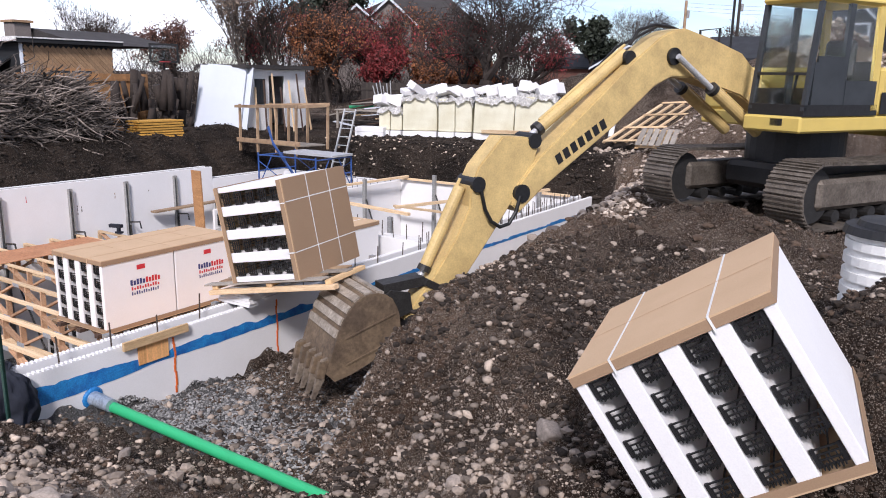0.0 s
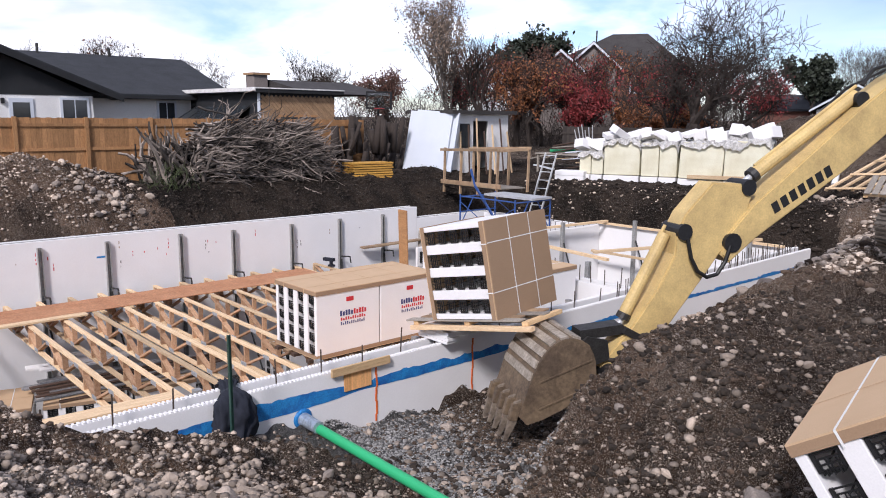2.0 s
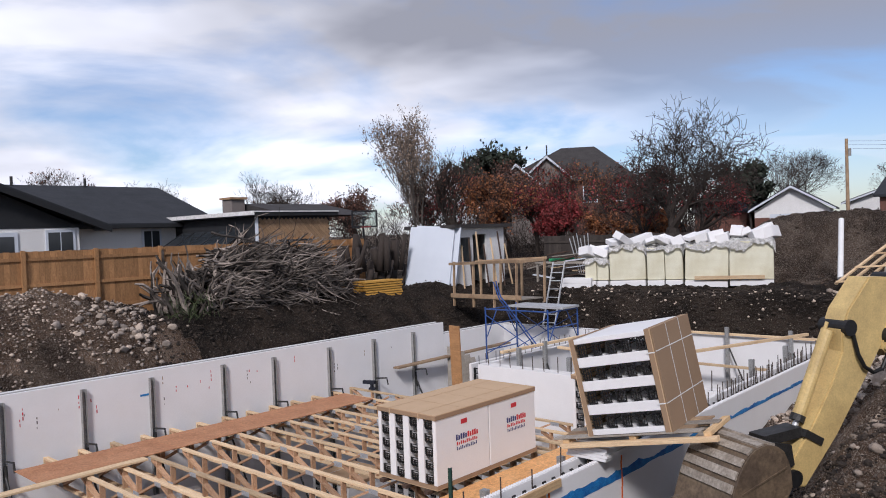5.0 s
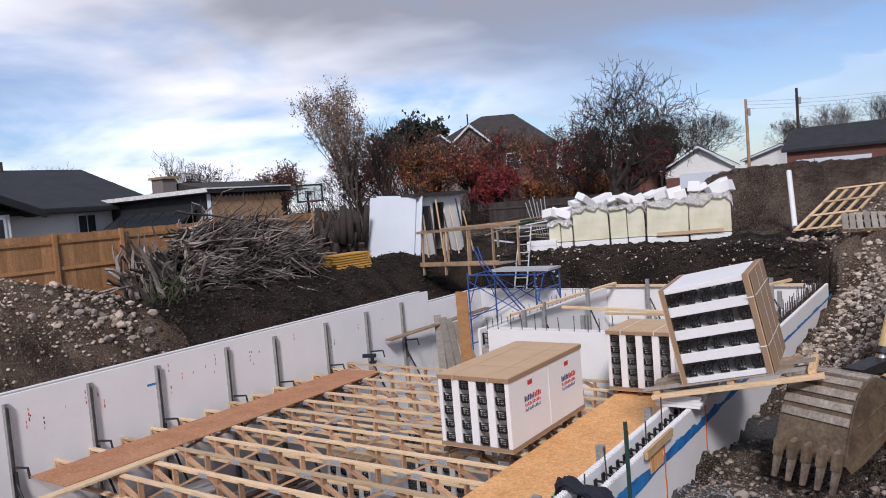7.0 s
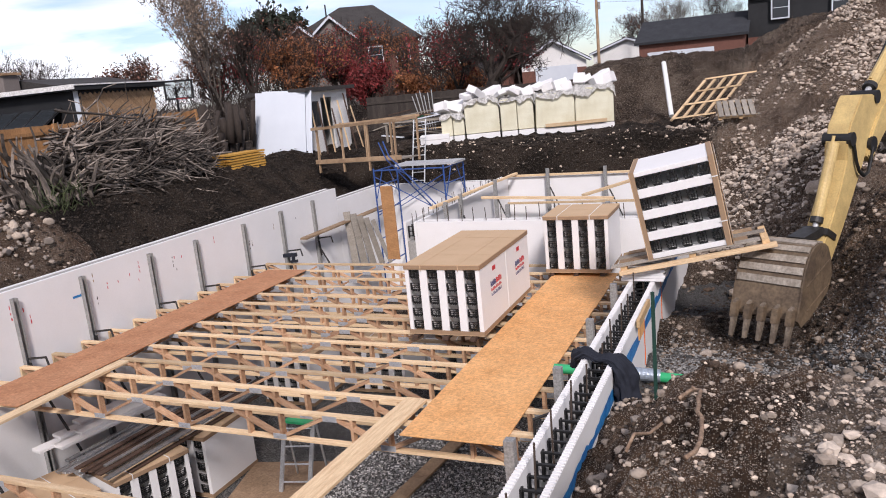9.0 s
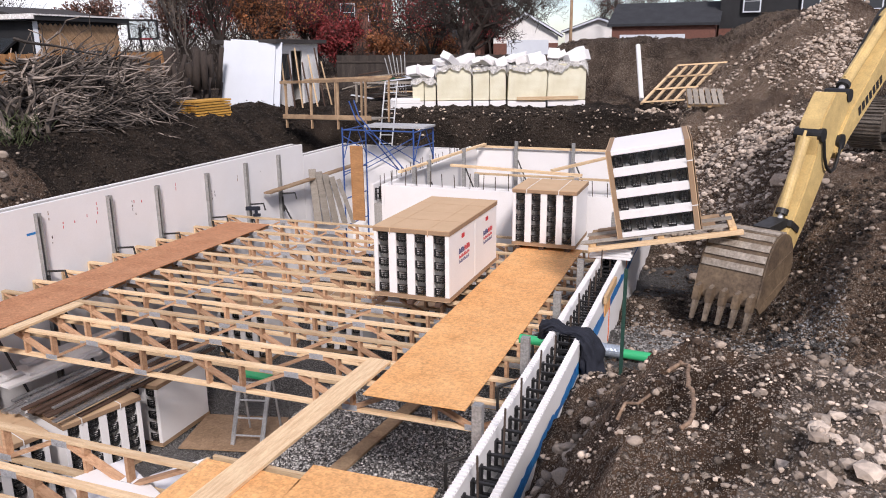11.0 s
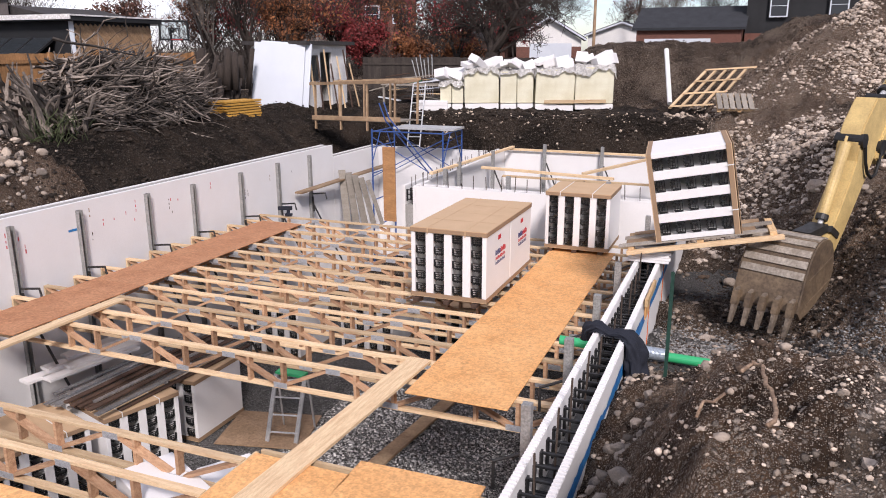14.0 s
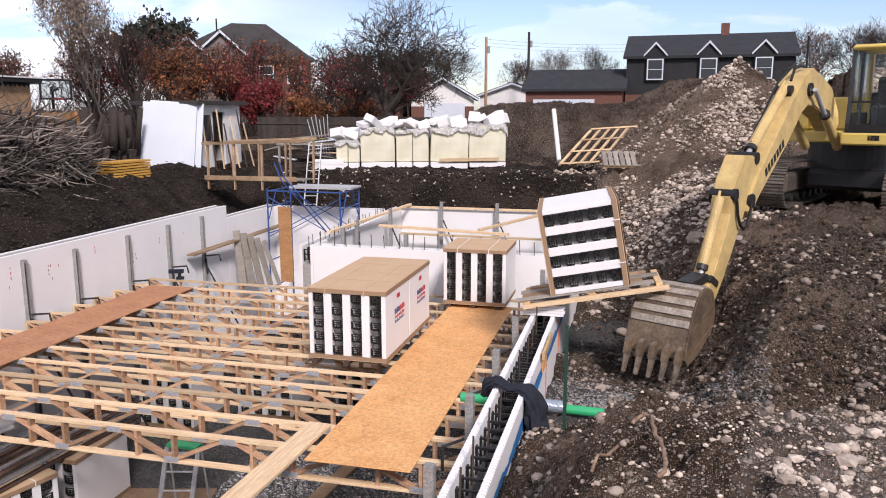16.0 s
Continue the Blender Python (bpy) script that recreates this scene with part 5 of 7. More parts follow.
pile = limb_mesh("brush_pile", 3600, heap_place(-23.0, -21.1, 9.9, 14.1, -0.62, 1.80, 0.14), M_BRUSH, (0.007, 0.046), (0.7, 2.2))
tagged(pile, "long heap of grey-brown cut branches and limbs", "brush pile", kind="stuff")
stub = limb_mesh("stump_pile", 130, lambda r: ((r.uniform(-22.8, -21.2), r.uniform(8.4, 10.0), r.uniform(-0.4, 0.6)), (r.gauss(0, 0.5), r.gauss(-0.3, 0.5), 1.2)), M_BRUSH, (0.03, 0.12), (0.8, 1.9), 9)
tagged(stub, "upright grey tree stumps and split trunks", "stump pile", kind="stuff")
rnd = random.Random(21)
for k in range(34):
    L, r = rnd.uniform(0.8, 1.5), rnd.uniform(0.07, 0.17)
    y = 14.6 + 3.3 * rnd.random()
    x = -23.1 + rnd.uniform(0, 1.0)
    lg = smooth(part("log", tube((0, 0, 0), (rnd.uniform(-0.15, 0.15), rnd.uniform(-0.2, 0.2), L), r, r * 0.85, 9), M_BARK))
    lg.matrix_basis = pose(x, y, -0.55 + 0.75 * (k % 2), rnd.uniform(-14, 14), rnd.uniform(-14, 14), 0)
    tagged(lg, "dark barked log standing in the woodpile", "log", "logs in the woodpile")
# yellow form boards
for k in range(7):
    for j in range(3):
        ob = board("form_board", (-21.45 + 0.23 * j + rnd.uniform(-0.03, 0.03), 14.85 + rnd.uniform(-0.06, 0.06), -0.52 + k * 0.08), (-21.3 + 0.23 * j, 16.4 + rnd.uniform(-0.06, 0.06), -0.52 + k * 0.08), 0.2, 0.055, M_YLUMBER, "yellow-stained form board in a stack", "board", "stack of yellow boards")


# white shed with panel leaning on it
def shed():
    t = thing("shed", pose(-23.15, 19.4, -0.55), "small white shed with flat dark roof and open door", "shed")
    part("wall", box(0, 2.2, 0, 0.08, 0, 2.15), M_WHITEWALL, t)
    part("wall", box(0, 2.2, 2.9, 2.98, 0, 2.2), M_WHITEWALL, t)
    part("wall", box(0, 0.08, 0.081, 2.899, 0, 2.15), M_WHITEWALL, t)
    bm = box(2.12, 2.2, 0.081, 1.05, 0, 2.2)
    box(2.12, 2.2, 1.85, 2.899, 0, 2.2, bm)
    box(2.12, 2.2, 1.05, 1.85, 1.95, 2.2, bm)
    part("wall", bm, M_WHITEWALL, t)
    part("roof", box(-0.2, 2.45, -0.25, 3.25, 2.205, 2.34), M_SHINGLE_B, t, "flat dark roof with fascia")
    d = part("door", box(0, 0.7, 0, 0.04, 0, 1.94), M_BLACKSIDING, t, "dark open door")
    d.matrix_basis = pose(2.12, 1.08, 0.0, 0, 0, 150)
    w = part("window", box(2.201, 2.23, 0.35, 0.85, 0.95, 1.85), M_BLACK, t)
    part("pane", box(2.231, 2.236, 0.4, 0.58, 1.0, 1.8), darkglass, w)
    part("pane", box(2.231, 2.236, 0.62, 0.8, 1.0, 1.8), darkglass, w)
    return t


shed()
for k, (dx, m) in enumerate(((0, M_WHITE), (0.14, M_WHITE))):
    pn = part("insulated_panel", box(0, 1.75, 0, 0.08, 0, 2.5, bevel=0.004), m)
    pn.matrix_basis = pose(-22.4 + dx, 18.1 + 0.2 * k, -0.68 + 0.04 * k, -11, 4, 22)
    tagged(pn, "large white insulated panel leaning on the shed", "panel", "leaning panels")
for k in range(7):
    board("timber", (-20.7 + 0.1 * k, 19.6 + 0.36 * k, -0.6), (-20.92 + 0.06 * k, 19.75 + 0.36 * k, 1.0 + 0.25 * (k % 3)), 0.07, 0.03, M_DARKBOARD if k % 2 else M_LUMBER, "thin board leaning on the shed wall", "board", "boards leaning on the shed")

# guard rail of lumber at the pit edge
rail = thing("guard_rail", None, "rough lumber guard rail at the pit edge", "guard rail")
GA, GB = Vector((-19.6, 17.75, -0.68)), Vector((-16.4, 17.05, -0.6))
for k in range(4):
    p = GA.lerp(GB, k / 3)
    part("post", beam(p + Vector((0, 0, -0.35)), p + Vector((0.02, 0.02, 1.18)), 0.09, 0.04), M_RAIL, rail)
    p2 = p + Vector((0.25, 1.15, 0))
    part("post", beam(p2 + Vector((0, 0, -0.2)), p2 + Vector((0.02, 0.02, 1.2)), 0.09, 0.04), M_RAIL, rail)
part("top_rail", beam(GA + Vector((-0.15, -0.045, 1.1)), GB + Vector((0.15, -0.045, 1.15)), 0.04, 0.09), M_RAIL, rail)
part("top_rail", beam(GA + Vector((0.1, 1.1, 1.12)), GB + Vector((0.4, 1.1, 1.2)), 0.04, 0.09), M_RAIL, rail)
part("end_rail", beam(GB + Vector((0.03, 0, 1.12)), GB + Vector((0.3, 1.15, 1.16)), 0.04, 0.09), M_RAIL, rail)
part("toe_board", beam(GA + Vector((-0.1, -0.045, 0.02)), GB + Vector((0.2, -0.045, 0.02)), 0.04, 0.14), M_RAIL, rail)
part("platform", beam(GA + Vector((0.1, 0.55, -0.06)), GB + Vector((0.1, 0.55, -0.06)), 1.1, 0.04), M_OLDWOOD, rail)

# blue frame scaffold
scaf = thing("scaffold", pose(-16.4, 15.5, 0), "blue steel frame scaffold with aluminium deck", "scaffold")
for x in (0, 2.2):
    for y in (0, 1.5):
        part("leg", tube((x, y, FLOOR), (x, y, -0.72), 0.024, 0.024, 8), M_BLUE_STEEL, scaf)
    for z in (-0.8, -1.25, -2.0, -2.8, -3.6):
        part("rung", tube((x, 0, z), (x, 1.5, z), 0.02, 0.02, 8), M_BLUE_STEEL, scaf)
    part("knee", tube((x, 0.05, -1.6), (x, 0.55, -0.82), 0.016, 0.016, 6), M_BLUE_STEEL, scaf)
    part("knee", tube((x, 1.45, -1.6), (x, 0.95, -0.82), 0.016, 0.016, 6), M_BLUE_STEEL, scaf)
for y in (0, 1.5):
    part("cross_brace", tube((0, y, -0.95), (2.2, y, -2.1), 0.014, 0.014, 6), M_BLUE_STEEL, scaf)
    part("cross_brace", tube((0, y, -2.1), (2.2, y, -0.95), 0.014, 0.014, 6), M_BLUE_STEEL, scaf)
    part("top_tube", tube((0, y, -0.78), (2.2, y, -0.78), 0.02, 0.02, 8), M_BLUE_STEEL, scaf)
part("stair_rail", pipe_run([(0.35, 0.1, 0.05), (0.5, 0.1, -0.4), (1.9, 0.1, -1.9)], 0.02), M_BLUE_STEEL, scaf)
part("stair_rail", pipe_run([(0.1, 0.3, 0.0), (0.3, 0.3, -0.5), (1.7, 0.3, -2.0)], 0.02), M_BLUE_STEEL, scaf)
part("deck", box(0.4, 2.3, 0.6, 1.45, -0.76, -0.70), M_GALV, scaf, "aluminium deck plank")


def ladder(p, q, w, label):
    t = thing("ladder", None, label, "ladder")
    p, q, w = Vector(p), Vector(q), Vector(w)
    part("rail", beam(p, q, 0.03, 0.07), M_GALV, t)
    part("rail", beam(p + w, q + w, 0.03, 0.07), M_GALV, t)
    n = int((q - p).length / 0.3)
    for k in range(1, n + 1):
        c = p.lerp(q, (k - 0.3) / n)
        part("rung", tube(c, c + w, 0.016, 0.016, 8), M_GALV, t)
    return t


ladder((-16.9, 18.6, -3.2), (-17.2, 20.3, 0.35), (0.42, 0.08, 0), "aluminium ladder leaning on the pit bank")
ladder((-2.9, 3.55, -1.25), (-0.2, 3.05, -0.62), (0.12, -0.42, -0.1), "aluminium ladder lying on the earth")
sl = ladder((-13.35, 5.42, FLOOR), (-13.22, 5.62, FLOOR + 1.2), (0.48, 0.12, 0), "aluminium stepladder on the basement floor")
part("brace", beam((-13.42, 6.05, FLOOR), (-13.24, 5.68, FLOOR + 1.2), 0.025, 0.05), M_GALV, sl)
part("brace", beam((-12.88, 6.18, FLOOR), (-12.74, 5.80, FLOOR + 1.2), 0.025, 0.05), M_GALV, sl)
part("cap", box(-13.24, -12.72, 5.62, 5.80, FLOOR + 1.2, FLOOR + 1.24), M_GREEN_PIPE, sl, "green plastic top")

# garage foundation: lumber caps, walers and braces
for p, q in (((-13.1, 12.0, -1.30), (-12.9, 18.0, -1.36)), ((-13.2, 18.02, -1.44), (-7.8, 18.02, -1.44)), ((-12.2, 13.0, -1.25), (-9.0, 12.6, -1.28)), ((-13.1, 17.6, -2.2), (-8.0, 17.5, -2.2)), ((-9.8, 13.2, -1.3), (-8.0, 17.2, -1.2))):
    board("waler", p, q, 0.09, 0.06, label="lumber waler bracing the foam wall", category="board", group="walers")
brace2 = thing("wall_brace", pose(-12.9, 16.0, GTOP + 0.1), "grey steel upright brace in the garage foundation", "wall brace", "braces in the garage foundation")
part("upright", box(-0.045, 0.045, -0.045, 0.045, -2.3, 0.15), M_STAKE, brace2)
part("diagonal_brace", pipe_run([(0.05, 0.0, -0.4), (0.9, -0.2, -2.2)], 0.022), M_STEEL, brace2)
for x, y in ((-13.0, 13.6), (-12.9, 12.4), (-11.9, 17.9), (-10.2, 17.9), (-8.6, 17.9), (-11.2, 11.9), (-9.0, 11.95), (-7.95, 13.5), (-7.95, 15.5)):
    copy_thing(brace2, pose(x, y, GTOP + 0.1))
bd = board("plank", (-13.78, 11.2, DECK - 0.02), (-13.75, 11.12, -0.62), 0.04, 0.30, M_CEDAR, "wide orange-brown plank standing on end", "plank")
for k in range(5):
    board("sheet_offcut", (-16.4 + 0.22 * k, 13.9 + 0.1 * k, -3.2), (-16.75 + 0.2 * k, 14.3, -1.75 - 0.06 * k), 0.2, 0.025, M_OLDWOOD, "panel offcut leaning on the west wall", "panel", "leaning offcuts")
board("waler", (-16.85, 12.2, -2.05), (-16.6, 16.8, -1.95), 0.22, 0.045, M_RAIL, label="scaffold plank on wall brackets", category="plank")

# foam block stacks under plastic
random.seed(12)
F0, F1 = Vector((-16.75, 21.6, 0)), Vector((-10.93, 23.73, 0))
fd = (F1 - F0).normalized()
fy = math.degrees(math.atan2(fd.y, fd.x))
u = 0.0
for k, (w, h) in enumerate(((0.85, 1.05), (1.25, 1.46), (1.2, 1.40), (1.4, 1.48), (1.38, 1.56))):
    z0 = -0.60
    t = thing("foam_stack", pose(*(F0 + fd * u)[:2], z0, 0, random.uniform(-2, 2), fy), "stack of yellowed foam blocks under torn plastic", "foam stack", "foam stacks in the yard")
    n = 2 if k in (0, 2) else 1
    for j in range(n):
        part("foam_block", box(j * w / n + 0.01, (j + 1) * w / n - 0.01, 0.02 * j, 1.2, 0.22, h - 0.08, bevel=0.02), M_FOAM_OLD, t)
        part("foam_block", box(j * w / n + 0.02, (j + 1) * w / n - 0.02, -0.08, 1.15, 0, 0.20, bevel=0.01), M_FOAM, t)
    # crumpled plastic cover
    bm = bmesh.new()
    g = {}
    for a in range(21):
        for b_ in range(21):
            x, y = (a / 20) * (w + 0.1) - 0.05, (b_ / 20) * 1.4 - 0.1
            edge = max(0, 0.0 - y) * (1.0 + 3.6 * abs(noise.noise((x * 1.7 + k * 7, 0.3, 5.0))) + 0.6 * noise.noise((x * 7.0 + k * 7, 1.3, 5.0))) + max(0, 0.03 - x) * 2 + max(0, x - w + 0.03) * 2
            g[a, b_] = bm.verts.new((x, y, h - 0.03 - edge + 0.16 * noise.noise((x * 2.6 + k * 3, y * 2.6, 1.0)) + 0.08 * noise.noise((x * 9 + k, y * 9, 2.0))))
    for a in range(20):
        for b_ in range(20):
            bm.faces.new((g[a, b_], g[a + 1, b_], g[a + 1, b_ + 1], g[a, b_ + 1]))
    bmesh.ops.solidify(bm, geom=bm.faces[:], thickness=0.006)
    part("plastic_cover", bm, M_FILM, t, "crumpled torn plastic sheet")
    for j in range(4):
        sx, sz = random.uniform(0.2, 0.45), random.uniform(0.06, 0.2)
        q = part("loose_block", box(-sx, sx, -0.2, 0.2, -sz, sz, bevel=0.01), M_FOAM, t, "white foam offcut")
        q.matrix_basis = pose(0.2 + random.uniform(-0.1, 0.15) + j * (w - 0.35) / 3.0, 0.2 + 0.7 * random.random(), h + 0.10 + 0.12 * random.random(), random.uniform(-25, 25), random.uniform(-28, 28), random.uniform(0, 90))
    u += w + 0.03
t = thing("foam_stack", pose(-17.35, 21.0, -0.62, 0, 0, fy), "low stack of white foam blocks", "foam stack", "foam stacks in the yard")
for j in range(2):
    part("foam_block", box(0, 1.05, 0, 0.7, j * 0.17, j * 0.17 + 0.165, bevel=0.01), M_FOAM, t)
board("board", (-13.2, 22.75, -0.32), (-11.15, 23.5, -0.30), 0.06, 0.12, label="board lying against the foam stacks")

# white pipe on the berm, lumber frame and grey pallet on the heap
wp = thing("white_pipe", None, "white plastic pipe leaning on the earth berm", "pipe")
part("tube", tube((-8.98, 23.8, -0.35), (-9.42, 25.75, 1.47), 0.085, 0.085, 16), M_PVC, wp)
fr = thing("lumber_frame", None, "wooden wall frame lying on the earth heap", "frame")
A, B, C = Vector((-8.9, 23.0, -0.45)), Vector((-6.5, 23.4, -0.30)), Vector((-8.0, 25.8, 0.70))
for k in range(8):
    p = A.lerp(B, k / 7)
    part("stud", beam(p, p + (C - A), 0.09, 0.05), M_LUMBER, fr)
for k in range(4):
    p = A.lerp(C, k / 3) + Vector((0, 0, 0.06))
    part("plate", beam(p, p + (B - A), 0.09, 0.05), M_LUMBER, fr)
gp = pallet(1.3, 1.1)
tagged(gp, "grey weathered wooden pallet on the earth heap", "pallet")
gp.matrix_basis = pose(-7.3, 21.3, -0.42, 22, 0, 8)

# basketball hoop
hp = thing("basketball_hoop", pose(-28.55, 21.77, 0, 0, 0, 56), "basketball hoop with dark-framed backboard", "basketball hoop")
part("pole", tube((0, 0.5, -0.4), (0, 0.5, 2.4), 0.05, 0.05, 10), M_BLACK, hp)
part("arm", beam((0, 0.5, 2.2), (0.05, 0.05, 2.3), 0.06, 0.1), M_BLACK, hp)
bb = part("backboard", box(-0.56, 0.56, 0, 0.02, 1.92, 2.62), glass, hp, "clear backboard")
for a in ((-0.60, 0.60, -0.012, 0.035, 2.59, 2.67), (-0.60, 0.60, -0.012, 0.035, 1.87, 1.95), (-0.60, -0.52, -0.012, 0.035, 1.95, 2.59), (0.52, 0.60, -0.012, 0.035, 1.95, 2.59), (-0.22, 0.22, -0.012, 0.025, 2.33, 2.36), (-0.22, -0.19, -0.012, 0.025, 2.06, 2.33), (0.19, 0.22, -0.012, 0.025, 2.06, 2.33)):
    part("frame", box(*a), M_BLACK, bb)
rim = bmesh.new()
pipe_run([(0.23 * math.cos(a * 0.524), -0.3 + 0.23 * math.sin(a * 0.524), 1.9) for a in range(13)], 0.012, 6, rim)
part("rim", rim, M_RED, hp)

# white corrugated drum with black lid
dr = thing("drum", pose(-0.2, 6.55, -0.66), "white corrugated plastic riser with black lid", "drum")
part("body", tube((0, 0, 0), (0, 0, 1.079), 0.335, 0.335, 28), M_PVC, dr)
for k in range(9):
    part("corrugation", tube((0, 0, k * 0.12 + 0.01), (0, 0, k * 0.12 + 0.075), 0.36, 0.36, 28), M_PVC, dr)
part("lid", tube((0, 0, 1.08), (0, 0, 1.14), 0.39, 0.37, 28), M_BLACK, dr, "black plastic lid")
part("lid_ring", tube((0, 0, 1.14), (0, 0, 1.18), 0.30, 0.28, 28), M_BLACK, dr)


# ---------- houses ----------
def window(parent, x0, x1, y0, y1, z0, z1, axis, sign=1):
    """A window on a wall facing x or y."""
    if axis == "y":
        w = part("window", box(x0 - 0.09, x1 + 0.09, y0 - 0.05, y0, z0 - 0.09, z1 + 0.09), M_WHITE, parent, "white framed window")
        part("pane", box(x0, x1, y0 - 0.058, y0 - 0.052, z0, (z0 + z1) / 2 - 0.02), darkglass, w)
        part("pane", box(x0, x1, y0 - 0.058, y0 - 0.052, (z0 + z1) / 2 + 0.02, z1), darkglass, w)
    else:
        w = part("window", box(x0, x0 + 0.05, y0 - 0.09, y1 + 0.09, z0 - 0.09, z1 + 0.09), M_WHITE, parent, "white framed window")
        part("pane", box(x0 + 0.052, x0 + 0.058, y0, (y0 + y1) / 2 - 0.02, z0, z1), darkglass, w)
        part("pane", box(x0 + 0.052, x0 + 0.058, (y0 + y1) / 2 + 0.02, y1, z0, z1), darkglass, w)


def gable_house(name, x, y, z, rz, w, d, eave, ridge, wall, roof, label, along="x", over=0.35, barge=None):
    """Body w by d with a ridge along x or y; the origin at its front corner on the ground."""
    t = thing(name, pose(x, y, z, 0, 0, rz), label, "house")
    part("wall", box(0, w, 0, d, -1.5, eave), wall, t)
    if along == "x":
        prof = [(-over, eave - 0.12), (d / 2, ridge), (d + over, eave - 0.12), (d + over, eave + 0.06), (d / 2, ridge + 0.2), (-over, eave + 0.06)]
        ob = part("roof", prism(prof, -over, w + over), roof, t)
        ob.matrix_basis = Matrix(((0, 1, 0, 0), (1, 0, 0, 0), (0, 0, 1, 0), (0, 0, 0, 1)))
        ob2 = part("gable", prism([(0.02, eave - 0.1), (d - 0.02, eave - 0.1), (d / 2, ridge - 0.02)], 0.03, w - 0.03), wall, t)
        ob2.matrix_basis = ob.matrix_basis
    else:
        prof = [(-over, eave - 0.12), (w / 2, ridge), (w + over, eave - 0.12), (w + over, eave + 0.06), (w / 2, ridge + 0.2), (-over, eave + 0.06)]
        part("roof", prism(prof, -over, d + over), roof, t)
        part("gable", prism([(0.02, eave - 0.1), (w - 0.02, eave - 0.1), (w / 2, ridge - 0.02)], 0.03, d - 0.03), wall, t)
        part("bargeboard", prism([(-over, eave - 0.2), (w / 2, ridge - 0.08), (w + over, eave - 0.2), (w + over, eave - 0.02), (w / 2, ridge + 0.12), (-over, eave - 0.02)], -over - 0.06, -over - 0.01), barge or M_WHITE, t)
    return t


# grey-roofed white bungalow beyond the cedar fence
h1 = thing("house", pose(0, 0, -0.1), "white bungalow with dark shingle roof and dark gable", "house")
ACROSS = Matrix(((0, 1, 0, 0), (1, 0, 0, 0), (0, 0, 1, 0), (0, 0, 0, 1)))
part("wall", box(-42.2, -31.9, -6.0, 15.6, -0.6, 2.32), M_WHITEWALL, h1)
part("wing_wall", box(-31.899, -31.0, 3.3, 9.9, -0.6, 2.28), M_WHITEWALL, h1)
part("roof", prism([(-31.3, 2.22), (-37.0, 4.05), (-42.7, 2.22), (-42.7, 2.42), (-37.0, 4.27), (-31.3, 2.42)], -6.5, 16.1), M_SHINGLE, h1)
ob = part("wing_roof", prism([(2.3, 2.16), (6.6, 3.84), (10.9, 2.16), (10.9, 2.36), (6.6, 4.06), (2.3, 2.36)], -37.0, -30.55), M_SHINGLE, h1)
ob.matrix_basis = ACROSS
ob = part("gable_cladding", prism([(3.2, 2.281), (9.98, 2.281), (6.6, 3.82)], -31.3, -30.98), M_BLACKSIDING, h1, "black gable boards")
ob.matrix_basis = ACROSS
ob = part("bargeboard", prism([(2.3, 2.08), (6.6, 3.76), (10.9, 2.08), (10.9, 2.30), (6.6, 3.98), (2.3, 2.30)], -30.545, -30.49), M_BLACKSIDING, h1)
ob.matrix_basis = ACROSS
ob = part("north_gable", prism([(-42.0, 2.33), (-32.1, 2.33), (-37.0, 4.0)], 15.3, 15.55), M_WHITEWALL, h1)
part("gutter", box(-31.32, -31.22, 10.95, 16.1, 2.24, 2.36), M_BLACKSIDING, h1)
for y0, y1 in ((4.6, 6.0), (8.8, 9.65)):
    window(h1, -31.0, -31.0, y0, y1, 0.9, 2.12, "x")
window(h1, -31.9, -31.9, 12.8, 13.45, 1.2, 2.1, "x")
door = part("door", box(-30.999, -30.95, 7.0, 7.8, 0, 2.15), M_WHITE, h1, "white back door with glass")
part("pane", box(-30.949, -30.943, 7.12, 7.68, 1.0, 2.0), darkglass, door)
part("wall_lamp", box(-30.999, -30.9, 6.75, 6.87, 1.95, 2.15, bevel=0.02), M_BLACK, h1)
for y in (9.6, 12.6):
    part("vent_pipe", tube((-36.8, y, 4.1), (-36.8, y, 4.6), 0.06, 0.06, 8), M_STEEL, h1)

# old workshop with diagonal cladding and glazed lean-to
ws = thing("workshop", pose(-25.9, 14.2, -0.5), "old flat-roofed workshop with diagonal board cladding", "shed")
part("wall", box(-6.0, 0, 0.0, 3.3, 0, 2.85), M_BLACKSIDING, ws)
part("roof", box(-6.3, 0.25, -0.3, 3.6, 2.86, 3.03), M_BLACKSIDING, ws, "flat dark roof")
part("fascia", box(-6.3, 0.25, -0.34, -0.301, 2.90, 3.05), M_FILM, ws, "pale metal roof edge")
part("roof_edge", box(0.251, 0.28, -0.34, 3.6, 3.0, 3.045), M_FILM, ws)
part("corner_trim", box(-0.16, 0.02, -0.03, -0.001, 0.3, 2.85), M_WHITE, ws, "white siding strip")
for k in range(26):
    for row in range(3):
        y0, z0 = 0.1 + k * 0.19 - 1.0, 2.75 - row * 1.0
        a, b_ = max(0.03, y0), min(3.27, y0 + 1.0)
        if b_ - a > 0.12:
            ob = part("cladding_board", beam((0.016, a, z0 - (a - y0)), (0.016, b_, z0 - (b_ - y0)), 0.03, 0.125), M_DIAG, ws)
win = part("window", box(0.034, 0.08, 0.75, 2.45, 1.25, 2.05), M_CEDAR, ws, "wide low window in wood frame")
part("pane", box(0.081, 0.087, 0.83, 1.55, 1.33, 1.97), darkglass, win)
part("pane", box(0.081, 0.087, 1.62, 2.37, 1.33, 1.97), darkglass, win)
lean = part("greenhouse", prism([(-5.5, 1.2), (-0.8, 1.2), (-0.8, 1.25), (-5.5, 1.25)], -1.3, -0.05), M_BLACK, ws, "glazed lean-to with dark frame")
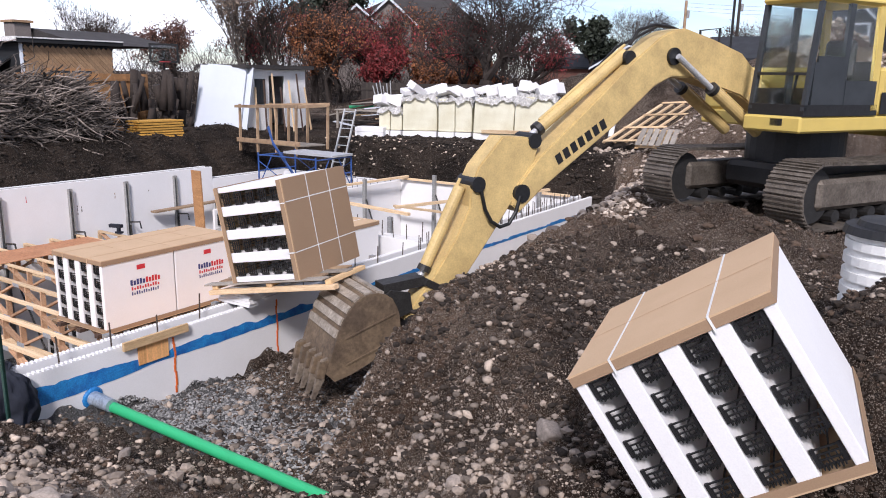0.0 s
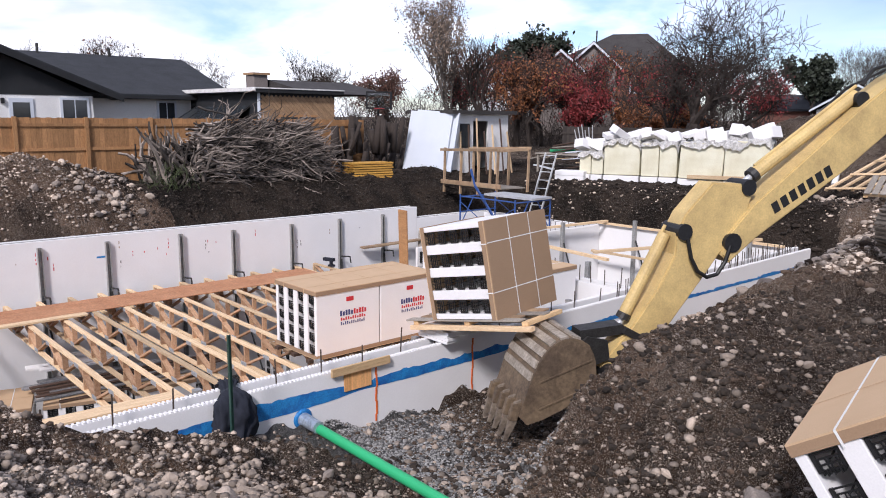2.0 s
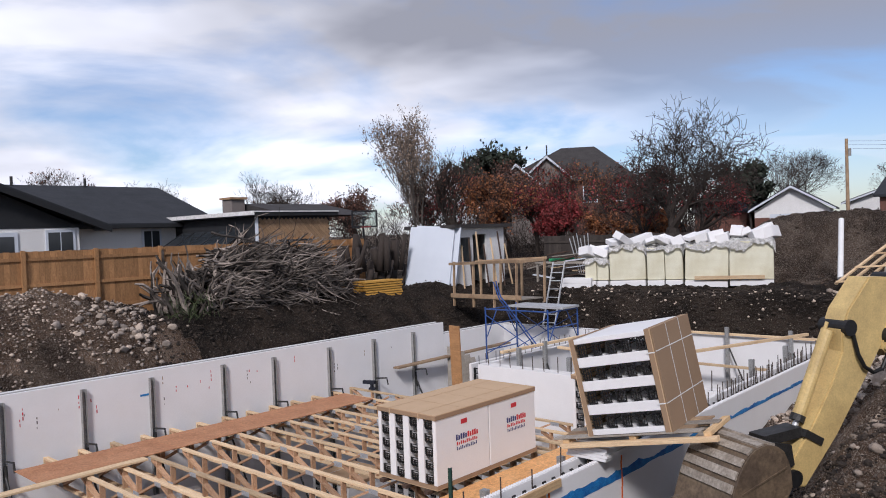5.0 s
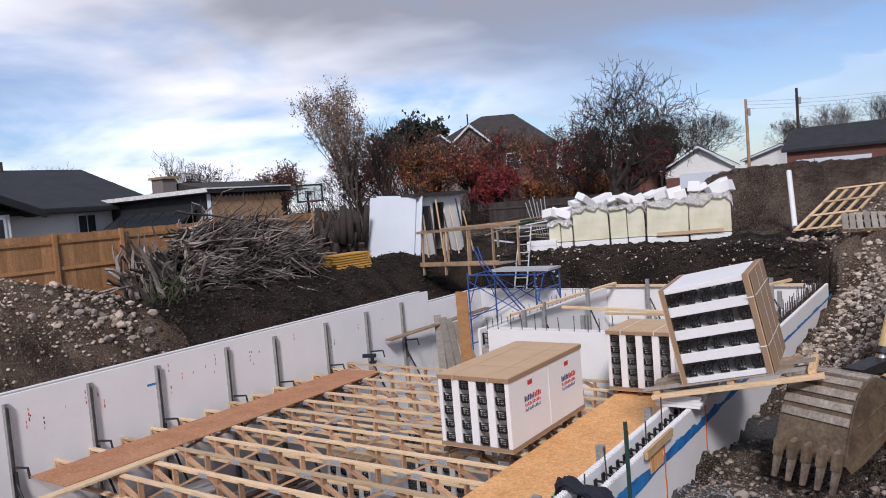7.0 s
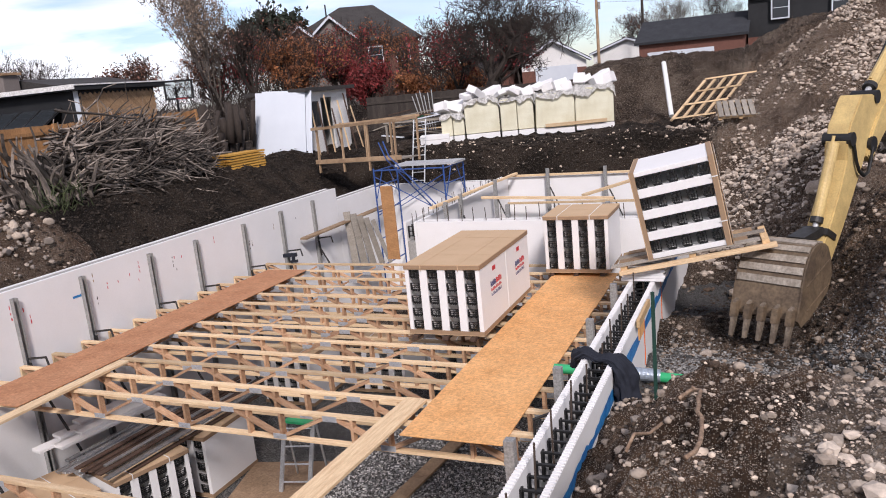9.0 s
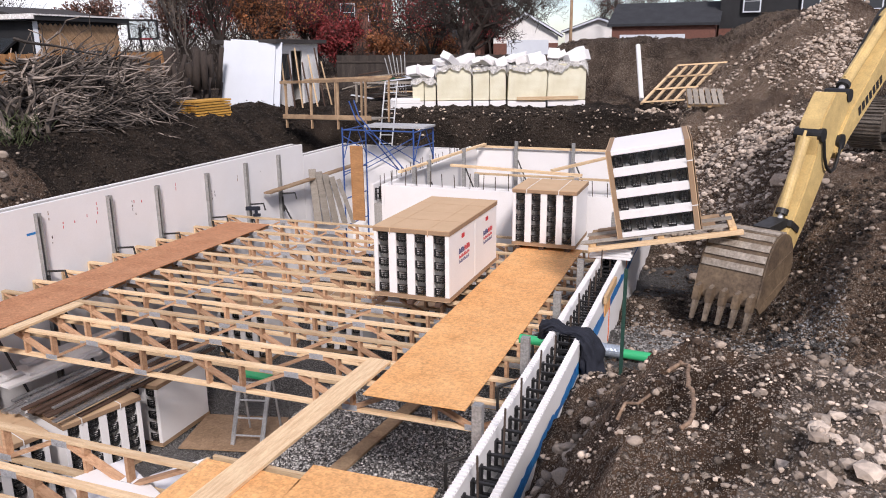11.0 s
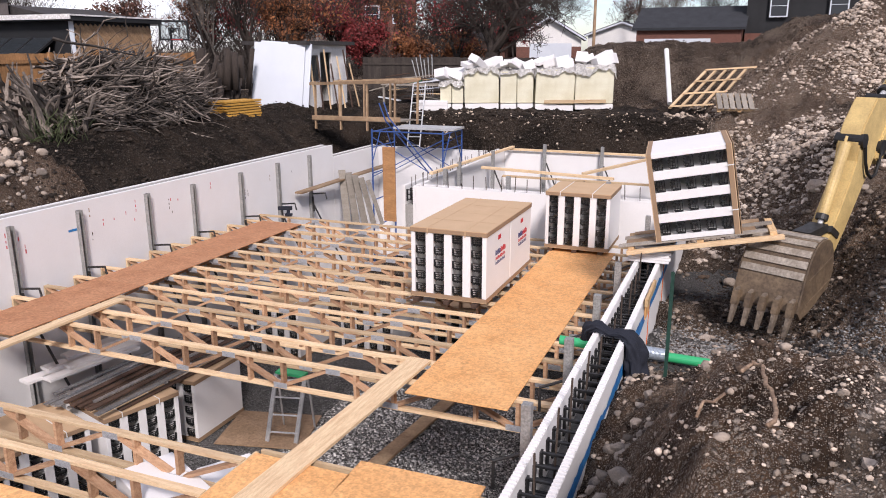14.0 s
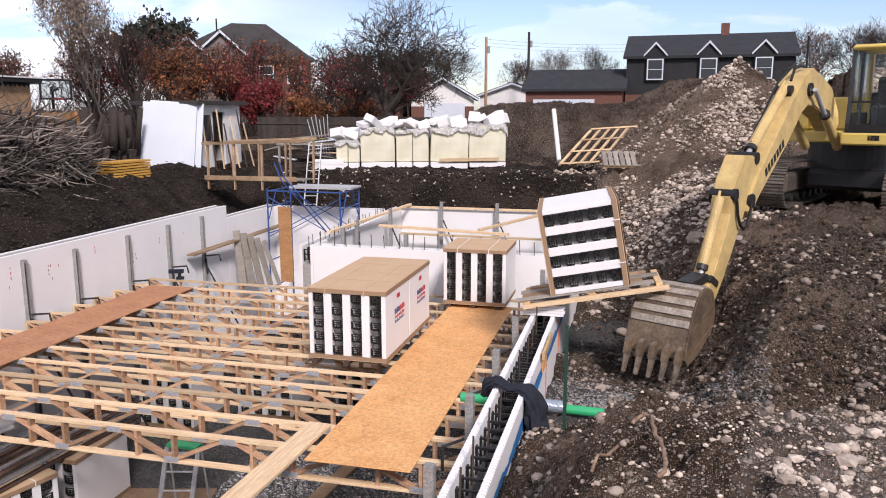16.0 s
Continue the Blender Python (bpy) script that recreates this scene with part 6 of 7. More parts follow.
for k in range(6):
    x = -5.4 + k * 0.92
    part("rafter", beam((x, -1.3, 1.55), (x, -0.02, 2.35), 0.06, 0.06), M_BLACK, lean)
    part("mullion", beam((x, -1.3, 0.0), (x, -1.3, 1.55), 0.06, 0.06), M_BLACK, lean)
part("roof_glass", beam((-3.1, -1.32, 1.56), (-3.1, -0.02, 2.36), 4.6, 0.012), darkglass, lean)
part("front_glass", box(-5.4, -0.8, -1.3, -1.285, 0.1, 1.5), darkglass, lean)
ch = thing("chimney", pose(-36.5, 19.2, 0), "tan brick chimney on a low roof", "chimney")
part("shaft", box(0.1, 0.95, 0, 0.8, 0, 3.55, bevel=0.03), M_HOUSE, ch)
part("cap", box(0.0, 1.05, -0.08, 0.88, 3.551, 3.66), M_DIAG, ch)
part("roof", prism([(-3.5, 2.6), (0.6, 3.35), (4.7, 2.6)], 0.95, 6), M_SHINGLE_B, ch)

# two-storey house behind the trees
h2 = thing("house", pose(-41.1, 47.9, 0, 0, 0, 32), "two-storey brick and siding house with dark hip roof and front gables", "house")
part("wall", box(0, 11.0, 0, 8.0, -1, 5.4), M_BRICK, h2)
bm = bmesh.new()
v = [bm.verts.new(p) for p in ((-0.4, -0.4, 5.3), (11.4, -0.4, 5.3), (11.4, 8.4, 5.3), (-0.4, 8.4, 5.3), (5.2, 4.0, 8.45), (8.0, 4.0, 8.45))]
for f in ((0, 1, 5, 4), (1, 2, 5), (2, 3, 4, 5), (3, 0, 4), (3, 2, 1, 0)):
    bm.faces.new([v[i] for i in f])
bmesh.ops.recalc_face_normals(bm, faces=bm.faces)
part("roof", bm, M_SHINGLE_B, h2, "dark shingle hip roof")
for x, half, eave, apex, y in ((1.7, 1.6, 5.2, 6.65, -1.6), (4.1, 1.8, 5.55, 7.25, -0.8)):
    g = part("front_gable", prism([(x - half, -1), (x + half, -1), (x + half, eave), (x, apex - 0.05), (x - half, eave)], y, 0.5), M_HOUSE, h2, "tan siding gable front")
    part("gable_roof", prism([(x - half - 0.4, eave - 0.25), (x, apex + 0.02), (x + half + 0.4, eave - 0.25), (x + half + 0.4, eave - 0.08), (x, apex + 0.22), (x - half - 0.4, eave - 0.08)], y - 0.3, 4.5), M_SHINGLE_B, g)
    part("gable_trim", prism([(x - half - 0.4, eave - 0.3), (x, apex - 0.06), (x + half + 0.4, eave - 0.3), (x + half + 0.4, eave - 0.12), (x, apex + 0.16), (x - half - 0.4, eave - 0.12)], y - 0.37, y - 0.31), M_WHITE, g)
    window(h2, x - 0.5, x + 0.5, y, y, 3.4, 4.7, "y")
for x in (7.0, 9.2):
    window(h2, x, x + 1.0, 0.0, 0.0, 3.6, 4.8, "y")
part("vent_pipe", tube((4.0, 2.5, 6.5), (4.0, 2.5, 8.6), 0.06, 0.06, 8), M_STEEL, h2)
# garage with white gable
h3 = gable_house("house", -28.0, 69.3, 0.2, 13, 6.2, 8.0, 2.3, 4.3, M_WHITEWALL, M_SHINGLE, "small garage with white gable and brick sides", "y", 0.5)
part("brick_front", box(0, 6.2, -0.06, -0.001, -1.5, 1.6), M_BRICK, h3)
part("garage_door", box(1.3, 5.3, -0.12, -0.061, -1.2, 1.9), M_WHITE, h3, "white garage door")
h3b = gable_house("house", -34.5, 71.0, 0.2, 4, 5.0, 8.0, 2.3, 3.6, M_BRICK, M_SHINGLE, "low brick wing with dark roof", "x", 0.4)
h4 = gable_house("house", -24.0, 84.0, 0.5, 0, 7.5, 9.0, 2.6, 3.9, M_WHITEWALL, M_SHINGLE, "small white house with low gable", "y", 0.4)
# black house with dormers
h5 = gable_house("house", -7.2, 56.2, 1.0, -3.5, 11.7, 8.0, 4.35, 6.05, M_BLACKSIDING, M_SHINGLE, "dark two-storey house with three white dormers", "x", 0.25)
part("brick_base", box(0, 11.7, -0.12, -0.001, -2, 1.6), M_BRICK, h5)
part("eave_trim", box(-0.2, 11.9, -0.32, -0.26, 4.2, 4.36), M_BLACKSIDING, h5)
for xv in (1.55, 5.3, 9.05):
    dm = part("dormer", prism([(xv - 0.1, 2.7), (xv + 1.2, 2.7), (xv + 1.2, 4.55), (xv + 0.55, 5.25), (xv - 0.1, 4.55)], -0.25, 1.4), M_BLACKSIDING, h5)
    part("dormer_trim", prism([(xv - 0.3, 4.35), (xv + 0.55, 5.25), (xv + 1.4, 4.35), (xv + 1.4, 4.5), (xv + 0.55, 5.42), (xv - 0.3, 4.5)], -0.42, -0.28), M_WHITE, dm)
    window(h5, xv + 0.05, xv + 1.05, -0.25, -0.25, 2.75, 4.1, "y")
part("chimney", box(6.7, 7.3, 3.6, 4.2, 5.6, 7.0), M_BRICK, h5)
h6 = gable_house("house", -14.6, 54.8, 1.0, -2, 7.2, 7.0, 1.95, 3.4, M_BRICK, M_SHINGLE, "long low garage wing with dark roof", "x", 0.3)
part("garage_door", box(0.6, 5.2, -0.06, -0.001, -1.5, 1.25), M_WHITE, h6, "white garage door")
for nm, x, y, z0, z1, m in (("utility_pole", -21.6, 75.0, 0, 8.8, M_RAIL), ("utility_pole", -17.9, 80.1, 0, 9.7, M_DARKFENCE)):
    up = thing(nm, pose(x, y, 0), "tall wooden utility pole with wires", "utility pole")
    part("pole", tube((0, 0, z0), (0, 0, z1), 0.17, 0.13, 10), m, up)
    part("insulator", tube((0.25, 0, z1 - 1.6), (0.25, 0, z1 - 0.9), 0.14, 0.14, 10), M_STAKE, up)
wire = thing("power_lines", None, "thin dark overhead power lines", "cable")
for k in range(3):
    pts = [Vector((-21.6 + 24 * s, 75.0 + 1.4 * s * 3.6, 8.6 - 0.35 * k - 3.0 * s * (1 - s) * 0.8)) for s in [i / 10 for i in range(11)]]
    part("wire", pipe_run(pts, 0.012, 4), M_RUBBER, wire)


# ---------- trees ----------
def tree(name, x, y, height, spread, bark, leaf=None, leaf_size=0.12, leaf_count=0, seed=1, label="", levels=5, trunk=0.2, fork=0.25, upright=0.5, base=None, sub=3, twigs=1.0, thin=1.0, reach=1.0):
    """Tapered trunk and limbs by repeated forking; leaves sit loosely along the outer twigs."""
    rnd = random.Random(seed)
    z0 = zg(x, y) if base is None else base
    H = height - z0
    t = thing(name, pose(x, y, z0 - 0.15), label, "tree")
    verts, faces, tips = [], [], []

    def seg(p, d, L, r, level):
        n = 3 if level < 3 else 2
        sides = 6 if level < 2 else 4 if level < 4 else 3
        ring = None
        q = p.copy()
        for k in range(n + 1):
            s = d.cross(Vector((0.31, 0.52, 0.2))).normalized()
            u = s.cross(d)
            rr = r * (1 - 0.35 * k / n)
            base_i = len(verts)
            for a in range(sides):
                w = 6.2832 * a / sides
                verts.append(tuple(q + s * rr * math.cos(w) + u * rr * math.sin(w)))
            if ring is not None:
                for a in range(sides):
                    faces.append((ring + a, ring + (a + 1) % sides, base_i + (a + 1) % sides, base_i + a))
            ring = base_i
            if level >= levels - 2:
                tips.append(q.copy())
            if k < n:
                d = (d + Vector((rnd.gauss(0, 0.13), rnd.gauss(0, 0.13), rnd.gauss(0.05, 0.1)))).normalized()
                q = q + d * L / n
                if level and k == 0 and level < levels and rnd.random() < 0.6 * twigs:
                    child(q, d, L * 0.7, r * 0.55, level)
        if level < levels:
            for _ in range(sub + (2, 1)[level] if level < 2 else sub):
                child(q, d, L, r * 0.72, level)

    def child(q, d, L, r, level):
        ax = Vector((rnd.gauss(0, 1), rnd.gauss(0, 1), rnd.gauss(0, 0.5))).normalized()
        side = d.cross(ax).normalized()
        k = rnd.uniform(0.35, 0.95) * spread
        nd = (d + side * k + Vector((0, 0, upright * 0.25))).normalized()
        seg(q, nd, L * reach * rnd.uniform(0.62, 0.85), max(0.0055, r * thin * rnd.uniform(0.6, 0.9)), level + 1)

    seg(Vector((0, 0, 0)), Vector((rnd.gauss(0, 0.05), rnd.gauss(0, 0.05), 1)).normalized(), H * fork, trunk, 0)
    top = max(v[2] for v in verts)
    k = (H + 0.15) / top
    verts = [(v[0] * k, v[1] * k, v[2] * k) for v in verts]
    me = bpy.data.meshes.new("trunk")
    me.from_pydata(verts, [], faces)
    me.materials.append(bark)
    lb = new("trunk", me)
    lb.parent = t
    if leaf:
        lv, lf = [], []
        for _ in range(leaf_count):
            c = rnd.choice(tips) * k + Vector((rnd.gauss(0, 0.14), rnd.gauss(0, 0.14), rnd.gauss(0, 0.12)))
            a = Vector((rnd.gauss(0, 1), rnd.gauss(0, 1), rnd.gauss(0, 1))).normalized()
            b_ = a.cross(Vector((rnd.gauss(0, 1), rnd.gauss(0, 1), rnd.gauss(0, 1)))).normalized()
            s = leaf_size * rnd.uniform(0.6, 1.3)
            i = len(lv)
            lv += [tuple(c - a * s), tuple(c + b_ * s * 0.55), tuple(c + a * s), tuple(c - b_ * s * 0.55)]
            lf.append((i, i + 1, i + 2, i + 3))
        me = bpy.data.meshes.new("crown")
        me.from_pydata(lv, [], lf)
        me.materials.append(leaf)
        lo = new("crown", me)
        lo.parent = t
    return t


tree("bare_tree", -18.3, 31.0, 7.6, 1.45, M_BARK, seed=8, label="large spreading bare tree with dark limbs", levels=8, trunk=0.19, fork=0.10, upright=0.3, sub=2, base=-0.3, twigs=1.35, thin=0.88, reach=1.10)
tree("birch_tree", -35.9, 32.7, 9.9, 0.42, M_BARK_PALE, M_LEAF_TAN, 0.075, 4200, 11, "tall slender tree with sparse tan leaves", levels=5, trunk=0.10, fork=0.3, upright=1.3)
tree("birch_tree", -34.2, 31.9, 7.6, 0.45, M_BARK_PALE, M_LEAF_TAN, 0.075, 2400, 12, "slender tree with sparse tan leaves", levels=5, trunk=0.09, fork=0.3, upright=1.2)
tree("bare_tree", -32.4, 32.6, 6.7, 0.9, M_BARK, M_LEAF_BROWN, 0.09, 300, 13, "nearly bare tree with brown leaves", levels=5, trunk=0.15, fork=0.25, upright=0.9)
tree("dark_tree", -40.0, 47.5, 8.9, 0.9, M_BARK, M_LEAF_DARK, 0.22, 9000, 14, "dense dark evergreen tree with rounded crown", levels=5, trunk=0.25, fork=0.15, upright=0.5, sub=3)
tree("oak_tree", -32.5, 35.6, 5.3, 1.0, M_BARK, M_LEAF_ORANGE, 0.075, 6800, 15, "tree with rusty orange autumn leaves", levels=5, trunk=0.18, fork=0.2)
tree("oak_tree", -35.3, 40.0, 6.6, 1.0, M_BARK, M_LEAF_BROWN, 0.075, 7200, 16, "tree with dull brown autumn leaves", levels=5, trunk=0.18, fork=0.2)
tree("plum_tree", -40.0, 31.4, 4.8, 1.1, M_BARK, M_LEAF_BROWN, 0.075, 6000, 17, "round tree with purple-brown leaves", levels=5, trunk=0.16, fork=0.2)
tree("maple_tree", -26.8, 35.2, 3.3, 1.1, M_BARK, M_LEAF_RED, 0.075, 7000, 18, "small maple with vivid red leaves", levels=5, trunk=0.1, fork=0.15)
tree("maple_tree", -29.6, 37.2, 4.4, 1.1, M_BARK, M_LEAF_RED, 0.075, 5200, 19, "maple with thinning red leaves", levels=5, trunk=0.12, fork=0.2)
tree("shrub", -24.5, 36.6, 2.4, 1.2, M_BARK, M_LEAF_ORANGE, 0.075, 9200, 20, "wide shrub with orange autumn leaves", levels=4, trunk=0.08, fork=0.12)
tree("shrub", -21.9, 37.0, 2.5, 1.2, M_BARK, M_LEAF_ORANGE, 0.075, 8000, 21, "wide orange-red autumn shrub", levels=4, trunk=0.08, fork=0.12)
tree("maple_tree", -22.8, 44.0, 4.9, 1.0, M_BARK, M_LEAF_RED, 0.075, 3000, 22, "tree with a few red leaves", levels=5, trunk=0.13, fork=0.2)
tree("bare_tree", -51.5, 33.1, 6.8, 0.9, M_BARK, seed=23, label="bare tree behind the workshop roof", levels=6, trunk=0.14, fork=0.2, thin=0.85)
for k, (x, y, h) in enumerate(((-68, 23.6, 8.0), (-65.5, 29.2, 7.3), (-71, 17.0, 7.6), (-60, 40, 6.0), (-27.4, 79.3, 9.2), (-31.0, 84.0, 9.0), (-21.1, 92.0, 8.6), (-16.0, 96.0, 9.4), (-11, 99, 9.8), (7.4, 64.5, 8.6), (9.5, 58.0, 7.6), (12.5, 66.0, 9.0))):
    tree("bare_tree", x, y, h, 1.0, M_BARK_PALE if k % 2 else M_BARK, M_LEAF_BROWN if k % 3 == 0 else None, 0.12, 500, 30 + k, "distant leafless tree with thin limbs", levels=6, trunk=0.14, fork=0.2, thin=0.85)
for k, (x, y, h) in enumerate(((-28.3, 69.5, 7.2), (-31.0, 73.0, 5.6), (-50.0, 8.3, 8.6), (-51.5, 6.6, 7.6))):
    tree("conifer", x, y, h, 0.5, M_BARK, M_LEAF_DARK, 0.2, 5000, 50 + k, "dark narrow conifer behind the houses", levels=4, trunk=0.15, fork=0.4, upright=1.0, sub=3)
for k, (x, y, h) in enumerate(((-37.5, 36.0, 5.6), (-30.2, 34.2, 5.4), (-28.0, 39.5, 6.0), (-24.6, 40.5, 5.6), (-33.8, 44.0, 6.2), (-21.0, 34.0, 4.8), (-38.5, 42.5, 6.8), (-30.5, 43.0, 6.4), (-35.0, 35.5, 5.8), (-33.0, 38.5, 5.6), (-27.5, 42.0, 5.4), (-25.5, 46.0, 6.0), (-39.5, 37.5, 5.6), (-42.0, 41.0, 6.6))):
    tree("bare_tree", x, y, h, 1.0, M_BARK, (M_LEAF_BROWN, M_LEAF_ORANGE, M_LEAF_RED)[k % 3], 0.075, 1500, 90 + k, "twiggy brown tree with few leaves", levels=7, trunk=0.09, fork=0.18, upright=0.6, sub=2, twigs=1.3, thin=0.9)
# low bare thicket along the back fence
thicket = limb_mesh("thicket", 900, lambda r: ((r.uniform(-40, -21.5), r.uniform(38, 48), r.uniform(-0.2, 1.6)), (r.gauss(0, 0.4), r.gauss(0, 0.4), 1)), M_BARK, (0.008, 0.02), (1.5, 3.5), 61)
tagged(thicket, "brown leafless thicket of shrubs", "thicket", kind="stuff")

thicket2 = limb_mesh("thicket", 1100, lambda r: ((r.uniform(-47, -28), r.uniform(27, 35), r.uniform(-0.2, 2.4)), (r.gauss(0, 0.4), r.gauss(0, 0.4), 1)), M_BARK, (0.008, 0.022), (1.5, 3.5), 63)
tagged(thicket2, "dense brown leafless hedge behind the woodpile", "thicket", kind="stuff")

thicket3 = limb_mesh("thicket", 2600, lambda r: ((r.uniform(-52, -26), r.uniform(50, 58), r.uniform(-0.2, 3.4)), (r.gauss(0, 0.4), r.gauss(0, 0.4), 1)), M_BARK, (0.012, 0.03), (2.0, 4.5), 64)
tagged(thicket3, "far brown band of leafless trees and shrubs", "thicket", kind="stuff")

# weeds by the stumps
wd = limb_mesh("weeds", 90, lambda r: ((r.gauss(-20.9, 0.25), r.gauss(8.6, 0.35), r.uniform(-0.5, 0.1)), (r.gauss(0, 0.5), r.gauss(0, 0.5), 1)), M_LEAF_GREEN, (0.006, 0.02), (0.2, 0.6), 62)
tagged(wd, "green weeds beside the stump pile", "weeds", kind="stuff")

# scrap and lumber beside the shed
rs = random.Random(70)
tb = thing("work_table", pose(-19.5, 22.4, -0.6), "rough wooden work table loaded with scrap", "table")
part("tabletop", box(0, 2.6, 0, 0.8, 0.78, 0.82), M_OLDWOOD, tb)
for x in (0.05, 2.5):
    for y in (0.05, 0.7):
        part("leg", box(x, x + 0.07, y, y + 0.07, 0, 0.779), M_OLDWOOD, tb)
for k in range(34):
    x, y = rs.uniform(-20.4, -17.6), rs.uniform(22.2, 24.6)
    a = rs.uniform(-0.4, 0.6)
    L = rs.uniform(0.8, 2.2)
    z = rs.uniform(-0.5, 0.45)
    board("scrap_board", (x, y, z), (x + L * math.cos(a), y + L * math.sin(a) * 0.5, z + rs.uniform(-0.15, 0.3)), rs.uniform(0.06, 0.3), rs.uniform(0.02, 0.05), rs.choice((M_OLDWOOD, M_DARKBOARD, M_LUMBER, M_WHITE, M_DARKFENCE)), "scrap board in a loose heap", "board", "scrap heap")
gl = smooth(part("green_tube", tube((-19.0, 22.7, 0.30), (-18.0, 22.9, 0.33), 0.06, 0.06, 10), M_GREEN_PIPE))
tagged(gl, "green plastic tube on the work table", "tube")
for k in range(6):
    board("metal_rod", (-18.6 + 0.1 * k, 24.2, -0.3), (-18.9 + 0.17 * k, 24.0, 1.1 + 0.1 * (k % 3)), 0.03, 0.03, M_GALV, "grey metal rod standing in the scrap", "rod", "rods in the scrap")

# basement contents
b6 = bundle(1.22, "foam-form bundle on the basement floor", False)
b6.matrix_basis = pose(-14.75, 3.45, FLOOR + 0.03, 0, 0, 73)
for k, (x, y, r) in enumerate(((-15.2, 2.1, 73), (-15.0, 0.7, 80), (-15.62, 5.0, 0), (-14.2, 9.5, 4), (-12.2, 10.0, 8), (-15.9, 8.6, 0))):
    copy_thing(b6, pose(x, y, FLOOR + 0.03, 0, 0, r))
for k in range(22):
    o = rs.uniform(-0.7, 0.7)
    z = FLOOR + 1.16 + 0.035 * (k // 5)
    board("steel_stud", (-15.4 + o, 3.3 + rs.uniform(0, 0.5), z), (-15.15 + o, 6.6 + rs.uniform(-0.3, 0.5), z + rs.uniform(0, 0.02)), 0.09, 0.03, M_ZINC if k % 3 else M_DARKBOARD, "grey steel stud in a loose pile", "stud", "pile of studs")
for k in range(5):
    z = FLOOR + 1.36 + 0.055 * (k // 2)
    board("foam_plank", (-16.5 + 0.25 * (k % 2), 3.6 + 0.2 * k, z), (-16.2 + 0.25 * (k % 2), 5.2 + 0.2 * k, z), 0.24, 0.05, M_FOAM, "grey-white foam plank on the stud pile", "plank", "foam planks")
ob = part("osb_sheet", box(-0.75, 0.75, -0.6, 0.6, 0, 0.018), M_OSB_OLD)
ob.matrix_basis = pose(-13.55, 5.8, FLOOR + 0.03, 0, 0, 14)
tagged(ob, "dusty strand board lying on the basement floor", "board")
for k, (x, y) in enumerate(((-10.9, 1.6), (-11.3, 1.0), (-10.8, 0.3))):
    ob = part("foam_slab", box(-0.6, 0.6, -0.3, 0.3, 0, 0.25, bevel=0.01), M_FOAM)
    ob.matrix_basis = pose(x, y, DECK - 0.85 + 0.26 * (k % 2), 0, 0, -35 + 9 * k)
    tagged(ob, "white foam slab stacked under the deck", "foam slab", "slabs under the deck")
    cr = part("crate", box(-0.5, 0.5, -0.28, 0.28, 0, 4.9 - 0.85 - 2.3 - 0.02 + 0.26 * (k % 2)), M_DARKBOARD)
    cr.matrix_basis = pose(x, y, FLOOR + 0.001, 0, 0, -35 + 9 * k)
    tagged(cr, "dark crate on the basement floor", "crate")
cl = part("cordless_tool", box(-0.16, 0.16, -0.05, 0.05, 0.12, 0.2, box(0.04, 0.1, -0.04, 0.04, 0, 0.12, box(0.0, 0.16, -0.05, 0.05, -0.02, 0.03))), M_CLOTH)
cl.matrix_basis = pose(-16.3, 10.75, DECK + 0.02, 0, 0, 20)
tagged(cl, "dark blue cordless power tool on the trusses", "tool")
rootp = [(-6.27, -0.32, -0.02), (-6.24, -0.22, 0.03), (-6.19, -0.27, 0.04), (-6.18, -0.50, 0.03), (-6.14, -0.80, 0.02), (-6.18, -1.10, -0.01)]
rr = [Vector((x, y, zg(x, y) + 0.06 + z)) for x, y, z in rootp]
bend = []
for k in range(len(rr) - 1):
    a, b_, c, d = rr[max(k - 1, 0)], rr[k], rr[k + 1], rr[min(k + 2, len(rr) - 1)]
    for w in (0, 0.2, 0.4, 0.6, 0.8):
        v = b_ + (c - a) * 0.5 * w + (a - b_ * 2.5 + c * 2 - d * 0.5) * w ** 2 + ((b_ - c) * 1.5 + (d - a) * 0.5) * w ** 3
        bend.append(v + Vector((rs.gauss(0, 0.006), rs.gauss(0, 0.006), rs.gauss(0, 0.004))))
rt = smooth(part("root", pipe_run(bend, 0.010, 7), M_ROOT))
tagged(rt, "pale twisted root sticking out of the earth", "root")
rt = smooth(part("root", pipe_run([(x, y, zg(x, y) + 0.045) for x, y in ((-6.46, -0.80), (-6.44, -0.70), (-6.41, -0.62), (-6.40, -0.52), (-6.35, -0.45))], 0.008, 7), M_ROOT))
tagged(rt, "pale broken root on the earth", "root")


# ---------- stones ----------
def stone_shape(seed, sub=2):
    rnd = random.Random(seed)
    bm = bmesh.new()
    bmesh.ops.create_icosphere(bm, subdivisions=sub, radius=1)
    o = Vector((rnd.uniform(0, 50), rnd.uniform(0, 50), 3))
    for v in bm.verts:
        f = 1 + 0.32 * noise.noise(v.co * 1.1 + o) + 0.12 * noise.noise(v.co * 2.7 + o)
        v.co = Vector((v.co.x * f * 1.15, v.co.y * f * 0.9, v.co.z * f * 0.68))
    for _ in range(7):  # broken flats
        n = Vector((rnd.gauss(0, 1), rnd.gauss(0, 1), rnd.gauss(0, 0.8))).normalized()
        h = rnd.uniform(0.55, 0.8)
        for v in bm.verts:
            d = v.co.dot(n)
            if d > h:
                v.co -= n * (d - h) * 0.92
    return bm


shapes = []
for k in range(6):
    me = mesh_of("rock", stone_shape(80 + k, 3), M_STONE)
    for p in me.polygons:
        p.use_smooth = k % 2 == 0
    shapes.append(me)
rng = np.random.RandomState(5)


dusty = []
for k in range(4):
    me = mesh_of("rock", stone_shape(90 + k, 3), M_COBBLE)
    for p in me.polygons:
        p.use_smooth = True
    dusty.append(me)


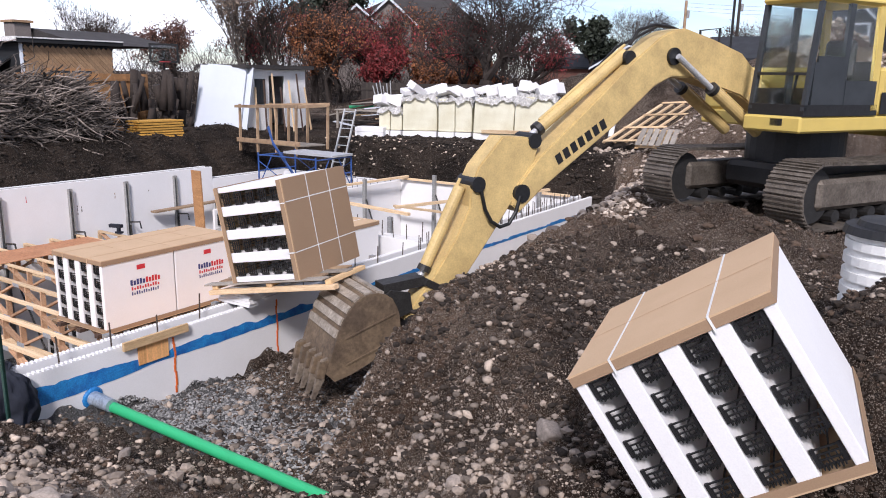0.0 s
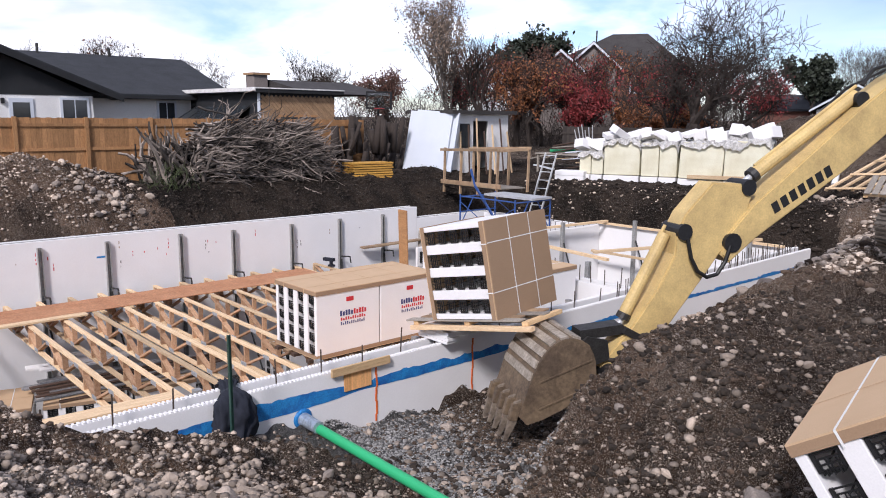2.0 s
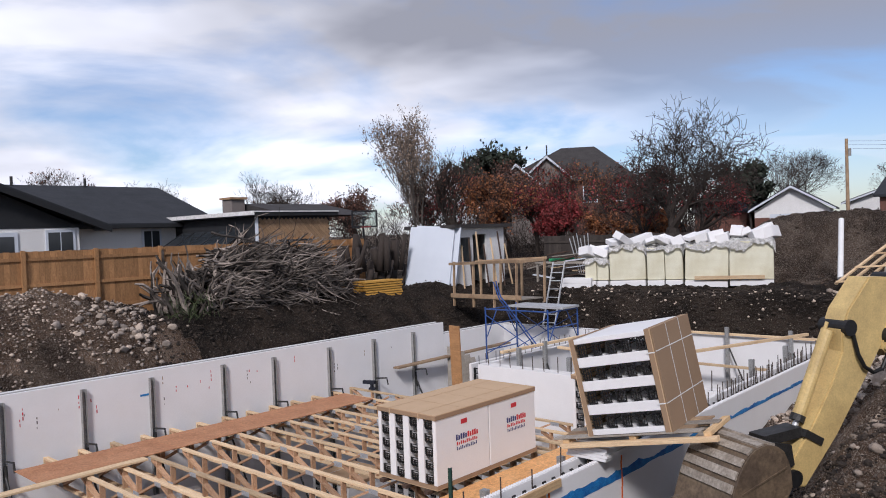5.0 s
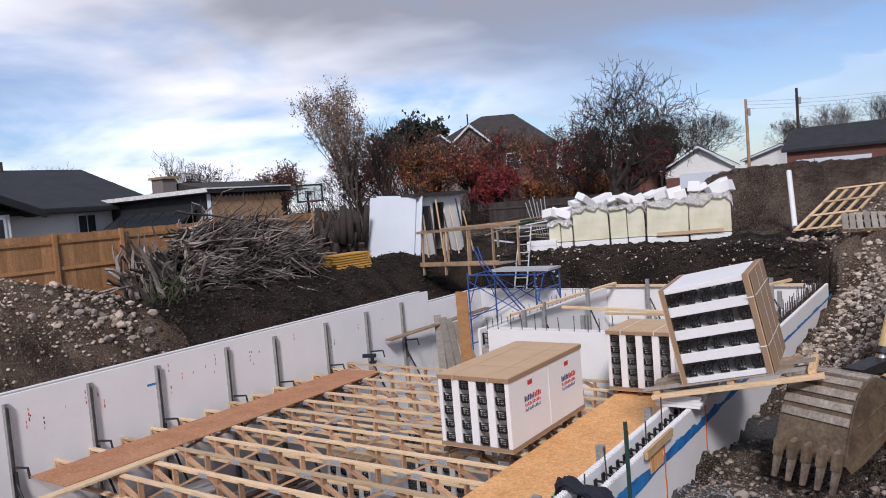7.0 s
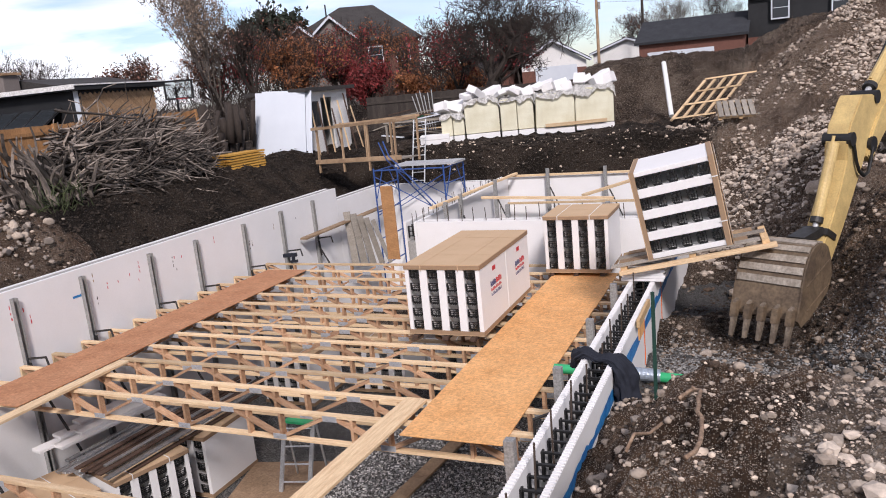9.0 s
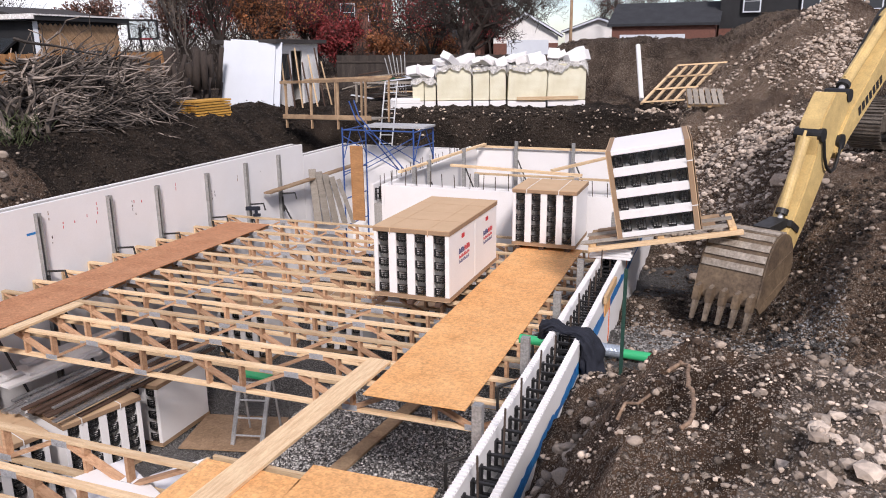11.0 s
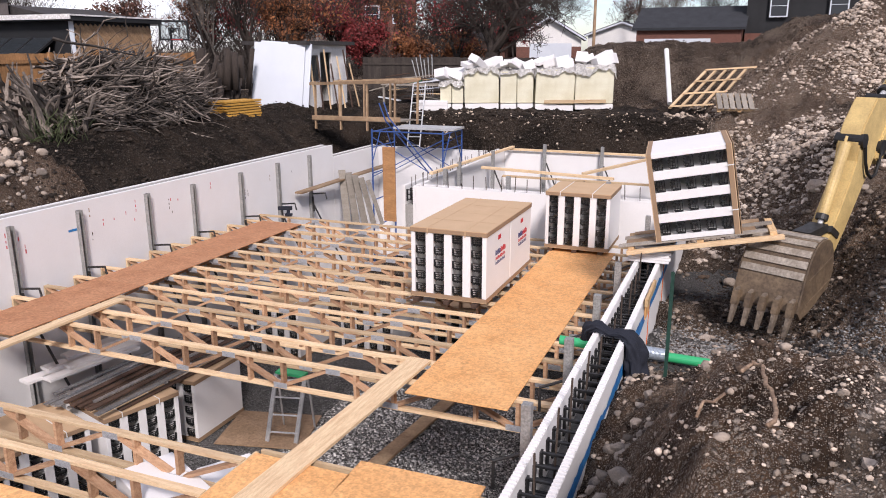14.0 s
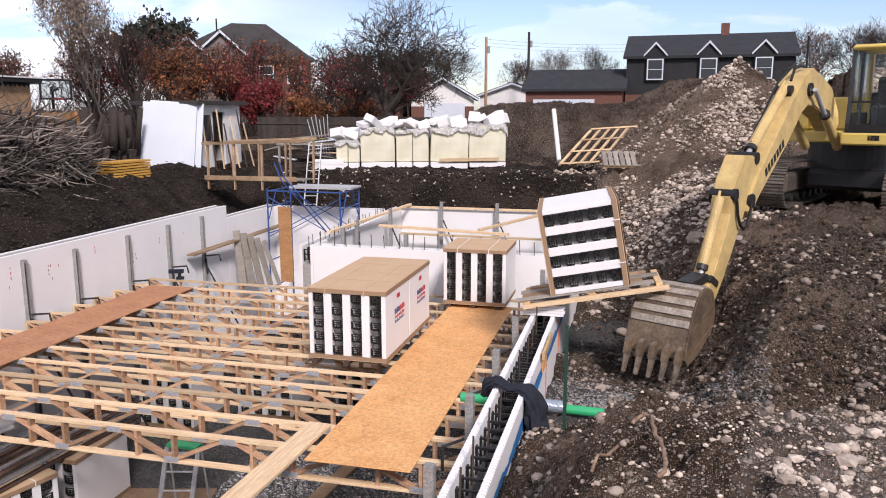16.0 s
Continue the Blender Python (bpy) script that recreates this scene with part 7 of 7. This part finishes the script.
def rock(x, y, s, label="rounded pale fieldstone on bare earth"):
    pick = dusty if rng.rand() < 0.6 or "dusty" in label else shapes
    ob = new("rock", pick[rng.randint(len(pick))])
    ob.matrix_basis = pose(x, y, zg(x, y) + s * 0.25, rng.uniform(-25, 25), rng.uniform(-25, 25), rng.uniform(0, 360)) @ Matrix.Diagonal((s, s * rng.uniform(0.75, 1.1), s * rng.uniform(0.8, 1.1), 1))
    tagged(ob, label, "rock", "loose rocks")


for k in range(75):
    rock(rng.uniform(-7.2, -1.0), rng.uniform(0.0, 11.0), 0.03 + 0.055 * rng.rand() ** 2)
for k in range(22):
    rock(rng.uniform(-7.25, -6.85), rng.uniform(0.3, 3.4), rng.uniform(0.04, 0.09), "dusty cobble lying at the wall foot")
for k in range(170):
    rock(rng.normal(-20.45, 0.4), rng.normal(6.5, 0.6), 0.04 + 0.085 * rng.rand() ** 2.5, "pale boulder in a stone heap")
for k in range(40):
    rock(rng.uniform(-6.5, -4.0), rng.uniform(12.5, 20.0), 0.05 + 0.08 * rng.rand() ** 2)
for x, y, s in ((-5.9, 7.9, 0.11), (-6.4, 9.3, 0.12), (-2.35, 5.2, 0.13), (-4.6, 2.1, 0.10), (-4.3, 2.2, 0.11), (-5.1, 11.2, 0.2), (-3.2, 3.0, 0.10), (-2.7, 3.4, 0.12)):
    rock(x, y, s)


def scatter(name, n, pick, smin, smax, label, material=M_STONE, category="stones", level=None, soft=True):
    """Many small stones as one joined mesh, each a rough polyhedron."""
    bm = bmesh.new()
    bmesh.ops.create_icosphere(bm, subdivisions=1, radius=1)
    base = np.array([v.co[:] for v in bm.verts])
    tri = np.array([[v.index for v in f.verts] for f in bm.faces])
    bm.free()
    x, y = pick(n)
    n = len(x)
    z = ground_height(x, y) if level is None else np.full(n, level)
    s = smin * (smax / smin) ** (rng.rand(n) ** 2.2)
    jit = 1 + 0.35 * (rng.rand(n, len(base), 1) - 0.5)
    a = rng.rand(n) * 6.283
    ca, sa = np.cos(a)[:, None], np.sin(a)[:, None]
    p = base[None] * jit * np.stack([s * rng.uniform(0.8, 1.4, n), s * rng.uniform(0.7, 1.1, n), s * rng.uniform(0.5, 0.85, n)], 1)[:, None]
    px, py = p[..., 0] * ca - p[..., 1] * sa, p[..., 0] * sa + p[..., 1] * ca
    v = np.stack([px + x[:, None], py + y[:, None], p[..., 2] + z[:, None] + 0.2 * s[:, None]], -1).reshape(-1, 3)
    f = (tri[None] + (np.arange(n) * len(base))[:, None, None]).reshape(-1, 3)
    me = bpy.data.meshes.new(name)
    me.from_pydata(v.tolist(), [], f.tolist())
    me.materials.append(material)
    for q in me.polygons:
        q.use_smooth = soft
    ob = new(name, me)
    return tagged(ob, label, category, kind="stuff")


def area(x0, x1, y0, y1, clump=0.0):
    def f(n):
        x, y = rng.uniform(x0, x1, n), rng.uniform(y0, y1, n)
        m = 0.22 * min(x1 - x0, y1 - y0)  # thin out towards the borders
        inside = np.minimum(np.minimum(x - x0 if x0 > -7.0 else x * 0 + 9, x1 - x), np.minimum(y - y0, y1 - y)) / m
        keep = inside + 1.2 * vnoise(x, y, 1.1) > rng.rand(n)
        x, y = x[keep], y[keep]
        n = len(x)
        if clump:
            keep = vnoise(x, y, 0.9) + 0.5 * vnoise(x, y, 2.3) > clump * (rng.rand(n) - 0.35)
            x, y = x[keep], y[keep]
        return x, y
    return f


scatter("pebbles", 22000, area(-7.3, 3.0, -1.0, 12.0, 0.9), 0.009, 0.06, "loose pebbles scattered over the near earth")
scatter("pebbles", 14000, area(-7.3, -2.0, -1.5, 4.3, 0.9), 0.006, 0.04, "small pebbles on the bank by the wall")
scatter("pebbles", 15000, area(-7.3, -2.5, 9.0, 21.0, 0.5), 0.012, 0.07, "loose pebbles on the slope by the wall")
scatter("pebbles", 14000, area(-9.0, 3.0, 20.5, 27.0, 0.6), 0.014, 0.10, "pebbles covering the tall spoil heap")
scatter("pebbles", 7000, area(-23.0, -19.0, 0.0, 8.5, 0.5), 0.015, 0.06, "pebbles on the stone heap by the fence")
scatter("pebbles", 1500, area(-18.5, -6.0, 19.8, 21.5, 0.5), 0.012, 0.06, "pebbles on the pit bank")
scatter("gravel_chips", 9000, lambda n: (rng.uniform(-7.3, -4.6, n), 4.6 + np.abs(rng.normal(0, 0.9, n))), 0.010, 0.022, "grey crushed gravel round the drain pipe", M_CHIP)
scatter("pebbles", 12000, area(-6.0, -1.5, -1.2, 2.2, 0.4), 0.007, 0.045, "pale pebbles on the gravelly bank")
scatter("gravel_chips", 30000, area(-13.0, -7.75, 1.0, 9.0), 0.010, 0.026, "grey washed gravel on the basement floor", M_CHIP_PALE, level=FLOOR, soft=False)
scatter("pebbles", 12000, area(-5.9, -0.8, 0.6, 4.9, 0.5), 0.010, 0.045, "pale round pebbles at the foot of the near mound")
scatter("pebbles", 9000, area(-4.5, 4.0, 20.8, 26.5, 0.4), 0.02, 0.09, "pale cobbles on the face of the spoil heap", soft=False)
scatter("pebbles", 5000, area(-7.2, -4.6, 11.5, 20.5, 0.3), 0.02, 0.10, "pale cobbles washed down by the wall", soft=False)
def bank_pick(n):
    x, y = rng.uniform(-6.2, -0.8, n), rng.uniform(-3.2, 2.9, n)
    d = np.minimum(np.minimum(x + 5.9 - 0.4 * (y + 1), (-0.8 - x) / 2), np.minimum((y + 3.2) / 1.5, 2.9 - y))
    keep = d + 0.5 * vnoise(x, y, 1.2) > 0.35 * rng.rand(n)
    return x[keep], y[keep]


scatter("pebbles", 17000, bank_pick, 0.008, 0.05, "pale stones covering the gravelly bank", M_PALE, soft=False)
scatter("pebbles", 4000, area(-4.2, 3.5, 20.8, 26.0, 0.2), 0.03, 0.12, "whitish cobbles on the spoil heap face", M_PALE, soft=False)
scatter("pebbles", 1500, area(-5.8, -1.2, 1.2, 4.4, 0.4), 0.025, 0.075, "fist-sized stones at the foot of the near mound", soft=False)
scatter("clods", 24000, area(-7.2, 1.5, -0.5, 9.5), 0.006, 0.035, "crumbled brown earth clods on the near banks", M_CLOD, "clods", soft=False)
scatter("clods", 12000, area(-22.5, -18.0, 6.0, 20.0), 0.012, 0.06, "dark earth clods on the west bank", M_CLOD_DARK, "clods", soft=False)
scatter("clods", 7000, area(-18.0, -7.0, 18.6, 22.0), 0.015, 0.09, "dark earth clods on the north bank", M_CLOD_DARK, "clods", soft=False)
scatter("clods", 5000, area(-7.0, 1.0, 9.0, 20.0), 0.015, 0.08, "brown earth clods round the excavator", M_CLOD, "clods", soft=False)
scatter("clods", 14000, area(-6.6, 1.2, 3.4, 9.6), 0.012, 0.05, "coarse earth clods on the near mound", M_CLOD_DARK, "clods", soft=False)
scatter("pebbles", 1000, area(-5.8, -1.2, 3.9, 5.7), 0.018, 0.06, "fist-sized stones rolled down to the pipe", soft=False)
scatter("pebbles", 5000, area(-5.9, -0.6, 3.6, 6.0), 0.006, 0.024, "small stones on the foot of the near mound", soft=False)
scatter("pebbles", 5500, area(-7.1, -2.8, 10.6, 20.4), 0.015, 0.09, "pale rubble on the slope beside the wall", M_PALE, soft=False)
scatter("pebbles", 9000, area(-6.9, -3.5, -2.6, 2.2), 0.004, 0.018, "fine pebbles in the dry bank", M_STONE, soft=False)
scatter("pebbles", 1200, area(-6.6, -3.0, -2.6, 2.4), 0.010, 0.04, "tan stones in the dry bank", soft=False)
scatter("pebbles", 3000, area(-22.6, -19.9, -2.0, 7.4), 0.012, 0.045, "tan pebbles on the stone heap by the fence", soft=False)
scatter("pebbles", 15000, area(-8.5, 4.0, 20.4, 26.5, 0.3), 0.010, 0.045, "small pale stones over the tall spoil heap", M_PALE, soft=False)
scatter("clods", 4500, area(-15.0, -3.0, 22.5, 30.0), 0.012, 0.06, "crumbled earth clods on the berm and heap", M_CLOD, "clods", soft=False)
